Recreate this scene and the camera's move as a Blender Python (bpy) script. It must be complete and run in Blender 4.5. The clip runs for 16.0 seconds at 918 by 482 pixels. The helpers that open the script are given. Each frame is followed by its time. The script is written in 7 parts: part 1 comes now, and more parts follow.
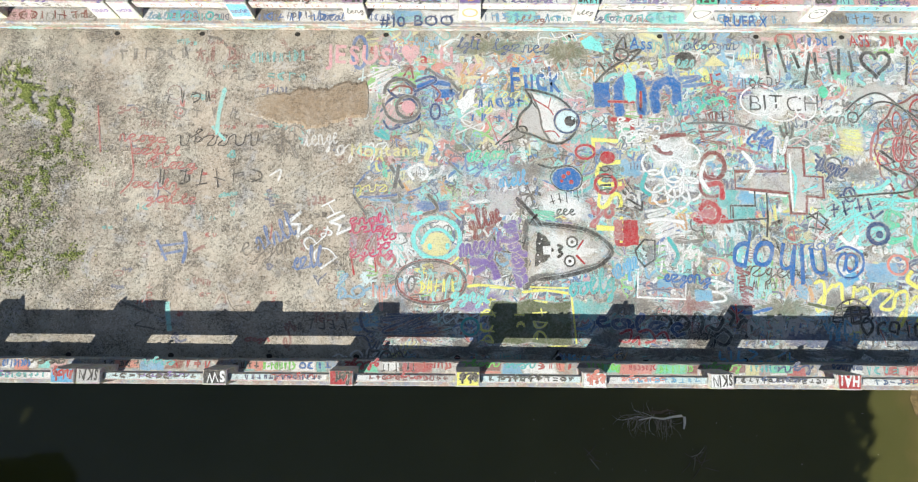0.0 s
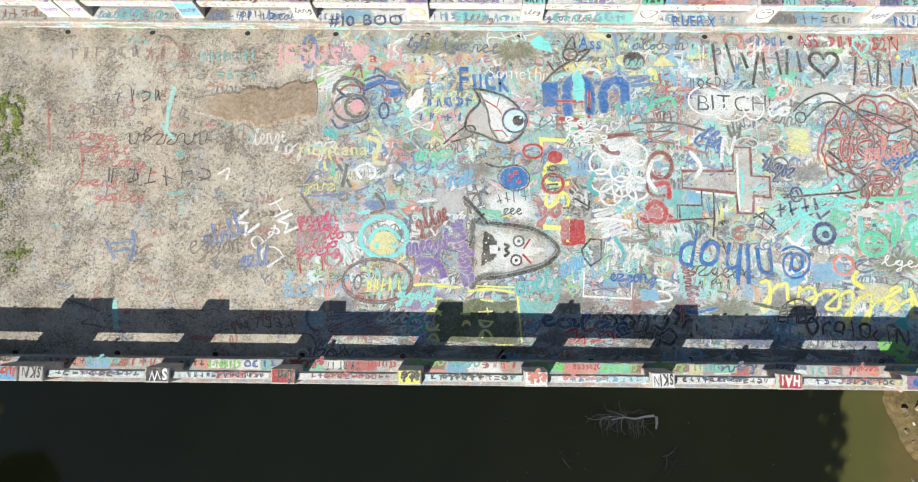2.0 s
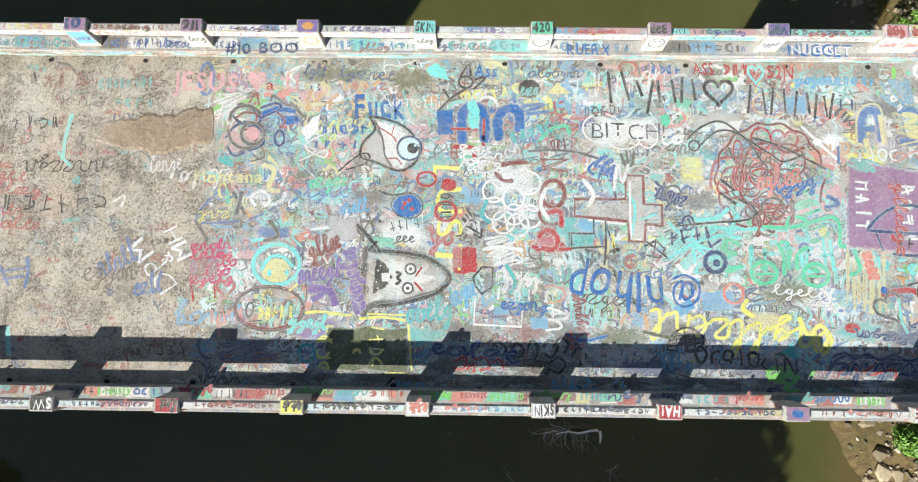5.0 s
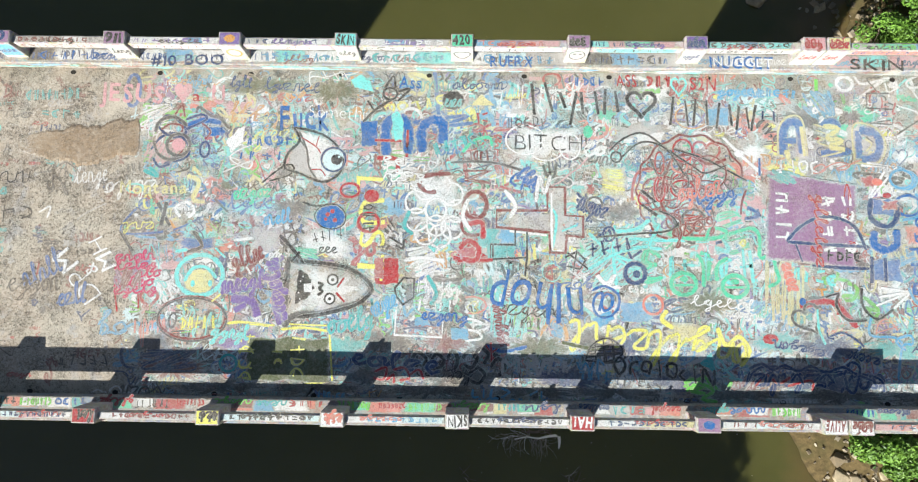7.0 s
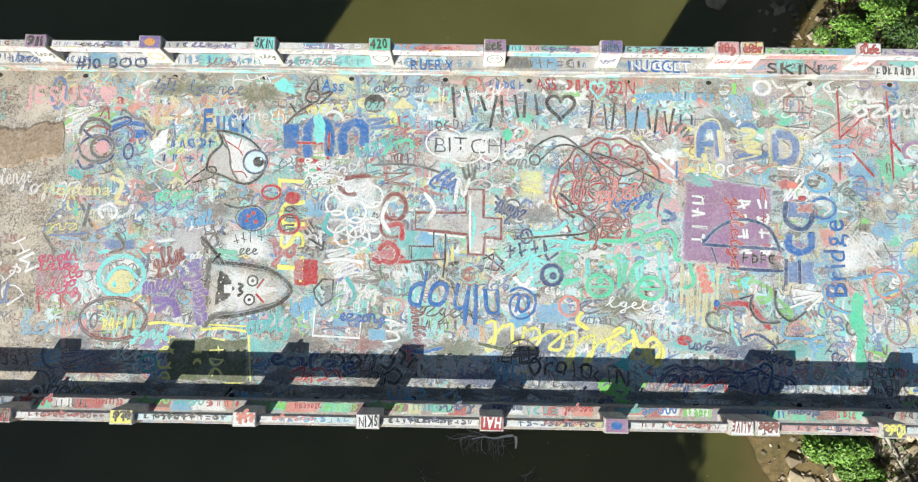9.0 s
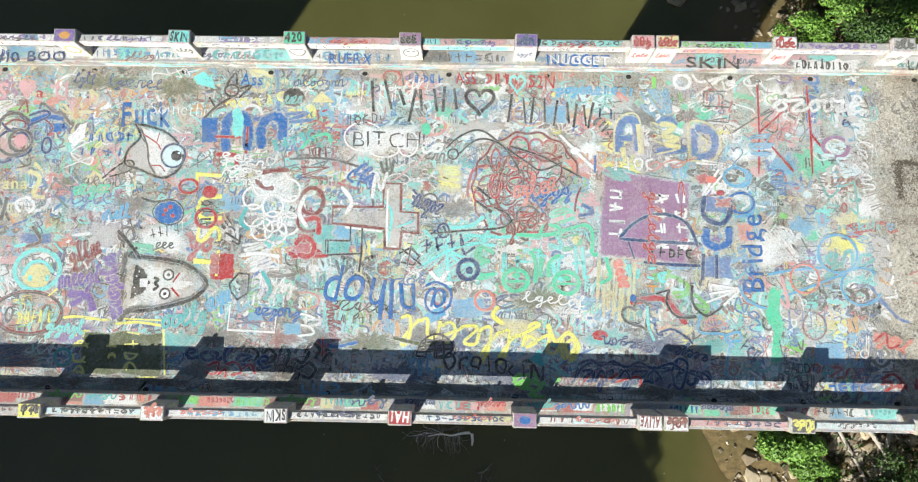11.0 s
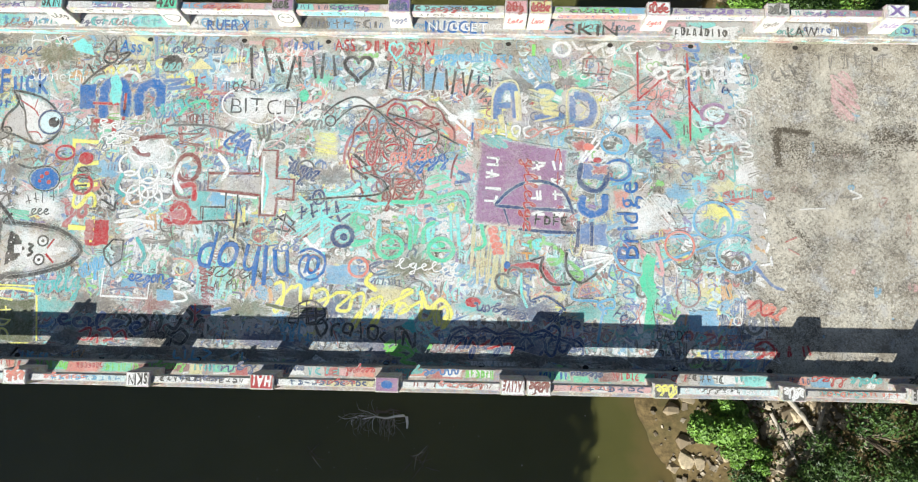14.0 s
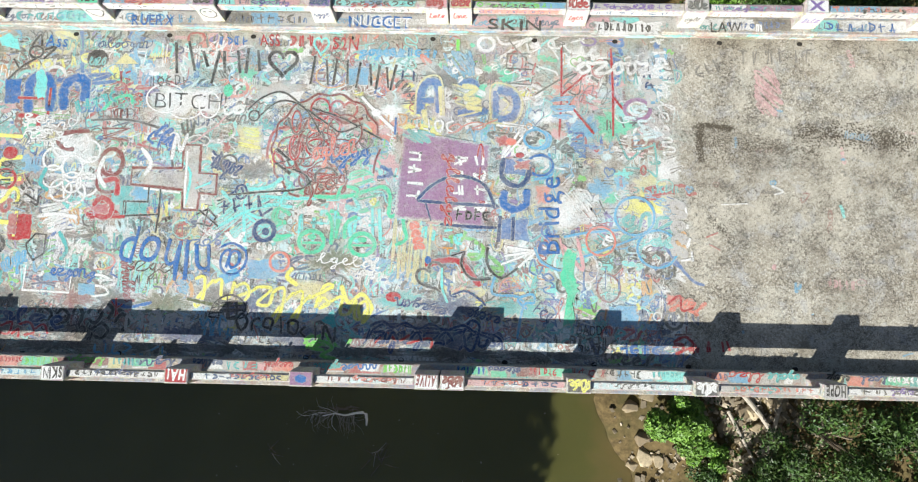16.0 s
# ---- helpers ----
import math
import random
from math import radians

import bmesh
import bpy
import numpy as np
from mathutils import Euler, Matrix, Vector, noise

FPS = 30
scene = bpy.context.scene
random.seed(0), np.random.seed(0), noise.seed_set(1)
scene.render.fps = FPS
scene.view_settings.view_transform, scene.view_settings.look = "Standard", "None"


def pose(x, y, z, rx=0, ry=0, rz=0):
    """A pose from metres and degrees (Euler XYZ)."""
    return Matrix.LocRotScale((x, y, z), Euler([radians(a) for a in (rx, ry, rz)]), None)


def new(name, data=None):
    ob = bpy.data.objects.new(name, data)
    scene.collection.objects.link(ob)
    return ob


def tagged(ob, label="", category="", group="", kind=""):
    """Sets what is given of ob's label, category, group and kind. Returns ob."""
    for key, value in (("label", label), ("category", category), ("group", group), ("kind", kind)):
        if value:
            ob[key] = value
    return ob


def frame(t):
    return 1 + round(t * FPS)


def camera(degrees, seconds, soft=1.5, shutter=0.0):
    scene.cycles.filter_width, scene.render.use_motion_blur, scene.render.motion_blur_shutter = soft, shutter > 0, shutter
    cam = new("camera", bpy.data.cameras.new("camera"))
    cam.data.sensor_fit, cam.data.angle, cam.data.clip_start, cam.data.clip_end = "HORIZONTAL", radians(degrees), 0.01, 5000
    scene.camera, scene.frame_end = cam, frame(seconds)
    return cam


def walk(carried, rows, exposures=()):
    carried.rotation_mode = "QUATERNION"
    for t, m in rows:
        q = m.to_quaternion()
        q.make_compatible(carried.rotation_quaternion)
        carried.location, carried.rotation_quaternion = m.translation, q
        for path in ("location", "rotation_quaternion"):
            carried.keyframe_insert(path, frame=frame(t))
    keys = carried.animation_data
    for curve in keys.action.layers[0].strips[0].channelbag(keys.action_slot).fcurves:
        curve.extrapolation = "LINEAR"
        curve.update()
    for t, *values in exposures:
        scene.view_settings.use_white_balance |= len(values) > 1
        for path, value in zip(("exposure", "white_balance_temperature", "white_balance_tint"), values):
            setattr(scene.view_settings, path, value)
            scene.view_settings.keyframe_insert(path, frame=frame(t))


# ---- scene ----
import itertools

cam = camera(75.2, 16.0, soft=1.2)
METRES, EYE, TILT, LEAN, TURN = 13.2, 12.34, -83.6, 0.24, 0.45
ROWS = [
    (0.0, 0.0, 0.0, 0.0, -0.0, 0.0, 0.0),
    (0.5, 0.0193, 0.0002, -0.0007, 0.02, -0.0, -0.03),
    (1.0, 0.0392, 0.0002, -0.0015, 0.04, 0.0, -0.06),
    (1.5, 0.0605, -0.0011, -0.0025, 0.04, 0.01, -0.1),
    (2.0, 0.0849, -0.0021, -0.0017, 0.06, 0.01, -0.14),
    (2.5, 0.1121, -0.0024, 0.0022, 0.08, 0.0, -0.16),
    (3.0, 0.1386, -0.0034, 0.0078, 0.09, 0.0, -0.18),
    (3.5, 0.168, -0.0045, 0.017, 0.1, 0.0, -0.19),
    (4.0, 0.1973, -0.0056, 0.0268, 0.13, 0.01, -0.21),
    (6.5, 0.353, -0.0078, 0.0591, 0.28, -0.01, -0.28),
    (7.0, 0.3847, -0.0112, 0.0615, 0.31, -0.01, -0.3),
    (7.5, 0.4157, -0.0146, 0.0617, 0.32, -0.02, -0.33),
    (8.0, 0.4474, -0.0169, 0.0621, 0.33, -0.04, -0.36),
    (8.5, 0.4817, -0.0189, 0.0637, 0.36, -0.04, -0.38),
    (9.0, 0.5173, -0.0201, 0.0656, 0.39, -0.03, -0.41),
    (11.5, 0.6869, -0.0138, 0.0514, 0.54, -0.06, -0.52),
    (12.0, 0.7201, -0.0119, 0.0422, 0.58, -0.06, -0.56),
    (12.5, 0.7538, -0.011, 0.0326, 0.61, -0.06, -0.57),
    (13.0, 0.7878, -0.0103, 0.0234, 0.64, -0.08, -0.6),
    (13.5, 0.8228, -0.0099, 0.0147, 0.66, -0.08, -0.63),
    (14.0, 0.8573, -0.0097, 0.0072, 0.67, -0.09, -0.64),
    (14.5, 0.8909, -0.0093, 0.0024, 0.7, -0.1, -0.66),
    (15.0, 0.9237, -0.0092, 0.0, 0.75, -0.13, -0.69),
    (15.5, 0.9546, -0.0093, -0.0006, 0.77, -0.13, -0.71),
    (16.0, 0.9845, -0.008, 0.001, 0.8, -0.12, -0.74),
]
walk(cam, [(t, pose(0, 0, EYE, TILT, LEAN, TURN) @ pose(METRES * x, METRES * y, METRES * z, 90 + pitch, roll, yaw)) for t, x, y, z, yaw, pitch, roll in ROWS])

# ---- light ----
SUN_WAY = Vector((0.53, 0.88, -0.52)).normalized()
world = bpy.data.worlds.new("world")
scene.world = world
world.use_nodes = True
_sky = world.node_tree.nodes.new("ShaderNodeTexSky")
_sky.sky_type, _sky.sun_disc = "NISHITA", False
_sky.sun_elevation = math.asin(-SUN_WAY.z)
_sky.sun_rotation = math.atan2(-SUN_WAY.x, -SUN_WAY.y)
_back = world.node_tree.nodes["Background"]
_back.inputs["Strength"].default_value = 0.042
world.node_tree.links.new(_sky.outputs[0], _back.inputs["Color"])
sun_data = bpy.data.lights.new("sun", "SUN")
sun_data.energy, sun_data.angle, sun_data.color = 5.0, radians(0.5), (0.97, 0.975, 0.93)
sun = new("sun", sun_data)
sun.matrix_world = Matrix.Translation((-30, -50, 40)) @ SUN_WAY.to_track_quat("-Z", "Y").to_matrix().to_4x4()
scene.view_settings.exposure = 0.84

# ---- materials ----
class Nodes:
    """A short hand for building one node material."""

    def __init__(self, name, group=False):
        if group:
            self.tree = bpy.data.node_groups.new(name, "ShaderNodeTree")
        else:
            self.mat = bpy.data.materials.new(name)
            self.mat.use_nodes = True
            self.tree = self.mat.node_tree
            self.bsdf = self.tree.nodes["Principled BSDF"]
        self.coord = self.add("ShaderNodeTexCoord").outputs["Object"]

    def add(self, kind, **values):
        node = self.tree.nodes.new(kind)
        for key, value in values.items():
            setattr(node, key, value)
        return node

    def put(self, socket, value):
        if isinstance(value, bpy.types.NodeSocket):
            self.tree.links.new(value, socket)
        elif value is not None:
            socket.default_value = value

    def noise(self, scale, detail=4.0, rough=0.55, where=None, distort=0.0):
        n = self.add("ShaderNodeTexNoise")
        self.put(n.inputs["Vector"], where or self.coord)
        n.inputs["Scale"].default_value, n.inputs["Detail"].default_value = scale, detail
        n.inputs["Roughness"].default_value, n.inputs["Distortion"].default_value = rough, distort
        return n.outputs

    def cells(self, scale, where=None, feature="F1"):
        n = self.add("ShaderNodeTexVoronoi", feature=feature)
        self.put(n.inputs["Vector"], where or self.coord)
        n.inputs["Scale"].default_value = scale
        return n.outputs

    def ramp(self, value, low, high, to_low=0.0, to_high=1.0):
        n = self.add("ShaderNodeMapRange")
        self.put(n.inputs[0], value)
        for i, v in enumerate((low, high, to_low, to_high)):
            n.inputs[i + 1].default_value = v
        return n.outputs[0]

    def calc(self, op, a, b=None):
        n = self.add("ShaderNodeMath", operation=op)
        self.put(n.inputs[0], a)
        self.put(n.inputs[1], b)
        return n.outputs[0]

    def mix(self, factor, a, b, how="MIX"):
        n = self.add("ShaderNodeMix", data_type="RGBA", blend_type=how)
        self.put(n.inputs[0], factor)
        self.put(n.inputs[6], a)
        self.put(n.inputs[7], b)
        return n.outputs[2]

    def axis(self, i, where=None):
        n = self.add("ShaderNodeSeparateXYZ")
        self.put(n.inputs[0], where or self.coord)
        return n.outputs[i]

    def finish(self, colour, rough=0.8, bump=None, strength=0.3, distance=0.01, metal=0.0, specular=0.4):
        self.put(self.bsdf.inputs["Base Color"], colour)
        self.put(self.bsdf.inputs["Roughness"], rough)
        self.put(self.bsdf.inputs["Metallic"], metal)
        self.put(self.bsdf.inputs["Specular IOR Level"], specular)
        if bump is not None:
            n = self.add("ShaderNodeBump")
            n.inputs["Strength"].default_value, n.inputs["Distance"].default_value = strength, distance
            self.put(n.inputs["Height"], bump)
            self.put(self.bsdf.inputs["Normal"], n.outputs[0])
        return self.mat


def rgb(r, g, b):
    return (r, g, b, 1.0)


def aggregate(n):
    """Worn concrete with its stones showing: colour and height."""
    stones = n.cells(42.0)
    fine = n.noise(46.0, 5.0, 0.75)[0]
    big = n.noise(0.55, 5.0, 0.6)[0]
    mid = n.noise(3.2, 5.0, 0.65)[0]
    grain = n.axis(0, stones["Color"])
    c = n.mix(n.ramp(grain, 0.1, 0.9), rgb(0.28, 0.245, 0.19), rgb(0.68, 0.63, 0.52))
    c = n.mix(n.ramp(grain, 0.90, 0.94), c, rgb(0.74, 0.71, 0.64))
    c = n.mix(n.ramp(fine, 0.54, 0.66, 0.0, 0.75), c, rgb(0.10, 0.085, 0.065))
    c = n.mix(n.ramp(big, 0.38, 0.66, 0.0, 0.5), c, rgb(0.30, 0.26, 0.20))
    c = n.mix(n.ramp(mid, 0.52, 0.75, 0.0, 0.45), c, rgb(0.58, 0.55, 0.48))
    return c, stones["Distance"]


def layers(n, base, tints, scale, low, high, amount):
    """Old coats of paint, one over the other, each worn to patches."""
    for i, tint in enumerate(tints):
        move = n.add("ShaderNodeVectorMath", operation="ADD")
        n.put(move.inputs[0], n.coord)
        move.inputs[1].default_value = (7.3 * i + 2.1, 3.7 * i, 1.9 * i)
        where = move.outputs[0]
        patch = n.noise(scale * (0.7 + 0.23 * (i % 4)), 6.0, 0.68, where, 0.8)[0]
        worn = n.ramp(n.noise(26.0, 4.0, 0.7, where)[0], 0.35, 0.6)
        f = n.calc("MULTIPLY", n.ramp(patch, low, high, 0.0, amount), worn)
        base = n.mix(f, base, tint)
    return base


OLD_TINTS = [rgb(0.50, 0.44, 0.36), rgb(0.22, 0.55, 0.57), rgb(0.74, 0.73, 0.71), rgb(0.50, 0.30, 0.27), rgb(0.36, 0.37, 0.55), rgb(0.64, 0.60, 0.46),
             rgb(0.72, 0.72, 0.69), rgb(0.26, 0.55, 0.48), rgb(0.40, 0.34, 0.27), rgb(0.46, 0.64, 0.70), rgb(0.26, 0.24, 0.22)]


def deck_colours():
    """The bare deck's colour under all newer paint, its relief and its dark pits, shared by the deck and the paint on it."""
    n = Nodes("deck_colours", True)
    for name, kind in (("Color", "NodeSocketColor"), ("Height", "NodeSocketFloat"), ("Grain", "NodeSocketFloat"), ("Pits", "NodeSocketFloat")):
        n.tree.interface.new_socket(name, in_out="OUTPUT", socket_type=kind)
    out = n.add("NodeGroupOutput")
    base, height = aggregate(n)
    x = n.axis(0)
    # the west end has weathered to a redder brown
    rust = n.calc("MULTIPLY", n.ramp(x, 3.5, -2.5), n.ramp(n.noise(0.8, 8.0, 0.76)[0], 0.36, 0.66, 0.2, 0.55))
    base = n.mix(rust, base, rgb(0.58, 0.44, 0.33))
    painted = layers(n, base, OLD_TINTS, 1.3, 0.51, 0.62, 0.66)
    # broad clouds of old white along the middle
    cloud = n.calc("MULTIPLY", n.ramp(x, 2.2, 4.4), n.ramp(n.noise(0.75, 7.0, 0.72, None, 0.6)[0], 0.46, 0.66, 0.0, 0.42))
    cloud = n.calc("MULTIPLY", cloud, n.ramp(n.noise(17.0, 5.0, 0.7)[0], 0.36, 0.56, 0.35, 1.0))
    painted = n.mix(cloud, painted, rgb(0.80, 0.81, 0.80))
    edge = n.calc("ADD", x, n.ramp(n.noise(1.3, 4.0)[0], 0.2, 0.8, -0.35, 0.35))
    left = n.ramp(edge, -2.3, -1.7)
    right = n.ramp(edge, 17.0, 17.6, 1.0, 0.0)
    faint = n.ramp(n.noise(0.9, 3.0)[0], 0.5, 0.7, 0.0, 0.3)
    f = n.calc("MAXIMUM", n.calc("MULTIPLY", left, right), faint)
    c = n.mix(f, base, painted)
    # soil that has gathered at the overgrown end
    soil = n.calc("MULTIPLY", n.ramp(edge, -7.0, -8.6), n.ramp(n.noise(2.6, 6.0, 0.7)[0], 0.40, 0.56))
    c = n.mix(soil, c, n.mix(n.noise(38.0)[0], rgb(0.16, 0.14, 0.105), rgb(0.50, 0.46, 0.38)))
    # dark worn hollows at the far end
    pit = n.calc("MULTIPLY", n.ramp(x, 17.5, 19.0), n.ramp(n.noise(1.1, 7.0, 0.75)[0], 0.55, 0.68, 0.0, 0.75))
    c = n.mix(pit, c, rgb(0.12, 0.10, 0.075))
    # paler, bluer and browner stretches of the bare ends
    bare = n.calc("SUBTRACT", 1.0, n.calc("MULTIPLY", left, right))
    pale = n.calc("MULTIPLY", bare, n.ramp(n.noise(0.7, 6.0, 0.65)[0], 0.44, 0.62, 0.0, 0.55))
    c = n.mix(pale, c, rgb(0.66, 0.61, 0.50))
    blue = n.calc("MULTIPLY", bare, n.ramp(n.noise(1.9, 6.0, 0.7, None, 0.6)[0], 0.54, 0.68, 0.0, 0.5))
    c = n.mix(blue, c, rgb(0.46, 0.48, 0.52))
    brown = n.calc("MULTIPLY", bare, n.ramp(n.noise(1.3, 7.0, 0.75, None, 1.0)[0], 0.56, 0.70, 0.0, 0.45))
    c = n.mix(brown, c, rgb(0.24, 0.19, 0.12))
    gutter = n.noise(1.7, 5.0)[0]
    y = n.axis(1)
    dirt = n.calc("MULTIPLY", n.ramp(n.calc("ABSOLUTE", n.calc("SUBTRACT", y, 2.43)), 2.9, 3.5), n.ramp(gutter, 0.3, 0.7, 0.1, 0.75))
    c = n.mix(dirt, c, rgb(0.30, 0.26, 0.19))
    grain = n.axis(0, n.cells(42.0)["Color"])
    where = n.ramp(n.noise(1.6, 3.0)[0], 0.3, 0.7, 0.06, -0.05)
    pits = n.ramp(n.calc("ADD", n.noise(38.0, 5.0, 0.8)[0], where), 0.55, 0.62)
    # larger spalls, most of them on the bare ends
    deep = n.calc("ADD", n.noise(15.0, 6.0, 0.78, None, 0.5)[0], n.calc("ADD", where, n.calc("MULTIPLY", bare, 0.055)))
    pits = n.calc("MAXIMUM", pits, n.ramp(deep, 0.60, 0.67, 0.0, 0.85))
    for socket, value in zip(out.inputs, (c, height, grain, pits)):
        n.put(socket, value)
    return n.tree


DECK_COLOURS = deck_colours()


def under(n):
    g = n.add("ShaderNodeGroup")
    g.node_tree = DECK_COLOURS
    return [g.outputs[k] for k in ("Color", "Height", "Grain", "Pits")]


PIT = rgb(0.075, 0.062, 0.05)


def deck_material():
    n = Nodes("graffitied_deck_concrete")
    c, height, grain, pits = under(n)
    c = n.mix(n.calc("MULTIPLY", pits, 0.85), c, PIT)
    lumps = n.calc("ADD", n.calc("MULTIPLY", height, 0.35), n.noise(21.0, 6.0, 0.74)[0])
    lumps = n.calc("SUBTRACT", lumps, n.calc("MULTIPLY", pits, 0.5))
    return n.finish(c, 0.88, lumps, 0.7, 0.013, specular=0.25)


def rail_material(name, tints, amount=0.9):
    n = Nodes(name)
    base, height = aggregate(n)
    c = layers(n, base, tints, 3.4, 0.47, 0.58, amount)
    stain = n.ramp(n.noise(5.0, 6.0, 0.7)[0], 0.55, 0.8, 0.0, 0.45)
    c = n.mix(stain, c, rgb(0.16, 0.14, 0.12))
    return n.finish(c, 0.75, height, 0.35, 0.004, specular=0.3)


def plain_concrete(name, a, b):
    n = Nodes(name)
    base, height = aggregate(n)
    c = n.mix(n.ramp(n.noise(1.4, 6.0)[0], 0.3, 0.7), a, b)
    c = n.mix(0.4, c, base)
    return n.finish(c, 0.9, height, 0.35, 0.005, specular=0.25)


def paint_material(name, tint, wear=0.52, strength=1.0):
    """Sprayed or brushed paint: thin towards its edges, worn off the stones, pitted like the deck."""
    n = Nodes(name)
    c, height, grain, pits = under(n)
    cover = n.add("ShaderNodeAttribute", attribute_name="cover").outputs["Fac"]
    spray = n.calc("ADD", cover, n.ramp(n.noise(30.0, 4.0, 0.7)[0], 0.25, 0.75, -0.35, 0.35))
    edge = n.ramp(spray, 0.06, 0.42)
    worn = n.ramp(n.noise(60.0, 5.0, 0.75)[0], wear - 0.12, wear + 0.08, 0.62, 1.0)
    patchy = n.calc("MULTIPLY", n.ramp(n.noise(2.4, 4.0, 0.6)[0], 0.3, 0.55, 0.72, 1.0), n.ramp(n.noise(13.0, 5.0, 0.7)[0], 0.34, 0.50, 0.72, 1.0))
    f = n.calc("MULTIPLY", n.calc("MULTIPLY", edge, worn), n.calc("MULTIPLY", patchy, strength))
    shade = n.mix(n.ramp(grain, 0.2, 1.0, 0.0, 0.14), tint, rgb(0.5, 0.48, 0.44))
    c = n.mix(f, c, shade)
    c = n.mix(n.calc("MULTIPLY", pits, 0.6), c, PIT)
    lumps = n.calc("ADD", n.calc("MULTIPLY", height, 0.35), n.noise(21.0, 6.0, 0.74)[0])
    return n.finish(c, 0.7, lumps, 0.65, 0.011, specular=0.3)


def soil_material(name, a, b, c, scale=14.0):
    n = Nodes(name)
    m = n.mix(n.ramp(n.noise(scale, 6.0, 0.7)[0], 0.3, 0.7), a, b)
    m = n.mix(n.ramp(n.noise(0.8, 5.0)[0], 0.45, 0.65), m, c)
    return n.finish(m, 0.95, n.noise(scale * 2.0, 5.0)[0], 0.7, 0.03, specular=0.2)


def leaf_material(name, dark, light):
    n = Nodes(name)
    r = n.add("ShaderNodeNewGeometry").outputs["Random Per Island"]
    c = n.mix(r, dark, light)
    c = n.mix(n.ramp(n.noise(1.2, 3.0)[0], 0.4, 0.7, 0.0, 0.5), c, rgb(0.09, 0.13, 0.025))
    n.bsdf.inputs["Transmission Weight"].default_value = 0.0
    n.bsdf.inputs["Subsurface Weight"].default_value = 0.0
    return n.finish(c, 0.5, None, specular=0.4)


def bark_material(name, a, b):
    n = Nodes(name)
    c = n.mix(n.noise(9.0, 6.0)[0], a, b)
    return n.finish(c, 0.85, n.noise(30.0, 5.0)[0], 0.6, 0.01)


def water_material():
    n = Nodes("murky_river_water")
    c = n.mix(n.ramp(n.noise(0.12, 4.0)[0], 0.3, 0.7), rgb(0.096, 0.093, 0.026), rgb(0.118, 0.113, 0.036))
    x = n.axis(0)
    shoal = n.ramp(n.calc("ADD", x, n.ramp(n.noise(0.5, 4.0)[0], 0.2, 0.8, -1.2, 1.2)), 17.6, 19.8)
    c = n.mix(shoal, c, rgb(0.17, 0.12, 0.048))
    # silt scatters the light below the surface, so that shade on it has no sharp edge
    n.bsdf.inputs["Subsurface Weight"].default_value = 1.0
    n.bsdf.inputs["Subsurface Radius"].default_value = (1.0, 1.0, 0.8)
    n.bsdf.inputs["Subsurface Scale"].default_value = 0.9
    return n.finish(c, 0.06, n.noise(2.2, 3.0, 0.5)[0], 0.05, 0.02, specular=0.5)


def rock_material():
    n = Nodes("limestone_rock")
    r = n.add("ShaderNodeObjectInfo").outputs["Random"]
    c = n.mix(r, rgb(0.19, 0.14, 0.085), rgb(0.54, 0.44, 0.29))
    c = n.mix(n.ramp(n.noise(6.0, 6.0, 0.7)[0], 0.4, 0.65, 0.0, 0.7), c, rgb(0.20, 0.17, 0.12))
    return n.finish(c, 0.9, n.noise(14.0, 6.0, 0.7)[0], 0.7, 0.02, specular=0.25)


def rubble_material():
    n = Nodes("limestone_rubble")
    r = n.add("ShaderNodeNewGeometry").outputs["Random Per Island"]
    c = n.mix(r, rgb(0.14, 0.11, 0.07), rgb(0.50, 0.43, 0.32))
    return n.finish(n.mix(n.ramp(n.noise(7.0, 5.0)[0], 0.4, 0.65, 0.0, 0.6), c, rgb(0.20, 0.16, 0.11)), 0.9, n.noise(20.0, 5.0)[0], 0.6, 0.02, specular=0.25)


DECK = deck_material()
RUBBLE = rubble_material()
RAIL = rail_material("graffitied_rail_concrete", [rgb(0.52, 0.50, 0.46), rgb(0.20, 0.38, 0.42), rgb(0.52, 0.50, 0.44), rgb(0.58, 0.57, 0.55), rgb(0.26, 0.22, 0.36),
                     rgb(0.48, 0.44, 0.16), rgb(0.58, 0.57, 0.55), rgb(0.42, 0.24, 0.28)])
KERB = rail_material("graffitied_kerb_concrete", [rgb(0.32, 0.28, 0.22), rgb(0.20, 0.36, 0.37), rgb(0.36, 0.33, 0.28), rgb(0.34, 0.16, 0.13), rgb(0.20, 0.25, 0.36),
                     rgb(0.38, 0.36, 0.32)], 0.75)
CONCRETE = plain_concrete("weathered_concrete", rgb(0.40, 0.37, 0.31), rgb(0.55, 0.51, 0.43))
WATER = water_material()
BANK = soil_material("river_bank_soil", rgb(0.055, 0.04, 0.018), rgb(0.21, 0.15, 0.068), rgb(0.10, 0.085, 0.035), 4.0)
MUD = paint_material("dried_mud", rgb(0.30, 0.205, 0.12), 0.46, 0.95)
ROCK = rock_material()
# lit and shaded leaf copies: sun and shade on the bank, put into colour
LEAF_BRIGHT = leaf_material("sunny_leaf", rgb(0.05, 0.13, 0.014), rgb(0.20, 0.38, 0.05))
LEAF_DARK = leaf_material("shaded_leaf", rgb(0.012, 0.034, 0.008), rgb(0.05, 0.115, 0.018))
GRASS = leaf_material("weed_leaf", rgb(0.12, 0.16, 0.03), rgb(0.40, 0.42, 0.13))
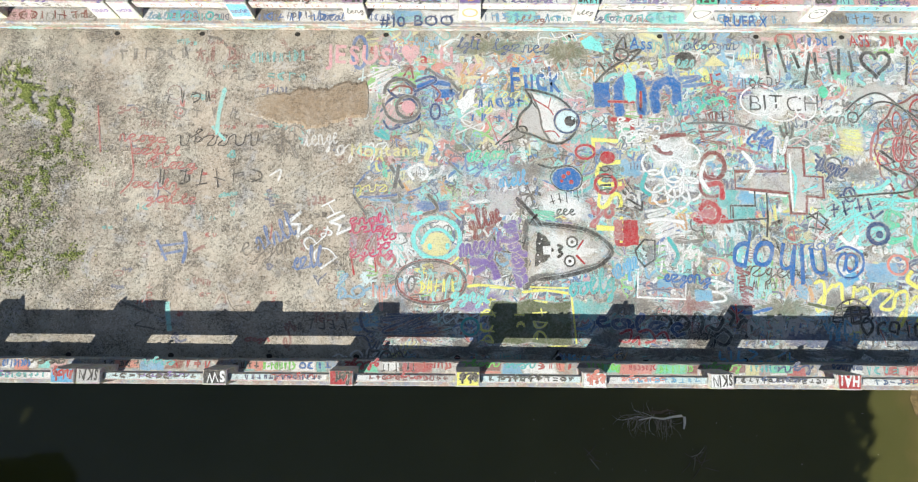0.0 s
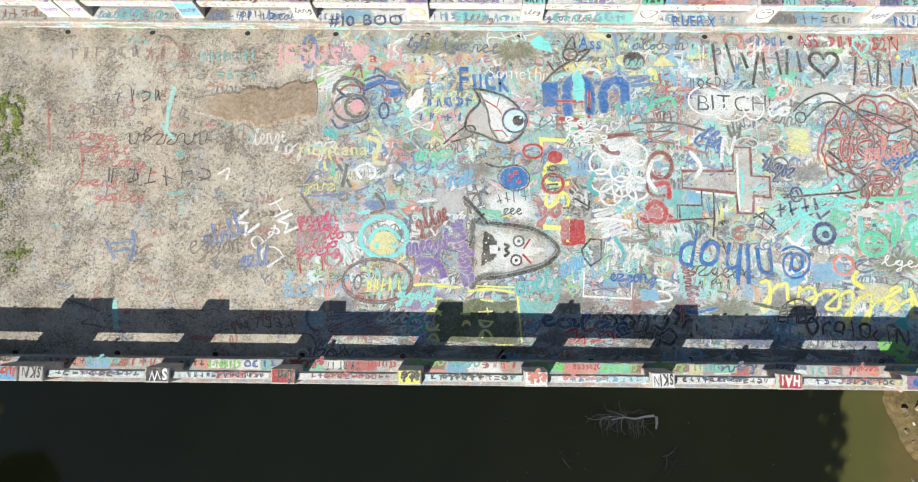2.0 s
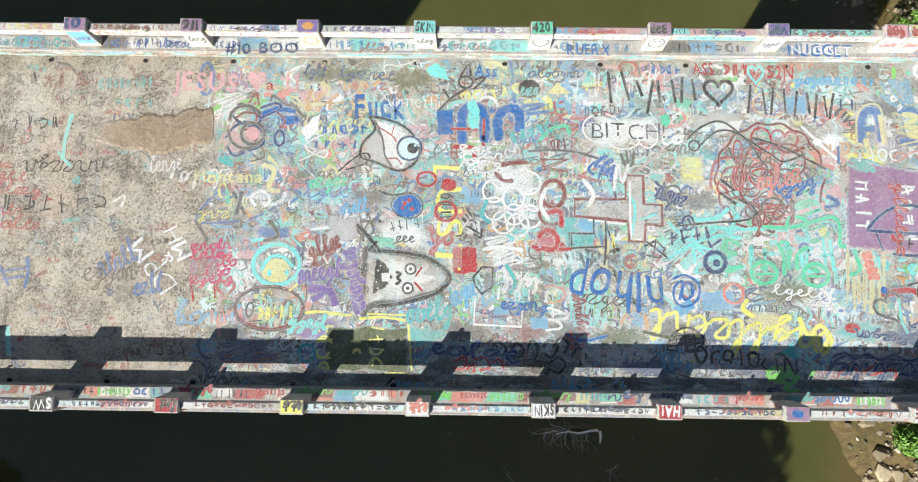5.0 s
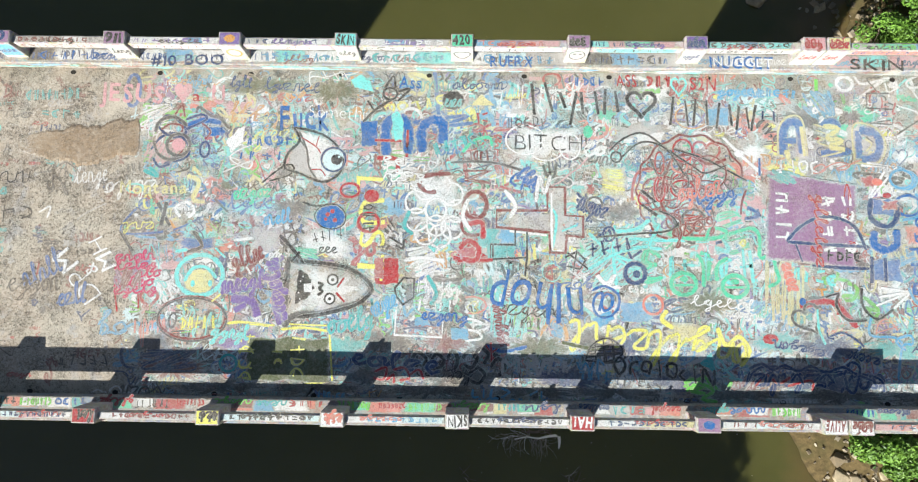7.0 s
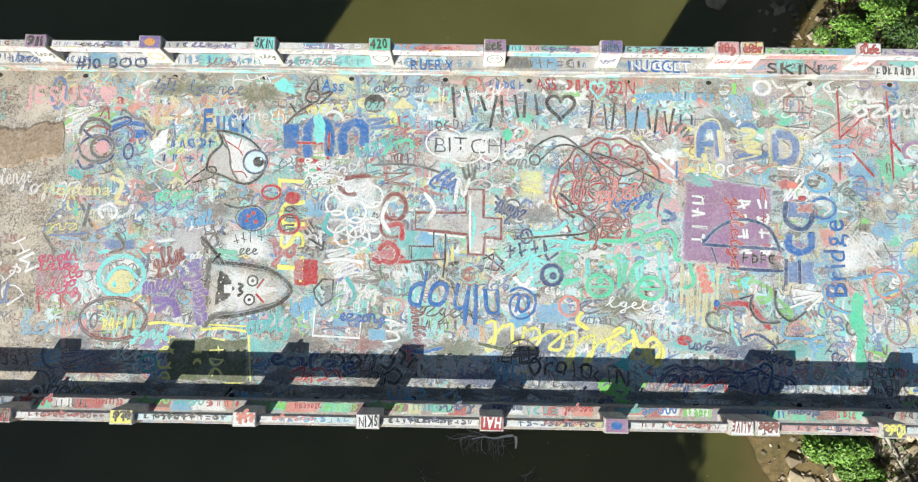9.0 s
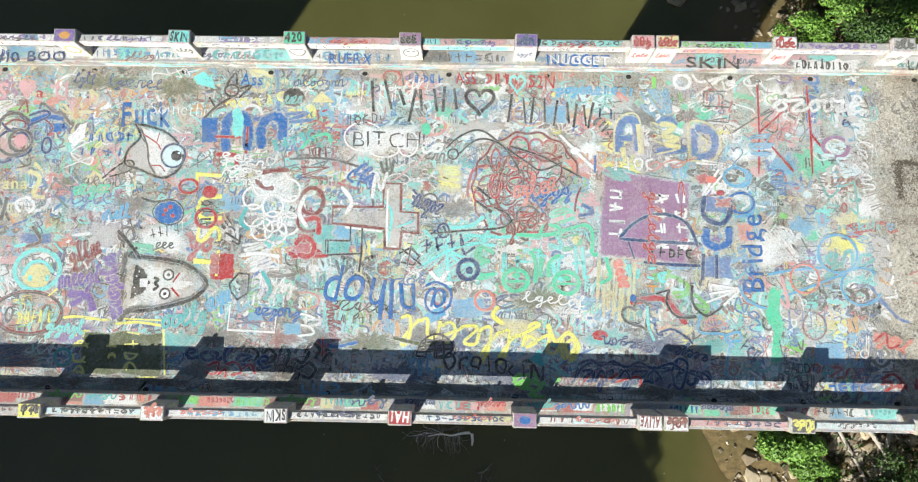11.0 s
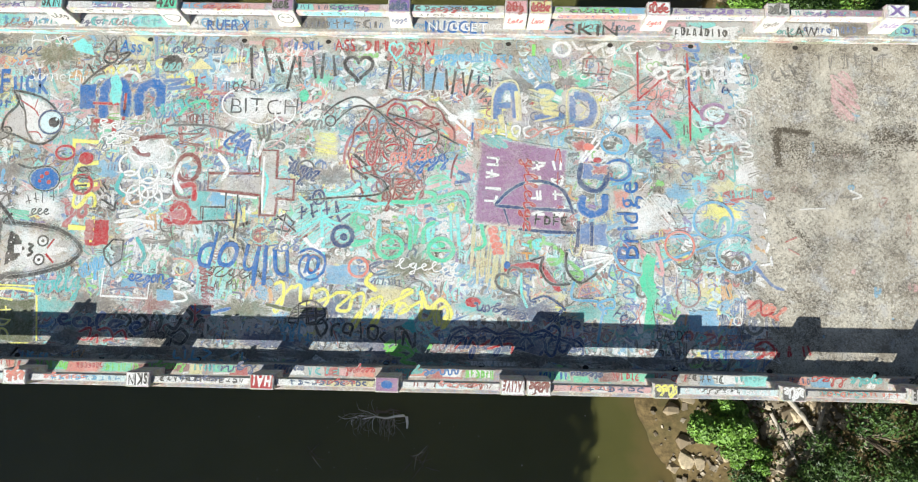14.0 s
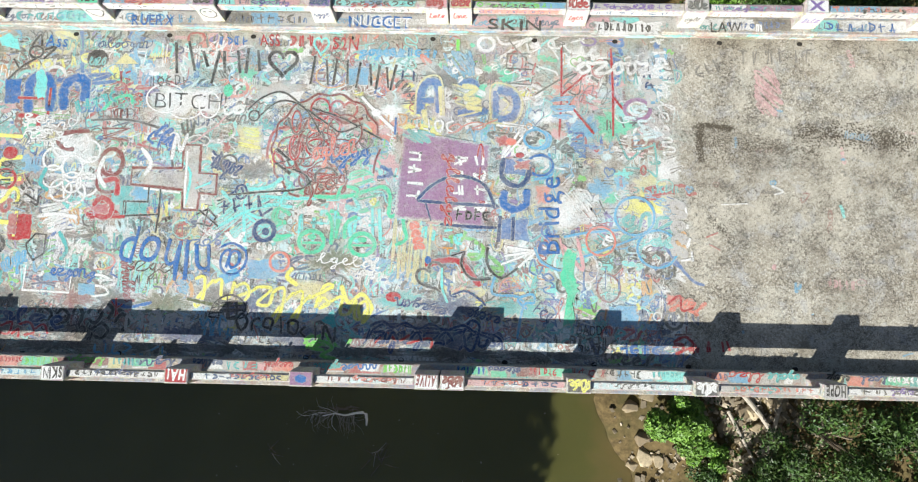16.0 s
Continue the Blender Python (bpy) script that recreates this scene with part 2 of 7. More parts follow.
DRY = leaf_material("dry_stalk", rgb(0.20, 0.17, 0.11), rgb(0.50, 0.44, 0.34))
BARK = bark_material("brown_bark", rgb(0.10, 0.075, 0.05), rgb(0.24, 0.19, 0.14))
DEADWOOD = bark_material("grey_deadwood", rgb(0.22, 0.19, 0.15), rgb(0.52, 0.47, 0.39))
# pale wood, whitened further to stand in for sunlight the branch lacks
DRIFT = bark_material("bleached_driftwood", rgb(0.80, 0.77, 0.70), rgb(0.92, 0.90, 0.85))
HOLE = bark_material("drain_shade", rgb(0.016, 0.014, 0.012), rgb(0.045, 0.038, 0.03))
TINTS = {
    "black": ("black_paint", rgb(0.018, 0.017, 0.018), 0.44),
    "grey": ("grey_paint", rgb(0.09, 0.085, 0.085), 0.48),
    "navy": ("navy_paint", rgb(0.012, 0.05, 0.165), 0.43),
    "blue": ("blue_paint", rgb(0.006, 0.125, 0.40), 0.40),
    "sky": ("sky_blue_paint", rgb(0.09, 0.38, 0.62), 0.46),
    "teal": ("teal_paint", rgb(0.04, 0.45, 0.44), 0.46),
    "aqua": ("aqua_paint", rgb(0.18, 0.72, 0.68), 0.44),
    "mint": ("mint_paint", rgb(0.08, 0.62, 0.36), 0.43),
    "green": ("green_paint", rgb(0.16, 0.60, 0.08), 0.43),
    "olive": ("olive_paint", rgb(0.10, 0.12, 0.05), 0.40),
    "yellow": ("yellow_paint", rgb(0.84, 0.80, 0.15), 0.42),
    "pale": ("pale_yellow_paint", rgb(0.72, 0.66, 0.30), 0.49),
    "orange": ("orange_paint", rgb(0.70, 0.32, 0.06), 0.45),
    "red": ("red_paint", rgb(0.44, 0.012, 0.022), 0.43),
    "crimson": ("crimson_paint", rgb(0.56, 0.02, 0.11), 0.42),
    "brick": ("brick_red_paint", rgb(0.22, 0.026, 0.026), 0.47),
    "coral": ("coral_paint", rgb(0.72, 0.19, 0.14), 0.47),
    "pink": ("pink_paint", rgb(0.70, 0.36, 0.38), 0.46),
    "purple": ("purple_paint", rgb(0.18, 0.10, 0.36), 0.47),
    "mauve": ("mauve_paint", rgb(0.32, 0.17, 0.30), 0.42),
    "ice": ("ice_blue_paint", rgb(0.62, 0.80, 0.82), 0.42),
    "ash": ("pale_grey_paint", rgb(0.52, 0.50, 0.48), 0.44),
    "white": ("white_paint", rgb(0.82, 0.82, 0.81), 0.42),
}
GRIT = bark_material("brown_grit", rgb(0.055, 0.045, 0.033), rgb(0.15, 0.125, 0.09))
PAINT = {key: paint_material(name, tint, wear) for key, (name, tint, wear) in TINTS.items()}
# the same colours long faded, for the many old marks
FADED = {key: paint_material("faded_" + name, tint, wear + 0.02, 0.76) for key, (name, tint, wear) in TINTS.items()}

# ---- builders ----
def finish_mesh(name, bm, material):
    me = bpy.data.meshes.new(name)
    bm.to_mesh(me)
    bm.free()
    me.materials.append(material)
    return me


def part(name, bm, material, parent=None, label="", smooth=False):
    me = finish_mesh(name, bm, material)
    if smooth:
        me.polygons.foreach_set("use_smooth", [True] * len(me.polygons))
    ob = new(name, me)
    ob.parent = parent
    if label:
        tagged(ob, label)
    return ob


def box(bm, x0, x1, y0, y1, z0, z1, top=(0, 0, 0, 0)):
    """A box; top: how far its upper edges move (x0, x1, y0, y1), for battered faces."""
    v = [bm.verts.new(p) for p in ((x0, y0, z0), (x1, y0, z0), (x1, y1, z0), (x0, y1, z0),
                                   (x0 + top[0], y0 + top[2], z1), (x1 + top[1], y0 + top[2], z1), (x1 + top[1], y1 + top[3], z1), (x0 + top[0], y1 + top[3], z1))]
    for q in ((3, 2, 1, 0), (4, 5, 6, 7), (0, 1, 5, 4), (1, 2, 6, 5), (2, 3, 7, 6), (3, 0, 4, 7)):
        bm.faces.new([v[i] for i in q])


def worn_box(x0, x1, y0, y1, z0, z1, bevel=0.02, top=(0, 0, 0, 0), cuts=0, rough=0.0, seed=0):
    """A cast block with rounded, slightly chipped edges."""
    bm = bmesh.new()
    box(bm, x0, x1, y0, y1, z0, z1, top)
    bmesh.ops.bevel(bm, geom=bm.edges[:], offset=bevel, segments=2, affect="EDGES", profile=0.6)
    if cuts:
        long_edges = [e for e in bm.edges if abs(e.verts[0].co.x - e.verts[1].co.x) > 0.5 * abs(x1 - x0)]
        bmesh.ops.subdivide_edges(bm, edges=long_edges, cuts=cuts, use_grid_fill=True)
    if rough:
        for v in bm.verts:
            v.co += rough * (noise.noise_vector(v.co * 5.0 + Vector((seed * 3.1, 0, 0))))
    bmesh.ops.recalc_face_normals(bm, faces=bm.faces[:])
    return bm


def tube(bm, points, radii, sides=6):
    """A tapered round limb through the points."""
    rings = []
    for i, p in enumerate(points):
        p = Vector(p)
        a, b = Vector(points[max(0, i - 1)]), Vector(points[min(len(points) - 1, i + 1)])
        d = (b - a).normalized()
        u = d.orthogonal().normalized()
        w = d.cross(u)
        rings.append([bm.verts.new(p + radii[i] * (math.cos(2 * math.pi * k / sides) * u + math.sin(2 * math.pi * k / sides) * w)) for k in range(sides)])
    for r, s in zip(rings, rings[1:]):
        for k in range(sides):
            bm.faces.new((r[k], r[(k + 1) % sides], s[(k + 1) % sides], s[k]))
    bm.faces.new(rings[0][::-1])
    bm.faces.new(rings[-1])


# ---- the bridge ----
X0, X1 = -34.0, 46.0
KERB_S, KERB_N = -1.04, 5.97
POST_XS = [12.205 - 2.415 * k for k in range(9)] + [12.705 + 2.415 * k for k in range(5)]
LEFT_JOINT = 12.205 - 2.415 * 8 - 0.25
POST_XS += [LEFT_JOINT - 0.25 - 2.415 * k for k in range(4)]

bm = bmesh.new()
nx, ny = 160, 24
grid = [[bm.verts.new((X0 + (X1 - X0) * i / nx, KERB_S - 0.3 + (KERB_N - KERB_S + 0.6) * j / ny, 0.0)) for j in range(ny + 1)] for i in range(nx + 1)]
for i in range(nx):
    for j in range(ny):
        bm.faces.new((grid[i][j], grid[i + 1][j], grid[i + 1][j + 1], grid[i][j + 1]))
deck = part("bridge_deck", bm, DECK, smooth=True)
tagged(deck, "worn concrete bridge deck covered in layers of graffiti", "bridge deck", kind="structure")

slab = part("bridge_slab", worn_box(X0, X1, -1.55, 6.58, -0.75, -0.05, 0.03), CONCRETE)
tagged(slab, "thick cast concrete slab that carries the bridge deck", "bridge slab", kind="structure")

for name, y0, y1, top in (("kerb_south", -1.56, KERB_S, (0, 0, 0, -0.03)), ("kerb_north", KERB_N, 6.60, (0, 0, 0.04, 0))):
    ob = part(name, worn_box(X0, X1, y0, y1, -0.045, 0.185, 0.018, top, 240, 0.004, 2), KERB)
    tagged(ob, "low concrete kerb painted all over with faded graffiti", "kerb", kind="structure")

# girders, pier and abutment under the deck
for y in (-0.9, 0.75, 2.43, 4.1, 5.75):
    ob = part("bridge_girder", worn_box(X0, X1, y - 0.22, y + 0.22, -1.75, -0.755, 0.02), CONCRETE)
    tagged(ob, "long concrete girder under the bridge slab", "girder", "girders under the bridge", "structure")
for name, x, half in (("pier_east", 12.0, 0.45), ("pier_west", -8.3, 0.45)):
    ob = part(name, worn_box(x - half, x + half, -1.5, 6.4, -14.0, -1.755, 0.05), CONCRETE)
    tagged(ob, "tall concrete support standing in the river under the bridge", "bridge pier", kind="structure")

# ---- water, banks ----
WATER_Z = -12.30


def bank_height(x, y):
    """The river's bed and its banks: the east shore, the west shore with its added shade trees and the far land."""
    east = 19.6 + 0.9 * noise.noise(Vector((0.0, y * 0.16, 3.0))) + 0.35 * noise.noise(Vector((0.0, y * 0.7, 8.0))) + (0.0 if y < 3 else min(2.0, 0.22 * (y - 3)))
    east -= 1.15 * min(1.0, max(0.0, (2.0 - y) / 3.0)) * min(1.0, max(0.1, (y + 7.0) / 3.5))
    west = -24.0 + 2.0 * noise.noise(Vector((0.0, y * 0.06, 11.0)))
    # unseen land pushed out to carry the added shade trees
    if y < -9.0:
        west = min(west + 2.6 * (-9.0 - y), 7.0)
    rough = 0.22 * noise.noise(Vector((x * 0.5, y * 0.5, 0.0))) + 0.10 * noise.noise(Vector((x * 1.7, y * 1.7, 5.0)))
    d = max(x - east, west - x)
    if d < 0:
        return WATER_Z - min(2.2, 0.35 * -d) + 0.3 * rough
    return WATER_Z + min(0.24 * d, 2.0 + 0.12 * d, 9.0) + rough * min(1.0, 0.4 + d)


bm = bmesh.new()
xs = [-400, -200, -110, -70] + [-50 + 1.0 * i for i in range(62)] + [12 + 0.45 * i for i in range(58)] + [39 + 2 * i for i in range(9)] + [70, 110, 200, 400]
ys = [-400, -200, -110, -70, -50] + [-40 + 2.0 * i for i in range(14)] + [-12 + 0.5 * i for i in range(64)] + [20 + 3 * i for i in range(8)] + [60, 110, 200, 400]
grid = [[bm.verts.new((x, y, bank_height(x, y))) for y in ys] for x in xs]
for i in range(len(xs) - 1):
    for j in range(len(ys) - 1):
        bm.faces.new((grid[i][j], grid[i + 1][j], grid[i + 1][j + 1], grid[i][j + 1]))
ground = part("ground", bm, BANK, smooth=True)
tagged(ground, "bare brown soil of the river bed and banks", "ground", kind="structure")

bm = bmesh.new()
box(bm, -60, 60, -399, 399, WATER_Z - 6.0, WATER_Z)
water = part("water", bm, WATER)
tagged(water, "still murky olive green river water", "river", kind="structure")


# ---- railings ----
POST_TOP, RAIL_TOP, RAIL_LOW = 0.78, 0.70, 0.48


def railing(side):
    south = side == "south"
    yi, yo = (-1.17, -1.49) if south else (6.115, 6.465)
    lo, hi = min(yi, yo), max(yi, yo)
    batter = (0.006, -0.006, 0.0, -0.03) if south else (0.006, -0.006, 0.05, 0.0)
    ry0, ry1 = (-1.42, -1.275) if south else (6.215, 6.385)
    xs = sorted(POST_XS)
    posts, beams = [], []
    for i, x in enumerate(xs):
        ob = new("railing_post")
        ob.location = (x, 0, 0.18)
        bm = worn_box(-0.236, 0.236, lo, hi, 0.0, POST_TOP - 0.18, 0.016, batter, 0, 0.003, i + 31 * south)
        part("shaft", bm, RAIL, ob)
        posts.append(ob)
        if i and x - xs[i - 1] > 1.0:
            a, b = xs[i - 1] + 0.24, x - 0.24
            rail = part("railing_beam", worn_box(a, b, ry0, ry1, RAIL_LOW, RAIL_TOP, 0.018, (0, 0, 0, 0), 14, 0.003, i + 7 * south), RAIL)
            tagged(rail, "horizontal concrete railing beam covered in graffiti between posts", "railing beam", "beams of the bridge railing")
            beams.append((a, b, rail))
    return xs, posts, beams


SOUTH_XS, SOUTH_POSTS, SOUTH_BEAMS = railing("south")
NORTH_XS, NORTH_POSTS, NORTH_BEAMS = railing("north")


# ---- paint on flat faces ----
# the loops of which joined handwriting is made
LOOPS = [[(0.0, 0.2), (0.4, 0.45), (0.2, 0.6), (0.05, 0.3), (0.3, 0.0), (0.6, 0.15)],
         [(0.0, 0.1), (0.35, 0.8), (0.25, 1.0), (0.15, 0.6), (0.3, 0.0), (0.6, 0.1)],
         [(0.0, 0.0), (0.05, 0.5), (0.3, 0.55), (0.4, 0.0), (0.6, 0.1)],
         [(0.3, 0.55), (0.05, 0.35), (0.2, 0.0), (0.5, 0.2), (0.35, 0.55), (0.6, 0.5)],
         [(0.3, 0.5), (0.05, 0.3), (0.3, 0.1), (0.4, 0.5), (0.35, -0.3), (0.1, -0.35), (0.6, 0.15)],
         [(0.0, 0.5), (0.4, 0.5), (0.05, 0.05), (0.5, 0.05)]]


class Strokes:
    """Collects flat painted marks on one face; u runs to the reader's right, v up the letters."""

    def __init__(self, seed=0):
        self.verts, self.faces, self.cover = [], [], []
        self.rng = random.Random(seed)

    def ribbon(self, points, width, z, closed=False, round_it=True):
        pts = [Vector((p[0], p[1])) for p in points]
        if round_it and len(pts) > 2:
            pts = self.smooth(pts, closed)
        elif closed:
            pts = pts + [pts[0]]
        if len(pts) < 2:
            return
        base = len(self.verts)
        n = len(pts)
        for i, p in enumerate(pts):
            d = pts[min(i + 1, n - 1)] - pts[max(i - 1, 0)]
            if closed and (i == 0 or i == n - 1):
                d = pts[1] - pts[n - 2]
            if d.length < 1e-9:
                d = Vector((1, 0))
            d.normalize()
            w = 0.69 * width * self.rng.uniform(0.8, 1.15)
            if not closed and i in (0, n - 1):
                w *= 0.7
            zz = z + 1.5e-6 * i
            self.verts += [(p.x - d.y * w, p.y + d.x * w, zz), (p.x, p.y, zz), (p.x + d.y * w, p.y - d.x * w, zz)]
            self.cover += [0.0, 1.1, 0.0]
        for i in range(n - 1):
            a = base + 3 * i
            self.faces += [(a + 1, a + 4, a + 3, a), (a + 2, a + 5, a + 4, a + 1)]

    def smooth(self, pts, closed):
        out = []
        n = len(pts)
        count = n if closed else n - 1
        for i in range(count):
            if closed:
                a, b, c, d = pts[i - 1], pts[i], pts[(i + 1) % n], pts[(i + 2) % n]
            else:
                a, b, c, d = pts[max(0, i - 1)], pts[i], pts[i + 1], pts[min(n - 1, i + 2)]
            steps = 5
            for k in range(steps):
                t = k / steps
                out.append(0.5 * ((2 * b) + (c - a) * t + (2 * a - 5 * b + 4 * c - d) * t * t + (3 * b - a - 3 * c + d) * t ** 3))
        out.append(pts[0] if closed else pts[-1])
        return out

    def hatch(self, points, z):
        """A patch rubbed in with a spray can: loose strokes to and fro."""
        us, vs = [p[0] for p in points], [p[1] for p in points]
        cu, cv, hu, hv = 0.5 * (min(us) + max(us)), 0.5 * (min(vs) + max(vs)), 0.5 * (max(us) - min(us)), 0.5 * (max(vs) - min(vs))
        r, pts = self.rng, []
        a = r.uniform(0, math.pi)
        d = Vector((math.cos(a), math.sin(a)))
        reach = abs(d.x) * hu + abs(d.y) * hv
        side = abs(d.y) * hu + abs(d.x) * hv
        count = max(5, int(2 * side / 0.05))
        for k in range(count):
            o = -side + 2 * side * (k + r.uniform(-0.8, 0.8)) / count
            for sign in ((1, -1) if k % 2 else (-1, 1)):
                e = sign * reach * r.uniform(0.3, 1.0)
                u, v = e * d.x - o * d.y, e * d.y + o * d.x
                pts.append((cu + max(-hu, min(hu, u)) + r.uniform(-0.02, 0.02), cv + max(-hv, min(hv, v)) + r.uniform(-0.02, 0.02)))
            if r.random() < 0.3:
                self.ribbon(pts, r.uniform(0.025, 0.05), z)
                pts = []
        self.ribbon(pts, 0.035, z)

    def fill(self, points, z, rough=0.06, soft=0.22):
        """A filled patch with a frayed outline; soft: how far in its paint thins."""
        pts = [Vector((p[0], p[1])) for p in points]
        centre = sum(pts, Vector((0, 0))) / len(pts)
        size = max((p - centre).length for p in pts)
        edge = []
        for i, p in enumerate(pts):
            q = pts[(i + 1) % len(pts)]
            for k in range(6):
                r = p.lerp(q, k / 6)
                edge.append(r + (r - centre).normalized() * self.rng.uniform(-rough, rough) * size)
        base = len(self.verts)
        self.verts.append((centre.x, centre.y, z))
        self.verts += [(p.x, p.y, z) for p in edge]
        inner = [p.lerp(centre, soft) for p in edge]
        self.verts += [(p.x, p.y, z) for p in inner]
        m = len(edge)
        self.cover += [1.2] + [0.0] * m + [1.2] * m
        self.faces += [(base, base + 1 + m + i, base + 1 + m + (i + 1) % m) for i in range(m)]
        self.faces += [(base + 1 + i, base + 1 + (i + 1) % m, base + 1 + m + (i + 1) % m, base + 1 + m + i) for i in range(m)]

    def turned(self, points, x, y, angle):
        c, s = math.cos(radians(angle)), math.sin(radians(angle))
        return [(x + c * u - s * v, y + s * u + c * v) for u, v in points]

    def bars(self, count, x, y, length, height, angle, width, z):
        """Lettering that nobody can read: upright bars with short cross bars."""
        step = length / count
        for k in range(count):
            u, w, r = k * step, step * 0.62, self.rng
            h = height * r.uniform(0.8, 1.05)
            strokes = []
            for n in range(r.choice((2, 2, 3))):
                kind = r.random()
                p, q = u + w * r.random(), u + w * r.random()
                if kind < 0.58:
                    strokes.append([(p, r.uniform(0, 0.1) * h), (0.5 * (p + q), h * r.uniform(0.85, 1.0))])
                elif kind < 0.84:
                    v = h * r.uniform(0.2, 0.9)
                    strokes.append([(u - 0.05 * w, v), (u + w, v + r.uniform(-0.2, 0.2) * h)])
                else:
                    side = r.choice((-1, 1))
                    m = u + 0.5 * w
                    strokes.append([(m - 0.4 * side * w, h * 0.9), (m + 0.5 * side * w, h * r.uniform(0.6, 0.8)), (m + 0.4 * side * w, h * 0.3), (m - 0.3 * side * w, h * r.uniform(0.0, 0.2))])
            for p in strokes:
                self.ribbon(self.turned(p, x, y, angle), width, z, round_it=len(p) > 2)
                z += 1e-6

    def scrawl(self, count, x, y, length, height, angle, width, z):
        """A joined, looping line of handwriting that cannot be read."""
        r, u, pts = self.rng, 0.0, [(0, height * 0.1)]
        for k in range(count):
            step, tall, slant = length / count * r.uniform(0.75, 1.25), height * r.uniform(0.8, 1.1), r.uniform(0.0, 0.25) * height
            for p, q in r.choice(LOOPS):
                pts.append((u + p * step * 1.5 + slant * q, q * tall))
            u += step
        self.ribbon(self.turned(pts, x, y, angle), width, z)

    def word(self, body, x, y, length, height, angle, weight, z):
        """Readable lettering from the built-in font, a little uneven, as if by hand."""
        glyphs = [glyph(c, 0.0 if c in "MNW&" else weight) for c in body]
        total = sum(g[2] for g in glyphs)
        su, sv, u = length / total, height / 0.72, 0.0
        for verts, faces, advance in glyphs:
            tilt, drop = self.rng.uniform(-0.07, 0.07), self.rng.uniform(-0.04, 0.04) * height
            base = len(self.verts)
            pts = [((u + p[0]) * su - tilt * p[1] * sv, p[1] * sv + drop + tilt * p[0] * su) for p in verts]
            sway = [noise.noise_vector(Vector((p[0] * 2.2 / height, p[1] * 2.2 / height, x + y))) * 0.075 * height for p in pts]
            pts = [(p[0] + w.x, p[1] + w.y) for p, w in zip(pts, sway)]
            self.verts += [(p[0], p[1], z) for p in self.turned(pts, x, y, angle)]
            self.cover += [0.75] * len(pts)
            self.faces += [tuple(base + i for i in f) for f in faces]
            u += advance
            z += 1e-6

    def mesh(self, name, material):
        me = bpy.data.meshes.new(name)
        me.from_pydata(self.verts, [], self.faces)
        me.attributes.new("cover", "FLOAT", "POINT").data.foreach_set("value", self.cover)
        me.materials.append(material)
        me.update()
        return me


GLYPHS = {}


def glyph(letter, weight):
    """The outline of one letter of the built-in font: points, faces and advance."""
    key = (letter, weight)
    if key not in GLYPHS:
        if letter == " ":
            GLYPHS[key] = ([], [], 0.4)
        else:
            data = bpy.data.curves.new("letter", "FONT")
            data.body, data.offset, data.resolution_u = letter, weight, 3
            ob = new("letter", data)
            me = bpy.data.meshes.new_from_object(ob.evaluated_get(bpy.context.evaluated_depsgraph_get()))
            verts = [(v.co.x, v.co.y) for v in me.vertices]
            faces = [tuple(p.vertices) for p in me.polygons]
            left = min(p[0] for p in verts)
            GLYPHS[key] = ([(a - left, b) for a, b in verts], faces, max(p[0] for p in verts) - left + 0.12)
            bpy.data.objects.remove(ob)
            bpy.data.curves.remove(data)
            bpy.data.meshes.remove(me)
    return GLYPHS[key]


COAT = [0]
DECK_FACE = Matrix.Identity(4)


PLAIN = {"ash": "pale grey", "ice": "ice blue", "sky": "sky blue", "pale": "pale yellow", "brick": "brick red", "navy": "navy blue", "mint": "mint green"}


def level():
    COAT[0] += 1
    return 0.0036 + 0.000009 * COAT[0]


SURFACE = [None, None]
WORN = [False]


def mark(name, colour, strokes, label="", faded=False):
    ob = new(name, strokes.mesh(name, (FADED if faded or WORN[0] else PAINT)[colour]))
    ob.parent = SURFACE[0] or deck
    if SURFACE[1] is not None:
        ob.matrix_local = SURFACE[1]
    if label:
        tagged(ob, label)
    return ob


def word(body, colour, x, y, length, height, angle=0.0, weight=0.02):
    s = Strokes(COAT[0])
    s.word(body, x, y, length, height, angle, weight, level())
    return mark("painted_word", colour, s, label=PLAIN.get(colour, colour) + " painted word")


def bars(count, colour, x, y, length, height, angle=0.0, width=0.04):
    s = Strokes(COAT[0])
    s.bars(count, x, y, length, height, angle, width, level())
    return mark("painted_bars", colour, s, label=PLAIN.get(colour, colour) + " painted bars of lettering")


def scrawl(count, colour, x, y, length, height, angle=0.0, width=0.04):
    s = Strokes(COAT[0])
    s.scrawl(count, x, y, length, height, angle, width, level())
    return mark("painted_scrawl", colour, s, label=PLAIN.get(colour, colour) + " painted looping scrawl")


def lines(colour, width, *paths, closed=False, straight=False):
    s = Strokes(COAT[0])
    for p in paths:
        s.ribbon(p, width, level(), closed, not straight)
    return mark("painted_line", colour, s, label=PLAIN.get(colour, colour) + " painted outline")


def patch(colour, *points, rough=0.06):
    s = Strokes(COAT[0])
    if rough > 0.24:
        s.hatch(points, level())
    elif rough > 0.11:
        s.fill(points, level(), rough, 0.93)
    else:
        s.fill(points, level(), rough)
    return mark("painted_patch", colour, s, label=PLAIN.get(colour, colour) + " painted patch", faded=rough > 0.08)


def oval(x, y, rx, ry, count=14, turn=0.0):
    return [(x + rx * math.cos(2 * math.pi * k / count + turn), y + ry * math.sin(2 * math.pi * k / count + turn)) for k in range(count)]


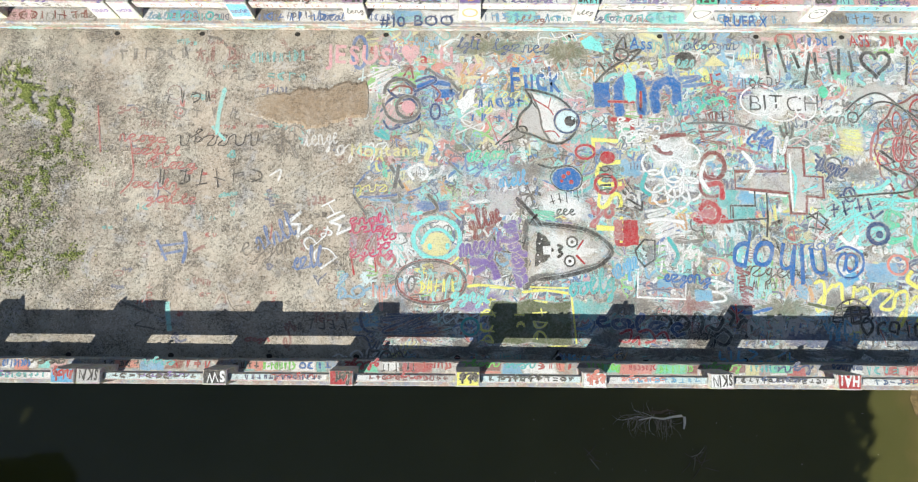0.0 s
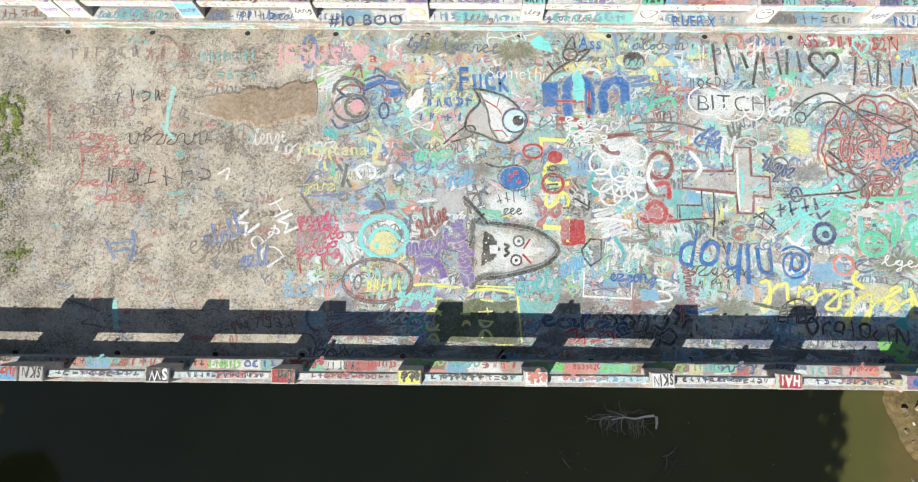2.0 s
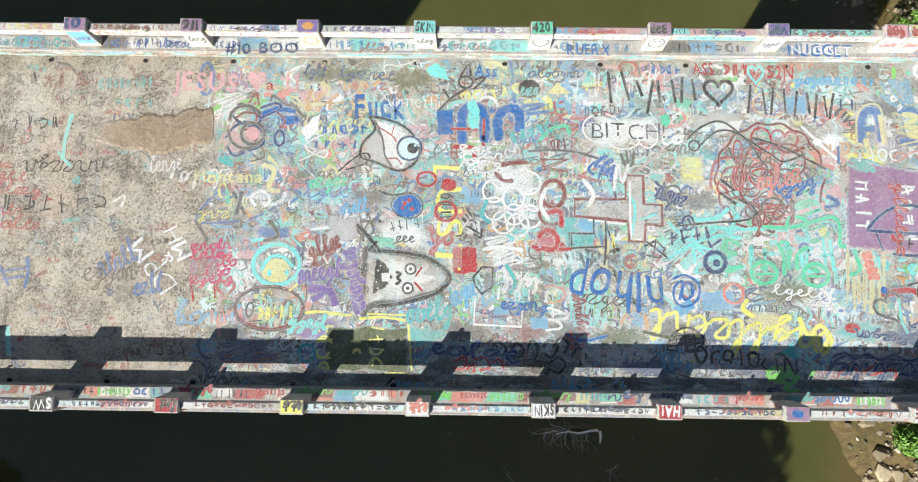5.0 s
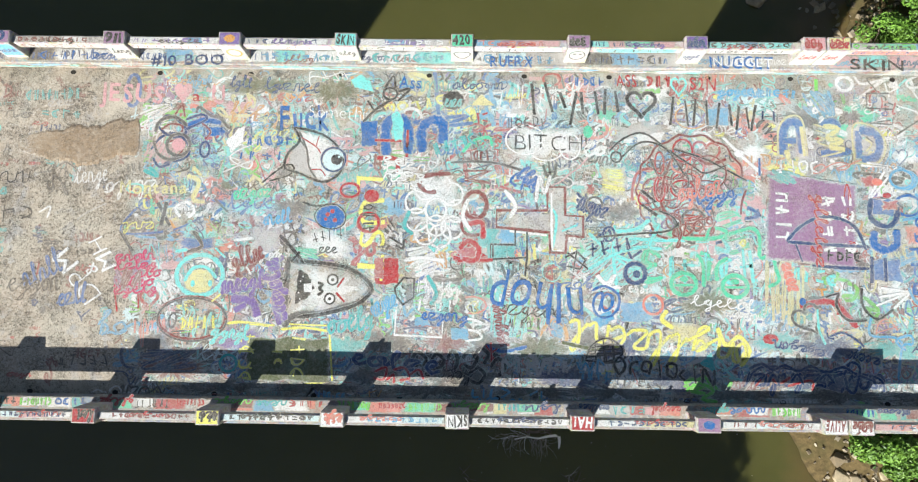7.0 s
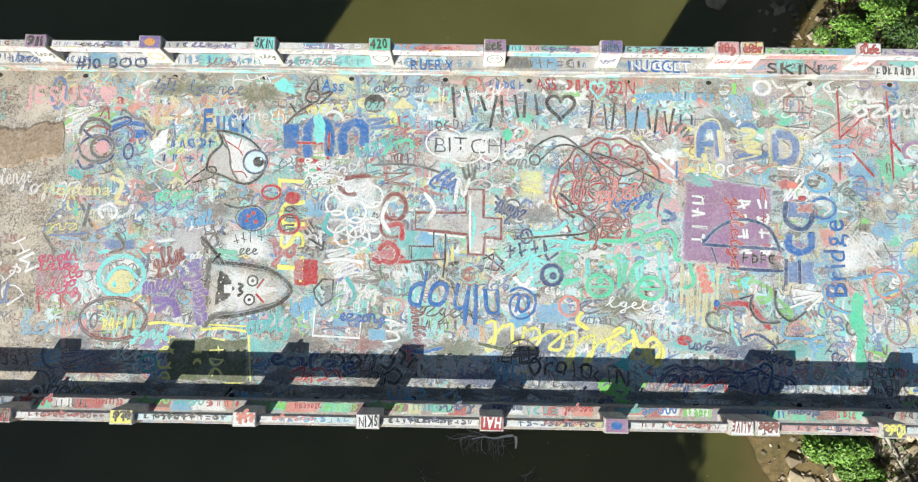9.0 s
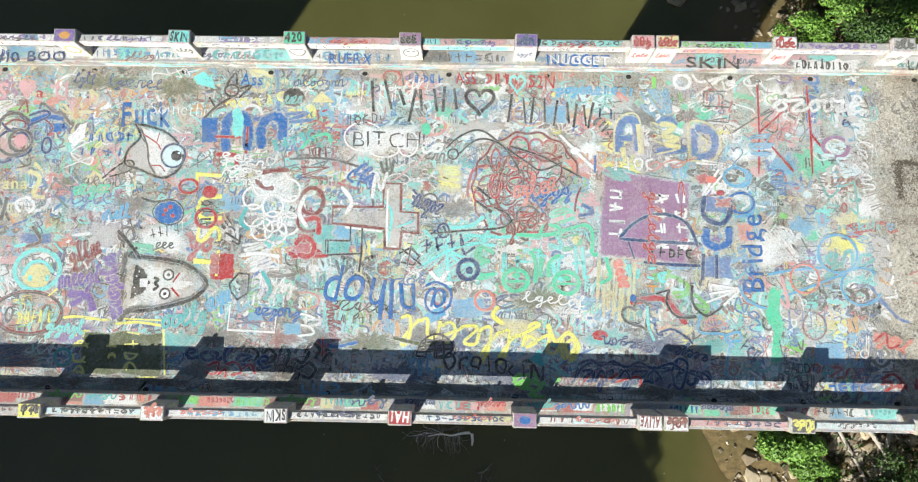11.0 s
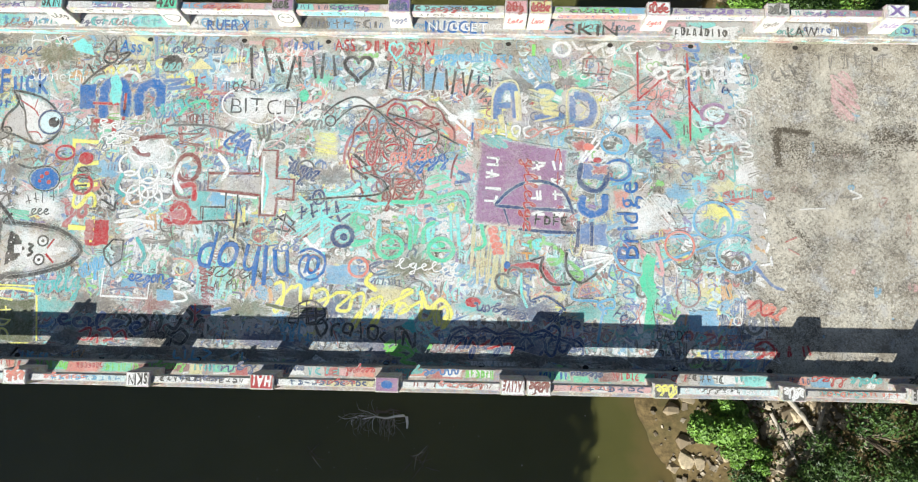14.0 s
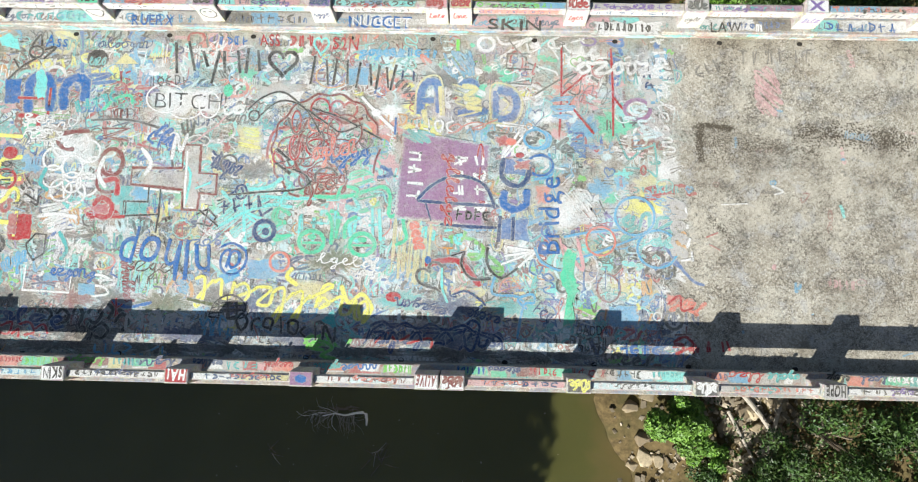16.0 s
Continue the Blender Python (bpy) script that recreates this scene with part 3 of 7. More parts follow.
def ring(colour, width, x, y, rx, ry):
    s = Strokes(COAT[0])
    s.ribbon(oval(x, y, rx, ry), width, level(), True)
    return mark("painted_ring", colour, s, label=PLAIN.get(colour, colour) + " painted ring")


def disc(colour, x, y, rx, ry, rough=0.05):
    s = Strokes(COAT[0])
    s.fill(oval(x, y, rx, ry, 12), level(), rough)
    return mark("painted_disc", colour, s, label=PLAIN.get(colour, colour) + " painted disc")


def heart_points(x, y, w, h, angle=0.0):
    out = []
    for k in range(18):
        t = 2 * math.pi * k / 18
        u = 0.5 * w * math.sin(t) ** 3
        v = h * (13 * math.cos(t) - 5 * math.cos(2 * t) - 2 * math.cos(3 * t) - math.cos(4 * t)) / 30 + 0.05 * h
        c, s = math.cos(radians(angle)), math.sin(radians(angle))
        out.append((x + c * u - s * v, y + s * u + c * v))
    return out


def heart(colour, x, y, w, h, width=0.0, angle=0.0):
    s = Strokes(COAT[0])
    if width:
        s.ribbon(heart_points(x, y, w, h, angle), width, level(), True)
    else:
        s.fill(heart_points(x, y, w, h, angle), level(), 0.03)
    return mark("painted_heart", colour, s, label=PLAIN.get(colour, colour) + " painted heart")


# ---- old small marks all over the deck, too many to count ----
COLOURS = ("white white white white white ash aqua aqua aqua teal sky sky sky blue blue blue navy red brick coral pink black black black black black grey grey grey "
           "ice ice white white aqua sky blue teal pale yellow purple mint green orange red navy").split()


def small_marks():
    rng = random.Random(11)
    made = {c: Strokes(i + 5) for i, c in enumerate(sorted(set(COLOURS) | {"mauve", "olive"}))}

    def one(x, y, size, colour):
        s = made[colour]
        z = 0.0022 + rng.random() * 0.0012
        angle = rng.choice((0, 0, 0, 180, 180, 90, -90, rng.uniform(0, 360))) + rng.gauss(0, 7)
        kind = rng.random()
        w = rng.choice((0.011, 0.014, 0.019, 0.026, 0.038)) * (0.75 + size)
        h = size * rng.uniform(0.25, 0.55)
        c, sn = math.cos(radians(angle)), math.sin(radians(angle))
        x, y = x - 0.5 * size * c, y - 0.5 * size * sn
        if kind < 0.34:
            s.bars(rng.randint(2, 6), x, y, size * 1.3, h, angle, w, z)
        elif kind < 0.58:
            s.scrawl(rng.randint(2, 6), x, y, size * 1.3, h, angle, w, z)
        elif kind < 0.68:
            s.ribbon(oval(x, y, size * rng.uniform(0.12, 0.35), size * rng.uniform(0.12, 0.35), 9), w, z, True)
        elif kind < 0.86:
            pts, p = [], Vector((x, y))
            for k in range(rng.randint(3, 7)):
                pts.append((p.x, p.y))
                p += Vector((rng.gauss(0, 0.3 * size), rng.gauss(0, 0.3 * size)))
            s.ribbon(pts, w * 1.2, z)
        elif kind < 0.93:
            s.ribbon(heart_points(x, y, h, h, angle), w, z, True)
        else:
            s.fill(oval(x, y, size * rng.uniform(0.10, 0.26), size * rng.uniform(0.08, 0.22), 6), z - 0.0004, 0.3)

    # soft clouds of spray under the writing
    for k in range(330):
        x, y, a = rng.uniform(-1.5, 17.2), rng.uniform(KERB_S + 0.4, KERB_N - 0.4), rng.uniform(0.12, 0.55)
        colour = rng.choice("white white white ash ash ice ice aqua aqua sky pale pink mint yellow coral grey".split() if x > 2.5 else "ash pink pink mauve coral aqua grey olive pale white".split())
        made[colour].fill(oval(x, y, a, a * rng.uniform(0.4, 0.9), 8, rng.uniform(0, 3)), 0.0014 + 0.0007 * rng.random(), 0.25, 0.85)
    for k in range(2900):
        y = rng.uniform(KERB_S + 0.12, KERB_N - 0.12)
        x = rng.uniform(-2.0, 17.2)
        # the north-east stretch was written on less
        if x > 11.2 and y > 2.6 and rng.random() < 0.5:
            continue
        one(x, y, rng.choice((0.2, 0.28, 0.35, 0.45, 0.6, 0.8, 1.1)), rng.choice(COLOURS))
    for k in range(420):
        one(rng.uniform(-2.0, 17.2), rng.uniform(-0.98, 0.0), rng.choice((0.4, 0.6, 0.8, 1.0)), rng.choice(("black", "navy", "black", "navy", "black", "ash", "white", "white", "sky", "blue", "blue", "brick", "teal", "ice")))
    for k in range(150):
        one(rng.uniform(-7.5, -2.0), rng.uniform(KERB_S + 0.2, KERB_N - 0.15), rng.choice((0.2, 0.3, 0.45)), rng.choice(("red", "brick", "brick", "grey", "black", "navy", "teal", "ash")))
    for k in range(45):
        one(rng.uniform(17.2, 23.0), rng.uniform(KERB_S + 0.2, KERB_N - 0.15), rng.choice((0.2, 0.3, 0.45)), rng.choice(("ash", "brick", "grey", "grey", "pink", "sky")))
    for colour, s in made.items():
        s.verts = [(x, min(max(y, KERB_S + 0.02), KERB_N - 0.02), z) for x, y, z in s.verts]
        ob = mark("small_paint_marks", colour, s, faded=True)
        tagged(ob, "countless small worn " + PLAIN.get(colour, colour) + " paint marks", kind="stuff")


small_marks()

# ---- the larger paintings on the deck ----
# pale grounds under the drawings
patch("white", (4.07, 3.0), (4.88, 3.01), (4.87, 3.64), (4.05, 3.63), rough=0.2)
patch("white", (3.91, 1.5), (4.65, 1.51), (4.64, 2.13), (3.9, 2.12), rough=0.3)
patch("white", (1.49, 1.84), (2.67, 1.85), (2.65, 2.35), (1.46, 2.34), rough=0.2)
patch("ash", (0.55, 1.95), (1.17, 1.96), (1.14, 2.46), (0.52, 2.45), rough=0.2)
patch("aqua", (7.61, 1.42), (8.96, 1.44), (8.98, 2.55), (7.62, 2.54), rough=0.25)
patch("sky", (8.33, 0.6), (9.0, 0.61), (9.01, 1.01), (8.34, 1.0), rough=0.1)
patch("aqua", (2.61, 5.51), (2.99, 5.51), (2.98, 5.84), (2.59, 5.84), rough=0.2)
patch("aqua", (3.34, 4.4), (3.72, 4.41), (3.71, 5.06), (3.32, 5.05), rough=0.2)
patch("white", (-0.15, 4.36), (0.27, 4.69), (0.23, 4.3), (-0.01, 4.08))
patch("teal", (5.64, 1.89), (6.13, 1.9), (6.13, 2.39), (5.63, 2.39), rough=0.09)
patch("mint", (6.69, 2.15), (6.94, 2.15), (6.94, 2.84), (6.69, 2.84), rough=0.2)
patch("aqua", (5.65, 0.06), (6.38, 0.07), (6.38, 1.16), (5.64, 1.15), rough=0.3)
patch("pale", (11.36, 0.5), (12.08, 0.51), (12.16, 1.97), (11.42, 1.96), rough=0.3)
patch("red", (3.18, 1.29), (3.7, 1.3), (3.68, 1.86), (3.16, 1.86), rough=0.07)
patch("red", (4.9, 1.86), (4.95, 2.19), (5.14, 2.36), (5.36, 2.28), (5.41, 2.01), (5.66, 1.85))
patch("red", (3.95, -0.09), (4.38, -0.08), (4.37, 0.04), (3.95, 0.03), rough=0.2)
patch("pink", (-1.84, 3.89), (-1.21, 3.9), (-1.23, 4.28), (-1.87, 4.28), rough=0.25)
patch("coral", (-1.81, -0.05), (-1.07, -0.04), (-1.11, 0.51), (-1.85, 0.5), rough=0.3)
patch("sky", (10.23, 4.8), (10.73, 4.81), (10.74, 5.2), (10.24, 5.19), rough=0.1)
patch("orange", (4.47, 1.69), (4.68, 1.69), (4.67, 2.0), (4.46, 2.0), rough=0.3)
patch("mint", (1.43, 1.77), (1.92, 1.78), (1.91, 2.03), (1.41, 2.02), rough=0.3)
patch("white", (-1.96, 4.67), (-1.39, 4.68), (-1.42, 5.14), (-2.0, 5.13), rough=0.3)
patch("ash", (8.27, 4.46), (9.4, 4.47), (9.41, 4.79), (8.27, 4.78), rough=0.2)
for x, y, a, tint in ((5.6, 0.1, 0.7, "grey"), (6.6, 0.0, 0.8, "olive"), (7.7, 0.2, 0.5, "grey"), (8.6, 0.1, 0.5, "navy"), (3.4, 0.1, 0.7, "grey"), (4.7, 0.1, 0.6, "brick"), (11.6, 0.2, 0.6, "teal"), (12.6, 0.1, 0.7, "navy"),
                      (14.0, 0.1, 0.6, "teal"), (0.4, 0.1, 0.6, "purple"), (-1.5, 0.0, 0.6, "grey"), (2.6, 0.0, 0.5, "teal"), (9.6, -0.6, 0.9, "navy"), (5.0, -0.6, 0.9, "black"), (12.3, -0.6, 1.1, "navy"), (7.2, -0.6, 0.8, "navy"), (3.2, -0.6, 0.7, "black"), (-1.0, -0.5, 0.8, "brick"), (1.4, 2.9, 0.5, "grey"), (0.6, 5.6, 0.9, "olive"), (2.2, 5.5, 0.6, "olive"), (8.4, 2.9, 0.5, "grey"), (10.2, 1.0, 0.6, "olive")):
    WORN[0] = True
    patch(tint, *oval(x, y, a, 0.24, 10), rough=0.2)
WORN[0] = False
# first words by the north kerb
word("JESUS", "pink", -2.97, 5.22, 1.46, 0.41, -0.8, 0.02)
heart("pink", -1.14, 5.43, 0.41, 0.49, 0.0, 0)
word("U", "pink", -0.5, 5.2, 0.34, 0.44, 0.0, 0.02)
word("a", "red", -0.94, 5.25, 0.23, 0.24, 0.0, 0.01)
scrawl(4, "navy", -0.13, 5.59, 0.51, 0.27, -4.5, 0.024)
scrawl(6, "navy", 0.64, 5.55, 1.2, 0.27, -4.3, 0.024)
word("Fuck", "blue", 1.04, 4.62, 1.12, 0.56, 1.0, 0.02)
word("Somethin", "white", 1.63, 4.9, 1.44, 0.29, -2.0, -0.02)
bars(5, "blue", 0.3, 4.24, 1.08, 0.22, 2.1, 0.049)
bars(6, "blue", 0.06, 3.95, 1.84, 0.21, -0.6, 0.049)
lines("blue", 0.11, [(-1.0, 4.68), (-0.63, 4.81), (-0.27, 4.75)], [(-0.55, 4.55), (-0.3, 4.6), (-0.2, 4.52)])
patch("blue", (-0.58, 4.46), (-0.2, 4.47), (-0.21, 4.66), (-0.59, 4.66))
lines("navy", 0.05, [(-1.65, 4.68), (-1.47, 4.90), (-1.21, 4.81), (-1.02, 4.55), (-1.24, 4.42), (-1.48, 4.51), (-1.65, 4.68)], [(-1.76, 4.15), (-1.56, 4.42), (-1.25, 4.51), (-0.98, 4.29), (-0.94, 4.03), (-1.21, 3.90), (-1.53, 3.99)], [(-1.38, 4.55), (-1.09, 4.07), (-1.46, 3.83)], [(-1.70, 3.96), (-1.56, 3.77), (-1.33, 3.83)], [(-1.04, 4.82), (-0.70, 4.94), (-0.60, 4.82), (-1.06, 4.59)])
lines("brick", 0.04, [(-1.57, 4.59), (-1.37, 4.72), (-1.11, 4.67), (-1.14, 4.46)], [(-1.43, 4.29), (-1.21, 4.36), (-1.07, 4.16), (-1.22, 3.99), (-1.38, 4.12)], [(-1.28, 4.94), (-1.14, 5.14), (-1.07, 4.88)], [(-0.69, 4.75), (-0.49, 4.56), (-0.60, 4.39)])
lines("grey", 0.06, [(-1.7, 4.54), (-1.59, 4.8), (-1.27, 4.87), (-1.0, 4.68)], [(-1.72, 4.34), (-1.6, 4.06), (-1.34, 3.93), (-1.03, 4.03)])
ring("grey", 0.06, -1.17, 4.26, 0.25, 0.24)
disc("pink", -1.17, 4.26, 0.16, 0.15)
ring("navy", 0.049, -0.59, 4.16, 0.10, 0.17)
lines("teal", 0.085, [(-1.89, 3.69), (-1.57, 3.57), (-1.77, 3.76)])
word("Montana", "pale", -2.36, 3.18, 1.48, 0.27, 0.4, 0.02)
lines("pale", 0.085, [(-0.93, 3.58), (-0.67, 3.45), (-0.77, 3.07), (-0.52, 3.01)], [(-0.82, 3.77), (-0.62, 3.58)])
lines("white", 0.061, [(-1.03, 2.68), (-1.14, 2.87), (-0.9, 3.0), (-0.73, 2.81), (-0.85, 2.66)])
lines("grey", 0.098, [(-1.53, 2.99), (-1.24, 2.49)], [(-1.34, 3.0), (-1.43, 2.49)])
# an eyeball on the end of a finger
patch("ash", (1.3, 4.61), (1.75, 4.54), (2.2, 4.28), (2.42, 3.94), (2.33, 3.65), (2.01, 3.48), (1.66, 3.61), (1.4, 3.73), (1.18, 3.82), (1.28, 4.18), (1.5, 4.38))
patch("white", (1.4, 4.61), (1.81, 4.51), (2.2, 4.28), (2.38, 3.98), (2.29, 3.72), (2.04, 3.53), (1.85, 3.56), (1.69, 3.8), (1.6, 4.1), (1.54, 4.35), rough=0.09)
lines("black", 0.049, [(1.33, 4.67), (1.75, 4.59), (2.09, 4.44), (2.35, 4.17), (2.43, 3.91), (2.33, 3.65), (2.06, 3.48), (1.79, 3.53), (1.49, 3.66), (1.17, 3.77), (1.22, 4.09), (1.46, 4.38), (1.33, 4.67)])
lines("grey", 0.037, [(1.45, 4.58), (1.62, 4.19), (1.69, 3.8), (1.85, 3.55)])
lines("black", 0.037, [(0.69, 3.44), (0.96, 3.68), (1.18, 3.83), (1.33, 3.83), (1.36, 3.71), (1.22, 3.6), (0.84, 3.48)])
disc("ice", 2.21, 3.97, 0.244, 0.244)
disc("black", 2.28, 3.97, 0.125, 0.12)
disc("ice", 2.33, 4.03, 0.03, 0.03)
ring("navy", 0.037, 2.21, 3.97, 0.26, 0.26)
lines("red", 0.024, [(1.5, 4.45), (1.82, 4.25), (1.93, 4.1)], [(1.88, 4.49), (1.82, 4.25)], [(1.74, 3.74), (1.94, 3.74), (2.05, 3.61)])
lines("black", 0.049, [(1.58, 3.03), (1.88, 2.95), (2.22, 3.0)])
# a blue oval with red specks
disc("blue", 2.19, 2.72, 0.329, 0.256)
lines("black", 0.024, [(1.85, 2.74), (2.0, 2.95), (2.31, 2.98), (2.51, 2.79), (2.47, 2.55), (2.25, 2.46), (1.99, 2.52)], closed=True)
disc("red", 2.13, 2.77, 0.049, 0.049)
disc("red", 2.23, 2.84, 0.049, 0.049)
disc("red", 2.29, 2.65, 0.049, 0.049)
disc("red", 2.09, 2.67, 0.037, 0.037)
bars(4, "black", 1.85, 2.15, 0.69, 0.27, 8.4, 0.024)
scrawl(3, "black", 1.98, 1.94, 0.43, 0.24, 1.3, 0.024)
# a plain pointed head drawn in black
patch("ash", (1.33, 1.77), (2.11, 1.66), (2.74, 1.55), (3.08, 1.21), (2.88, 0.93), (2.15, 0.71), (1.36, 0.54), rough=0.09)
patch("white", (1.45, 1.7), (2.11, 1.6), (2.6, 1.45), (2.9, 1.21), (2.7, 1.0), (2.15, 0.8), (1.45, 0.64), rough=0.2)
lines("grey", 0.115, [(1.3, 1.8), (1.8, 1.74), (2.36, 1.66), (2.77, 1.54), (3.09, 1.24), (2.97, 0.99), (2.67, 0.84), (2.09, 0.69), (1.48, 0.61), (1.34, 0.41)], [(1.33, 1.77), (1.32, 1.34), (1.29, 0.72), (1.34, 0.38)])
lines("black", 0.073, [(1.13, 2.31), (1.41, 2.03), (1.66, 1.71)], [(1.4, 1.76), (1.57, 1.96)], [(1.67, 1.76), (2.36, 1.69), (2.77, 1.55), (3.12, 1.24), (2.97, 0.98), (2.68, 0.82), (2.09, 0.66), (1.6, 0.59)])
patch("black", (1.56, 1.59), (1.76, 1.52), (1.9, 1.22), (1.78, 1.0), (1.5, 0.84), (1.54, 1.22))
patch("white", (1.69, 1.11), (1.86, 1.11), (1.86, 1.3), (1.68, 1.29), rough=0.03)
disc("white", 1.61, 1.34, 0.018, 0.018)
disc("white", 1.66, 1.44, 0.018, 0.018)
disc("white", 1.58, 1.1, 0.018, 0.018)
disc("white", 1.61, 0.97, 0.018, 0.018)
disc("black", 2.29, 1.38, 0.134, 0.134)
disc("white", 2.29, 1.38, 0.091, 0.091)
disc("black", 2.29, 1.38, 0.037, 0.037)
disc("black", 2.24, 0.98, 0.134, 0.134)
disc("white", 2.24, 0.98, 0.091, 0.091)
disc("black", 2.24, 0.98, 0.037, 0.037)
lines("red", 0.049, [(2.39, 1.22), (2.53, 1.43)], [(2.37, 1.11), (2.55, 0.92)])
lines("black", 0.049, [(1.98, 1.32), (2.08, 1.27), (2.01, 1.2), (2.08, 1.13), (1.98, 1.05)])
lines("black", 0.049, [(3.6, 1.22), (3.79, 1.44), (4.01, 1.42), (4.0, 1.03), (3.78, 0.88), (3.64, 1.05)], closed=True, straight=True)
disc("black", 3.77, 1.25, 0.024, 0.024)
disc("black", 3.88, 1.27, 0.024, 0.024)
disc("black", 3.82, 1.1, 0.024, 0.024)
# a smiling ring, an oval with lettering
disc("pale", -0.53, 1.31, 0.329, 0.268)
ring("aqua", 0.085, -0.53, 1.44, 0.49, 0.43)
lines("aqua", 0.061, [(-0.85, 1.31), (-0.68, 1.58), (-0.41, 1.61), (-0.17, 1.38)])
disc("aqua", -0.67, 1.26, 0.049, 0.073)
disc("aqua", -0.3, 1.27, 0.049, 0.073)
lines("aqua", 0.061, [(-1.08, 1.93), (-0.58, 2.06), (-0.41, 2.25)], [(-0.47, 2.25), (-0.01, 1.82)])
patch("blue", (-1.02, 1.99), (-0.21, 2.0), (-0.22, 2.25), (-1.03, 2.24), rough=0.15)
ring("brick", 0.061, -0.64, 0.54, 0.71, 0.44)
ring("grey", 0.037, -0.64, 0.51, 0.73, 0.45)
word("0", "grey", -1.15, 0.33, 0.24, 0.37, 0.0, 0.0)
bars(5, "yellow", -0.87, 0.31, 0.79, 0.29, 0.7, 0.037)
lines("yellow", 0.049, [(0.11, 0.44), (0.44, 0.47), (1.0, 0.4)], [(1.24, 0.33), (1.73, 0.37), (2.29, 0.3)], [(-0.24, 0.89), (0.07, 1.17)])
lines("purple", 0.171, [(0.16, 0.95), (0.6, 0.9), (0.74, 0.59)], [(0.24, 0.71), (0.48, 0.84)])
scrawl(7, "purple", 1.33, 0.54, 1.32, 0.32, 101.4, 0.098)
lines("purple", 0.122, [(1.05, 1.83), (1.14, 1.34), (1.1, 0.84), (1.22, 0.42)])
lines("black", 0.049, [(0.96, 1.15), (1.26, 1.28), (1.32, 1.46)], [(1.01, 1.46), (1.32, 1.34)])
# letters and hatching left of the heads
word("DPM", "white", -2.58, 1.04, 1.34, 0.46, 128.3, -0.02)
word("MH", "white", -2.32, 1.61, 0.80, 0.36, 120.6, -0.02)
word("&", "white", -2.68, 1.53, 0.27, 0.27, 124.3, 0.0)
scrawl(5, "crimson", -2.34, 1.72, 0.85, 0.22, 3.4, 0.037)
scrawl(5, "crimson", -2.34, 1.53, 0.86, 0.22, 4.0, 0.037)
scrawl(5, "crimson", -2.33, 1.35, 0.85, 0.22, 3.4, 0.037)
scrawl(5, "crimson", -2.33, 1.16, 0.86, 0.22, 4.0, 0.037)
scrawl(5, "crimson", -2.32, 1.02, 0.85, 0.22, 3.4, 0.037)
lines("red", 0.049, [(-2.3, 1.02), (-2.23, 0.65)], [(-1.81, 1.02), (-1.78, 0.72)])
patch("mauve", (-2.3, 1.14), (-1.75, 1.14), (-1.76, 1.57), (-2.31, 1.57), rough=0.3)
# dark plates with yellow lettering
patch("olive", (0.53, 0.16), (2.29, 0.17), (2.32, -0.77), (0.53, -0.74))
lines("yellow", 0.049, [(1.41, 0.44), (2.25, 0.42), (2.36, -0.75), (1.46, -0.78)], [(0.53, 0.43), (1.11, 0.41)], straight=True)
bars(4, "yellow", 0.68, -0.74, 1.05, 0.37, 86.7, 0.037)
bars(4, "yellow", 1.76, -0.63, 0.95, 0.34, 87.6, 0.037)
bars(2, "yellow", 1.31, -0.4, 0.36, 0.24, 90.0, 0.037)
# the thinly painted west end
WORN[0] = True
WORN[0] = False
bars(6, "black", -4.25, 2.92, 2.3, 0.44, -179.5, 0.034)
scrawl(6, "black", -4.35, 3.62, 1.9, 0.40, -179.5, 0.024)
bars(4, "black", -6.39, 4.28, 1.15, 0.3, 3.1, 0.03)
WORN[0] = True
bars(6, "grey", -6.9, 3.95, 2.2, 0.3, 1.0, 0.03)
scrawl(5, "black", -4.6, 1.05, 1.3, 0.45, 2.0, 0.03)
scrawl(5, "blue", -4.2, 1.1, 0.9, 0.5, 30.0, 0.045)
scrawl(4, "blue", -3.5, 0.75, 0.6, 0.4, 10.0, 0.045)
bars(6, "grey", -7.42, 5.26, 1.58, 0.30, 1.8, 0.049)
bars(3, "brick", -5.77, 5.24, 0.95, 0.37, 0.6, 0.049)
word("A", "brick", -5.54, 4.89, 0.23, 0.22, 0.0, 0.0)
lines("blue", 0.073, [(-6.34, 1.23), (-5.79, 1.3)], [(-5.81, 1.54), (-5.75, 1.24), (-5.8, 0.87)], [(-6.27, 1.05), (-5.84, 1.14)], [(-6.37, 1.36), (-6.14, 0.93)])
lines("black", 0.061, [(-7.02, 0.07), (-6.35, -0.16), (-6.72, -0.4), (-6.29, -0.48)], straight=True)
lines("aqua", 0.085, [(-5.11, 4.66), (-5.21, 4.14), (-5.24, 3.62)], [(-5.35, 3.81), (-5.05, 3.5)])
lines("aqua", 0.146, [(-6.08, 0.08), (-5.99, -0.52)])
scrawl(5, "red", -7.3, 3.48, 1.07, 0.24, -2.1, 0.03)
scrawl(5, "red", -7.0, 3.2, 1.06, 0.24, -2.2, 0.03)
scrawl(5, "red", -6.7, 2.91, 1.06, 0.24, -2.2, 0.03)
scrawl(5, "red", -6.98, 2.47, 1.06, 0.24, -2.2, 0.03)
scrawl(5, "red", -6.65, 2.16, 1.06, 0.24, -2.2, 0.03)
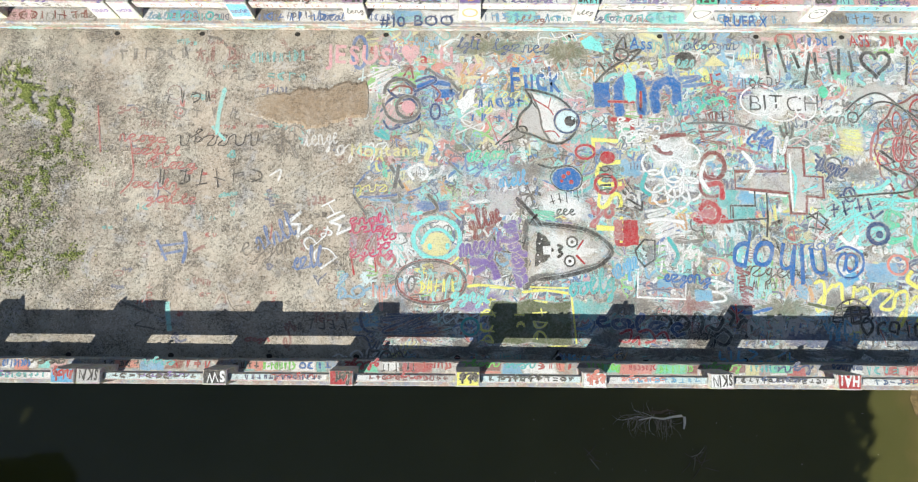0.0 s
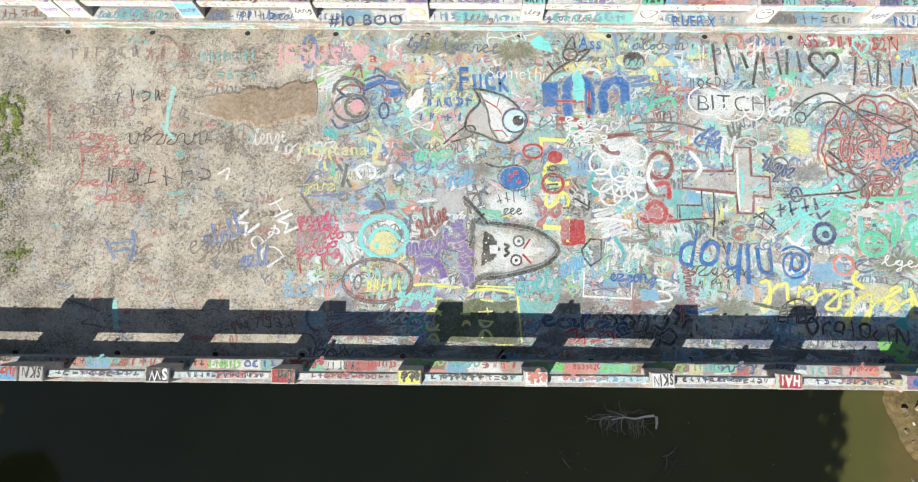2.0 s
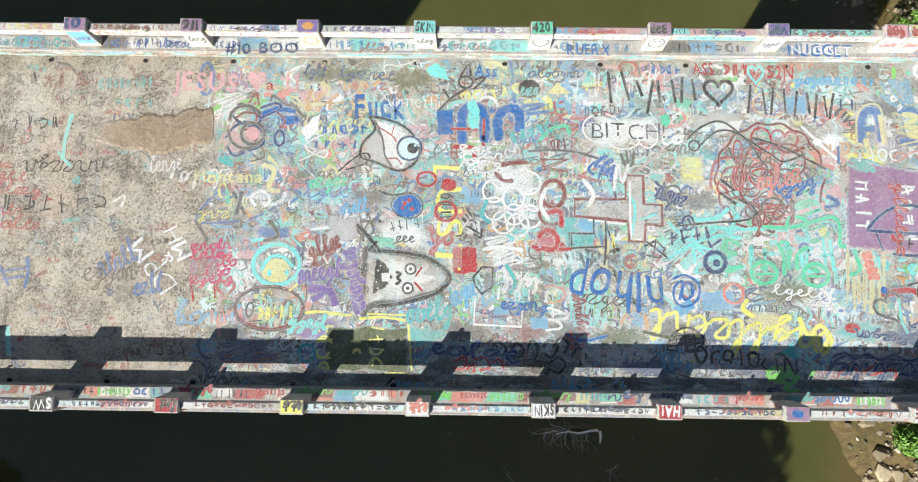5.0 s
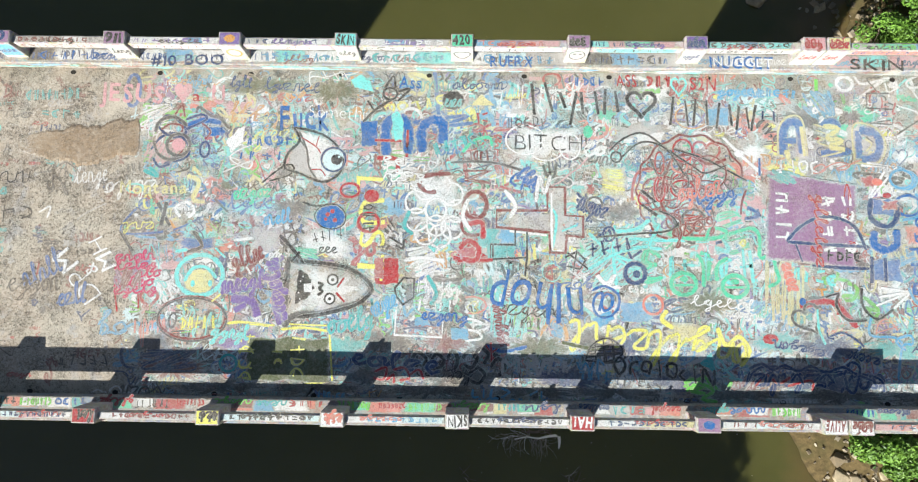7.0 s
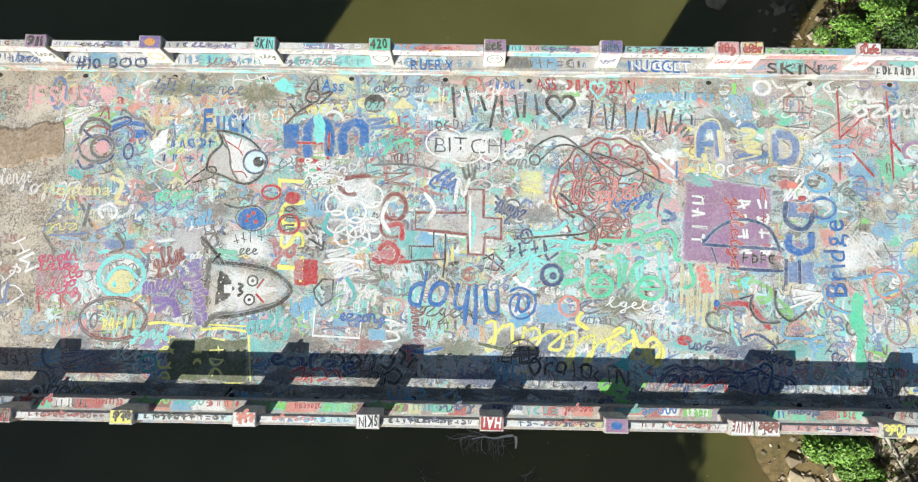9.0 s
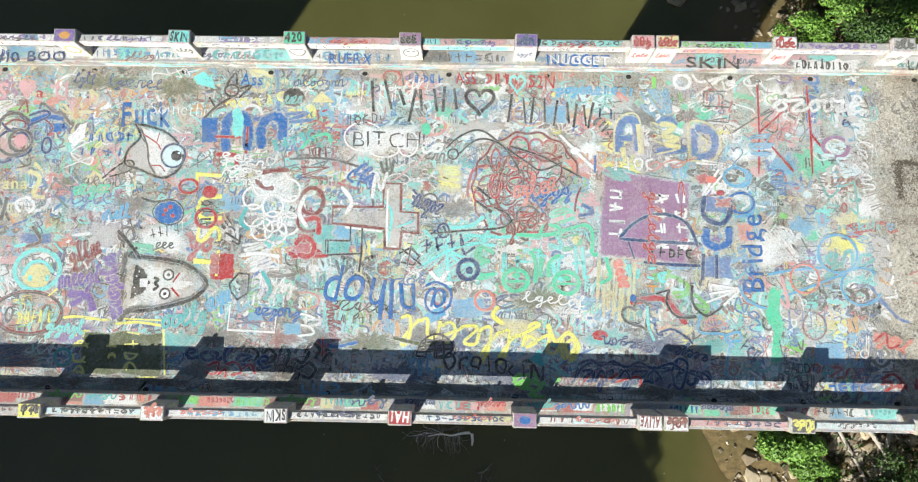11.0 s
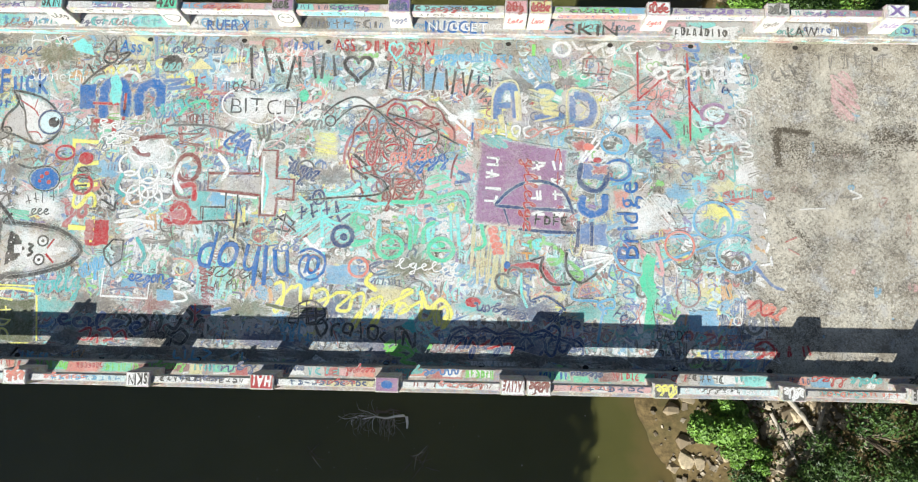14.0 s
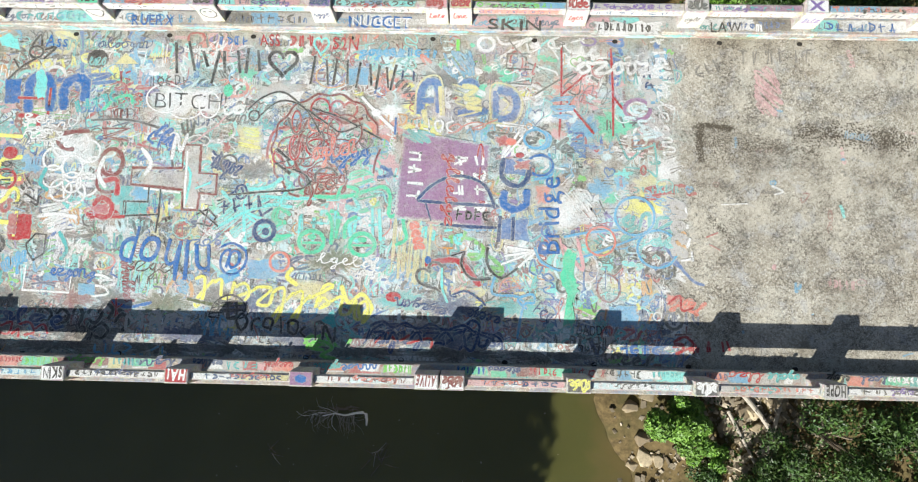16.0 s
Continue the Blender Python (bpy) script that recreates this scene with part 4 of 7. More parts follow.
lines("red", 0.037, [(-7.82, 4.25), (-7.69, 3.22)], [(-7.09, 3.61), (-6.96, 2.72), (-7.21, 2.34)])
lines("brick", 0.098, [(-5.6, 1.12), (-5.36, 1.24)])
bars(5, "brick", -6.88, 3.8, 0.63, 0.18, -5.4, 0.024)
patch("brick", (-2.18, 1.14), (-1.81, 1.14), (-1.82, 1.57), (-2.19, 1.57), rough=0.3)
bars(8, "teal", -4.57, 5.21, 1.2, 0.27, 2.4, 0.037)
bars(4, "teal", -4.2, 4.82, 0.91, 0.22, 0.0, 0.037)
lines("white", 0.037, [(-4.08, 2.74), (-3.84, 2.87), (-3.89, 2.62)])
scrawl(5, "white", -3.36, 3.38, 0.68, 0.37, 5.9, 0.024)
scrawl(4, "grey", -3.5, 3.89, 0.7, 0.49, -133.3, 0.024)
WORN[0] = False
# block letters and stick drawings by the north kerb
patch("blue", (2.8, 4.26), (3.15, 4.27), (3.14, 4.84), (2.78, 4.84), rough=0.05)
lines("blue", 0.207, [(3.35, 4.06), (3.33, 4.73), (3.56, 4.89), (3.79, 4.73), (3.82, 4.12)])
lines("blue", 0.207, [(4.13, 4.15), (4.1, 4.64), (4.32, 4.87), (4.55, 4.77), (4.56, 4.35)])
lines("red", 0.085, [(3.09, 4.41), (3.78, 4.39)], [(3.8, 4.64), (3.79, 4.04)], [(3.14, 4.01), (3.55, 3.99), (3.61, 3.68)])
word("Ass", "blue", 3.58, 5.6, 0.52, 0.27, -2.2, 0.01)
lines("black", 0.049, [(2.82, 4.81), (3.13, 5.12), (3.47, 5.34)], [(2.91, 5.29), (3.07, 5.05)], [(3.28, 5.58), (3.46, 5.85), (3.51, 5.58)], [(3.52, 5.48), (3.82, 5.56), (3.57, 5.29)])
ring("black", 0.049, 3.4, 5.45, 0.15, 0.13)
scrawl(7, "navy", 4.74, 5.57, 1.23, 0.24, 0.5, 0.024)
disc("black", 4.77, 5.31, 0.256, 0.22)
scrawl(4, "teal", 4.59, 5.17, 0.36, 0.27, 1.6, 0.024)
patch("pale", (5.14, 5.2), (5.38, 5.47), (5.68, 5.21))
bars(2, "red", 5.26, 4.81, 0.33, 0.27, 1.7, 0.049)
bars(5, "brick", 4.99, 3.97, 0.63, 0.29, 0.0, 0.037)
bars(6, "teal", 4.42, 4.09, 1.19, 0.29, 16.6, 0.049)
lines("mint", 0.061, [(4.99, 4.16), (5.24, 4.42), (5.56, 4.49), (5.62, 4.3)])
lines("grey", 0.049, [(4.74, 3.93), (5.37, 3.96), (5.87, 3.89), (6.44, 3.66), (6.57, 3.09), (6.63, 2.9)])
# the large pair of lettered bars round a heart
heart("black", 8.85, 5.27, 0.61, 0.58, 0.073, 0)
lines("black", 0.085, [(6.48, 5.72), (6.54, 5.01)], [(6.76, 5.75), (6.93, 5.07)], [(7.09, 5.52), (7.21, 5.17)], [(7.45, 5.52), (7.31, 4.79)], [(7.55, 5.53), (7.59, 5.03)], [(7.85, 5.55), (7.92, 5.03)], [(8.08, 5.61), (8.05, 5.03)], [(8.29, 5.56), (8.35, 5.09)], straight=True)
lines("black", 0.065, [(9.55, 5.45), (9.47, 4.81)], [(9.80, 5.36), (9.85, 4.79)], [(10.03, 5.39), (9.96, 4.79)], [(10.26, 5.37), (10.27, 4.82)], [(10.54, 5.32), (10.46, 4.74)], [(10.75, 5.29), (10.79, 4.80)], [(10.96, 5.25), (10.89, 4.72)], [(11.11, 5.22), (11.16, 4.75)], [(11.32, 5.28), (11.20, 4.70)], straight=True)
patch("white", (6.1, 4.1), (7.5, 4.1), (7.5, 4.7), (6.1, 4.75), rough=0.2)
ring("white", 0.03, 6.34, 4.45, 0.42, 0.32)
ring("white", 0.03, 6.79, 4.2, 0.34, 0.20)
ring("white", 0.03, 7.3, 4.31, 0.22, 0.28)
bars(5, "black", 5.97, 4.69, 0.89, 0.27, 2.6, 0.024)
word("BITCH!", "black", 6.12, 4.22, 1.62, 0.36, 0.3, -0.015)
word("a", "navy", 5.87, 4.48, 0.18, 0.17, 0.0, 0.0)
disc("mint", 7.69, 4.64, 0.11, 0.146)
patch("pale", (7.94, 3.23), (8.47, 3.24), (8.48, 3.88), (7.95, 3.87), rough=0.15)
patch("yellow", (8.0, 3.36), (8.4, 3.37), (8.41, 3.81), (8.01, 3.81), rough=0.25)
bars(4, "blue", 7.42, 5.66, 0.69, 0.24, 1.7, 0.037)
word("ASS", "red", 8.32, 5.66, 0.47, 0.27, 0.0, 0.01)
bars(4, "red", 8.96, 5.67, 0.79, 0.27, -1.5, 0.049)
heart("aqua", 9.67, 5.67, 0.32, 0.41, 0.037, 0)
word("S2N", "red", 9.91, 5.61, 0.61, 0.29, -1.9, 0.01)
scrawl(6, "sky", 10.5, 5.5, 1.08, 0.24, -2.1, 0.049)
bars(2, "navy", 11.43, 4.91, 0.37, 0.27, 0.0, 0.049)
patch("aqua", (2.53, 5.77), (2.76, 5.89), (2.94, 5.74), (3.06, 5.47), (2.77, 5.55), (2.59, 5.6))
patch("aqua", (3.43, 4.99), (3.58, 5.08), (3.71, 4.86), (3.69, 4.43), (3.52, 4.38), (3.46, 4.73))
patch("teal", (9.94, -0.24), (10.19, 0.0), (10.3, -0.47))
disc("black", 5.71, -0.2, 0.134, 0.11)
patch("white", (-0.15, 4.3), (0.12, 4.65), (0.25, 4.69), (0.24, 4.37), (0.02, 4.13))
patch("sky", (7.72, 0.63), (8.11, 0.82), (8.21, 0.64), (7.9, 0.45))
patch("aqua", (4.27, 2.12), (4.52, 2.19), (4.42, 1.97))
patch("white", (8.71, 4.59), (9.34, 4.66), (9.27, 4.4), (8.77, 4.33), rough=0.09)
# flower of white rings
ring("white", 0.043, 4.89, 2.88, 0.23, 0.24)
ring("white", 0.043, 4.79, 2.52, 0.23, 0.24)
ring("white", 0.043, 4.53, 2.33, 0.23, 0.24)
ring("white", 0.043, 4.23, 2.39, 0.23, 0.24)
ring("white", 0.043, 4.03, 2.68, 0.23, 0.24)
ring("white", 0.043, 4.02, 3.06, 0.23, 0.24)
ring("white", 0.043, 4.21, 3.36, 0.23, 0.24)
ring("white", 0.043, 4.51, 3.43, 0.23, 0.24)
ring("white", 0.043, 4.78, 3.24, 0.23, 0.24)
ring("white", 0.043, 4.44, 2.9, 0.22, 0.24)
ring("white", 0.037, 4.45, 2.56, 0.20, 0.22)
scrawl(4, "white", 3.29, 3.95, 1.04, 0.22, -13.9, 0.03)
scrawl(4, "white", 3.3, 3.75, 1.04, 0.22, -13.4, 0.03)
scrawl(4, "white", 3.3, 3.56, 1.04, 0.22, -13.4, 0.03)
bars(5, "white", 4.06, 1.5, 0.78, 0.29, -2.9, 0.024)
bars(5, "white", 4.07, 1.13, 0.78, 0.29, -2.9, 0.024)
bars(5, "white", 4.08, 0.76, 0.77, 0.29, -3.0, 0.024)
lines("white", 0.043, [(3.66, 0.98), (3.62, 0.25), (4.61, 0.21), (4.63, 0.55)], straight=True)
lines("white", 0.043, [(5.47, 0.51), (5.16, 0.6), (5.04, 0.41), (5.34, 0.34), (5.43, 0.2), (5.1, 0.15)])
word("LUST", "yellow", 2.76, 3.62, 2.34, 0.58, -88.3, 0.0)
ring("red", 0.061, 3.01, 2.61, 0.22, 0.20)
patch("red", (3.17, 1.42), (3.36, 1.43), (3.35, 1.86), (3.16, 1.86), rough=0.1)
disc("red", 3.06, 3.18, 0.171, 0.146)
# red arcs and the outlined cross
lines("brick", 0.085, [(4.74, 3.69), (4.24, 3.64), (4.07, 3.48), (4.19, 3.32), (4.44, 3.28)])
lines("brick", 0.073, [(5.0, 3.76), (5.62, 3.76), (5.06, 3.53), (5.6, 3.49)], straight=True)
ring("brick", 0.085, 5.28, 3.01, 0.24, 0.29)
lines("red", 0.098, [(4.83, 1.88), (5.14, 1.82), (5.64, 1.86)], [(5.01, 2.26), (5.29, 2.2), (5.37, 1.91)])
ring("brick", 0.061, 5.23, 2.57, 0.24, 0.22)
patch("teal", (5.32, 2.49), (6.13, 2.47), (6.13, 2.15), (5.33, 2.14), rough=0.09)
patch("sky", (5.76, 2.65), (6.25, 2.59), (6.19, 2.15), (5.76, 2.14), rough=0.2)
patch("teal", (5.54, 2.17), (5.96, 2.17), (5.96, 1.87), (5.54, 1.87), rough=0.09)
WORN[0] = True
patch("ash", (5.88, 2.85), (7.12, 2.84), (7.12, 2.46), (5.91, 2.52), rough=0.2)
patch("ash", (6.85, 3.39), (7.18, 3.40), (7.20, 2.04), (6.87, 2.03), rough=0.2)
WORN[0] = False
lines("aqua", 0.05, [(6.92, 2.10), (7.00, 2.79), (6.75, 3.10)], [(7.12, 2.47), (7.43, 2.60)])
lines("brick", 0.06, [(6.82, 3.42), (7.19, 3.42), (7.19, 2.81), (7.57, 2.79), (7.57, 2.35), (7.22, 2.38), (7.19, 2.01), (6.87, 2.01), (6.85, 2.44), (6.32, 2.49), (5.73, 2.54), (5.73, 2.90), (6.81, 2.91)], closed=True, straight=True)
lines("white", 0.05, [(6.90, 3.29), (6.90, 2.06), (7.12, 2.06)], [(6.01, 2.46), (6.80, 2.38)], straight=True)
lines("black", 0.045, [(6.13, 2.49), (6.13, 2.17), (5.61, 2.17), (5.61, 1.86), (6.40, 1.90)], [(6.38, 2.45), (6.38, 1.90), (6.34, 1.51)], [(5.66, 2.17), (5.66, 1.90)], straight=True)
lines("brick", 0.075, [(5.03, 3.75), (5.60, 3.76), (5.05, 3.59), (5.60, 3.49)], straight=True)
patch("red", (4.89, 2.13), (5.33, 2.16), (5.37, 1.79), (4.95, 1.81), rough=0.2)
lines("red", 0.1, [(4.96, 2.07), (5.14, 2.24), (5.36, 2.08), (5.29, 1.83), (5.02, 1.86)], [(4.92, 1.81), (5.66, 1.84)], [(5.07, 2.57), (5.41, 2.64), (5.45, 2.29)])
lines("blue", 0.05, [(6.13, 3.69), (6.03, 3.54), (6.15, 3.43)], [(6.25, 3.35), (6.35, 3.67), (6.44, 3.39)], [(6.44, 3.44), (6.57, 3.64), (6.60, 3.44), (6.48, 3.29)])
lines("black", 0.045, [(6.44, 1.29), (6.53, 1.41), (6.60, 1.17)], [(7.18, 1.91), (7.43, 2.04), (7.61, 1.86), (7.49, 1.67), (7.22, 1.73)], [(7.24, 2.01), (7.67, 1.67)], [(7.43, 2.07), (7.36, 1.65)], straight=True)
lines("navy", 0.07, [(7.74, 2.27), (8.05, 2.47)], [(7.80, 2.11), (8.14, 2.40)], [(8.11, 2.52), (8.26, 2.18)], [(8.29, 1.93), (8.73, 2.25)], [(8.37, 1.78), (8.80, 2.08)], [(8.48, 2.12), (8.66, 1.75)], [(7.44, 3.30), (7.62, 3.11), (7.44, 2.94), (7.75, 3.02)], [(7.62, 3.17), (7.99, 2.77)], [(7.56, 2.89), (7.87, 3.05)], straight=True)
lines("aqua", 0.075, [(8.19, 1.96), (7.72, 2.36)], [(8.19, 1.96), (7.71, 1.72)], [(8.19, 1.96), (8.24, 2.48)], [(8.19, 1.96), (8.62, 1.66)], [(8.19, 1.96), (8.79, 2.33), (9.00, 2.12)], [(8.54, 2.33), (9.10, 2.31), (10.21, 2.30)])
lines("mint", 0.08, [(9.19, 1.94), (8.97, 2.09), (8.82, 1.94), (8.94, 1.79), (9.11, 1.79)], [(8.94, 1.79), (8.81, 1.56), (8.91, 1.42), (9.18, 1.50)], [(10.02, 2.05), (10.20, 1.95), (10.16, 1.46)])
lines("navy", 0.061, [(7.44, 3.17), (7.68, 2.92), (8.0, 3.05)], [(7.63, 3.29), (7.74, 2.66)])
scrawl(3, "blue", 6.13, 3.66, 0.54, 0.30, -35.2, 0.061)
patch("blue", (5.82, 3.08), (6.13, 3.09), (6.13, 3.28), (5.82, 3.27), rough=0.3)
# the long blue words painted upside down
scrawl(6, "black", 5.77, 0.72, 1.53, 0.37, -3.7, 0.024)
bars(4, "black", 5.99, 0.43, 0.76, 0.22, -1.5, 0.024)
scrawl(8, "brick", 5.92, 0.04, 1.0, 0.27, 97.5, 0.03)
patch("pale", (9.2, 0.2), (10.2, 0.0), (10.2, 0.45), (9.3, 0.6), rough=0.2)
scrawl(9, "yellow", 10.96, 0.16, 3.51, 0.71, 173.0, 0.062)
lines("yellow", 0.085, [(10.78, -0.29), (10.98, 0.02), (10.77, 0.31), (10.5, 0.13), (10.33, 0.49)], [(9.31, 0.83), (9.18, 0.65), (9.42, 0.47)])
# ring of red scallops with swirls
lines("brick", 0.042, [(8.69, 3.37), (8.79, 3.63), (8.82, 3.91), (9.01, 4.1), (9.16, 4.34), (9.41, 4.44), (9.64, 4.59), (9.9, 4.56), (10.17, 4.59), (10.39, 4.45), (10.64, 4.36), (10.77, 4.12), (10.95, 3.93), (10.96, 3.66)], [(11.04, 3.4), (10.94, 3.14), (10.91, 2.87)], [(9.36, 2.34), (9.11, 2.43), (8.98, 2.65), (8.8, 2.84), (8.78, 3.11), (8.69, 3.37)])
ring("brick", 0.03, 9.47, 3.23, 0.20, 0.24)
ring("brick", 0.03, 9.84, 3.81, 0.15, 0.28)
ring("brick", 0.03, 9.5, 3.61, 0.30, 0.22)
ring("brick", 0.03, 10.03, 3.32, 0.25, 0.17)
ring("brick", 0.03, 9.82, 2.85, 0.23, 0.26)
ring("brick", 0.03, 9.89, 3.82, 0.27, 0.24)
ring("brick", 0.03, 9.54, 3.85, 0.28, 0.22)
r = random.Random(51)
for k in range(26):
    a, d = r.uniform(0, 6.28), 0.9 * math.sqrt(r.random())
    ring(r.choice(("brick", "brick", "brick", "red", "grey", "coral")), r.choice((0.022, 0.03, 0.038)), 9.86 + 0.95 * d * math.cos(a), 3.45 + 0.95 * d * math.sin(a), r.uniform(0.08, 0.34), r.uniform(0.08, 0.28))
lines("brick", 0.061, [(9.32, 3.7), (9.52, 4.08), (9.89, 4.15), (10.26, 3.96), (10.64, 4.07)], [(9.32, 3.7), (9.24, 3.06), (9.54, 2.62)])
lines("black", 0.037, [(8.14, 4.22), (8.47, 4.51), (8.9, 4.62), (9.39, 4.27), (9.89, 3.93), (10.19, 3.76), (10.64, 3.94)], [(8.39, 4.07), (8.77, 4.4), (9.15, 4.4), (9.46, 4.18), (9.75, 3.7)], [(9.52, 4.28), (10.14, 4.09), (10.63, 3.84), (11.06, 3.61)])
ring("black", 0.037, 8.29, 4.09, 0.11, 0.11)
ring("brick", 0.03, 10.26, 3.77, 0.37, 0.37)
lines("black", 0.085, [(8.82, 3.37), (9.12, 3.12), (8.82, 3.06), (9.14, 2.83)], straight=True)
lines("grey", 0.061, [(9.48, 2.81), (9.6, 2.44), (9.9, 2.25), (9.79, 2.63)])
ring("grey", 0.049, 9.91, 2.75, 0.24, 0.22)
lines("grey", 0.037, [(9.01, 4.08), (9.19, 3.69), (9.38, 3.82)])
# mint outline of a small vehicle with lettering
bars(5, "aqua", 9.26, 1.32, 2.02, 0.73, 2.6, 0.085)
ring("mint", 0.085, 9.66, 1.39, 0.26, 0.23)
lines("mint", 0.073, [(9.42, 1.36), (9.91, 1.37)])
disc("mint", 9.67, 1.49, 0.098, 0.061)
ring("mint", 0.085, 10.73, 1.35, 0.26, 0.23)
lines("mint", 0.073, [(10.48, 1.33), (10.97, 1.33)])
disc("mint", 10.73, 1.45, 0.098, 0.061)
lines("mint", 0.073, [(9.07, 2.0), (8.95, 2.08), (8.89, 1.87), (8.99, 1.78), (8.84, 1.62), (8.93, 1.49), (9.23, 1.52)], [(9.66, 2.36), (10.09, 2.34), (10.46, 2.39), (10.86, 2.52), (11.14, 2.58), (11.28, 2.4), (11.28, 1.96), (11.52, 2.03), (11.6, 1.72), (11.65, 1.48), (11.42, 1.35)], [(9.95, 2.01), (10.07, 1.82), (10.08, 1.33)], [(10.6, 1.95), (10.37, 1.77), (10.36, 1.46)], [(10.15, 2.32), (10.28, 2.57), (10.58, 2.51), (10.55, 2.33)])
lines("aqua", 0.073, [(7.68, 2.44), (8.17, 2.02), (8.84, 1.75)], [(8.24, 2.61), (8.2, 1.92), (8.28, 1.19)], [(7.67, 1.67), (8.35, 2.05), (8.97, 2.18)], [(8.24, 2.48), (8.67, 2.53), (8.98, 2.74)], [(9.17, 2.62), (8.97, 2.18), (9.22, 2.12)])
ring("navy", 0.085, 8.65, 1.6, 0.21, 0.21)
disc("navy", 8.68, 1.58, 0.085, 0.085)
bars(4, "navy", 7.74, 1.92, 1.0, 0.34, 11.5, 0.061)
ring("navy", 0.049, 8.11, 2.42, 0.12, 0.15)
lines("white", 0.073, [(7.85, 1.55), (8.04, 1.37), (8.22, 1.55), (8.1, 1.31), (8.34, 1.31)])
bars(5, "white", 8.52, 1.19, 0.55, 0.17, -5.2, 0.037)
scrawl(6, "white", 9.8, 0.96, 1.33, 0.24, -4.3, 0.024)
ring("coral", 0.049, 9.01, 0.95, 0.20, 0.20)
word("nlhop", "blue", 7.55, 1.27, 2.03, 0.86, 174.6, 0.0)
word("@", "blue", 8.34, 1.15, 0.69, 0.54, 177.5, 0.0)
# more strokes over the middle of the deck
bars(4, "black", 3.15, 2.42, 0.63, 0.29, 91.8, 0.03)
bars(3, "black", 3.42, 2.36, 0.29, 0.20, 40.8, 0.03)
lines("black", 0.049, [(3.46, 2.3), (3.78, 2.11)], [(3.77, 2.26), (3.75, 2.06), (3.6, 2.14)])
lines("teal", 0.073, [(3.88, 2.87), (3.77, 2.55), (3.96, 2.37)], [(4.28, 1.5), (4.48, 1.13), (4.36, 0.89)])
scrawl(5, "sky", 3.2, 0.63, 0.54, 0.41, 27.5, 0.049)
lines("blue", 0.061, [(5.53, 0.06), (5.9, -0.06), (6.38, 0.05)])
patch("sky", (4.8, 0.17), (5.16, 0.17), (5.16, 0.41), (4.79, 0.41), rough=0.09)
lines("white", 0.073, [(3.78, 1.8), (4.15, 1.87), (4.65, 1.8)], [(5.13, 3.14), (5.01, 2.76), (5.2, 2.45)], [(5.9, 3.34), (6.13, 3.02), (6.01, 2.74)])
lines("white", 0.061, [(6.57, 3.09), (6.65, 3.67), (6.75, 3.28), (6.88, 3.67)], [(10.59, 4.55), (11.02, 4.1), (11.38, 3.77)])
disc("white", 10.92, 4.2, 0.11, 0.085)
lines("blue", 0.061, [(11.35, 4.1), (11.34, 3.72)])
scrawl(5, "navy", 7.44, 2.98, 0.67, 0.41, -22.0, 0.049)
scrawl(4, "blue", 9.86, 3.07, 1.21, 0.37, 9.5, 0.049)
bars(5, "grey", 11.85, 4.62, 0.57, 0.27, 137.1, 0.037)
ring("grey", 0.037, 7.81, 3.04, 0.17, 0.17)
lines("black", 0.037, [(7.86, 2.35), (8.61, 2.43), (9.35, 2.5), (9.6, 2.69)], [(9.18, 2.93), (9.48, 2.79), (9.66, 2.44)])
scrawl(4, "brick", 9.47, 2.31, 1.07, 0.41, 21.3, 0.037)
scrawl(5, "coral", 9.61, 3.13, 0.96, 0.49, 12.0, 0.037)
lines("olive", 0.073, [(7.11, 0.14), (7.72, 0.03), (8.08, 0.09)])
scrawl(6, "grey", 3.22, -0.1, 1.46, 0.29, -1.2, 0.03)
bars(7, "brick", 3.83, -0.33, 1.36, 0.27, -9.3, 0.037)
scrawl(5, "aqua", -0.22, 0.16, 0.86, 0.32, -3.3, 0.049)
scrawl(5, "teal", 2.23, 0.25, 0.98, 0.49, 8.2, 0.049)
scrawl(6, "blue", 4.18, 0.58, 0.98, 0.27, -2.9, 0.037)
scrawl(5, "mint", 0.11, 3.08, 0.88, 0.34, 4.5, 0.037)
ring("red", 0.049, 2.59, 3.3, 0.20, 0.15)
scrawl(5, "sky", 0.77, 2.52, 0.63, 0.32, 8.3, 0.037)
lines("grey", 0.061, [(-2.3, 2.35), (-2.01, 1.92)], [(-0.73, 2.37), (-0.52, 2.06), (-0.83, 1.93)])
scrawl(6, "purple", -0.03, 1.07, 0.87, 0.37, 9.2, 0.061)
scrawl(5, "brick", 0.19, 1.57, 0.66, 0.41, 23.1, 0.061)
# mauve panel with white lettering
patch("mauve", (11.53, 3.82), (13.38, 3.54), (13.27, 1.75), (11.39, 1.92), rough=0.02)
patch("teal", (11.51, 3.57), (12.2, 3.58), (12.2, 3.8), (11.51, 3.79), rough=0.3)
bars(4, "white", 11.64, 3.36, 1.12, 0.39, -92.0, 0.061)
bars(4, "white", 12.58, 3.27, 1.28, 0.32, -88.2, 0.061)
bars(4, "white", 13.01, 3.28, 1.28, 0.32, -87.8, 0.061)
scrawl(7, "red", 12.48, 3.33, 1.57, 0.29, -91.1, 0.037)
bars(3, "red", 13.1, 3.53, 1.51, 0.17, -88.1, 0.03)
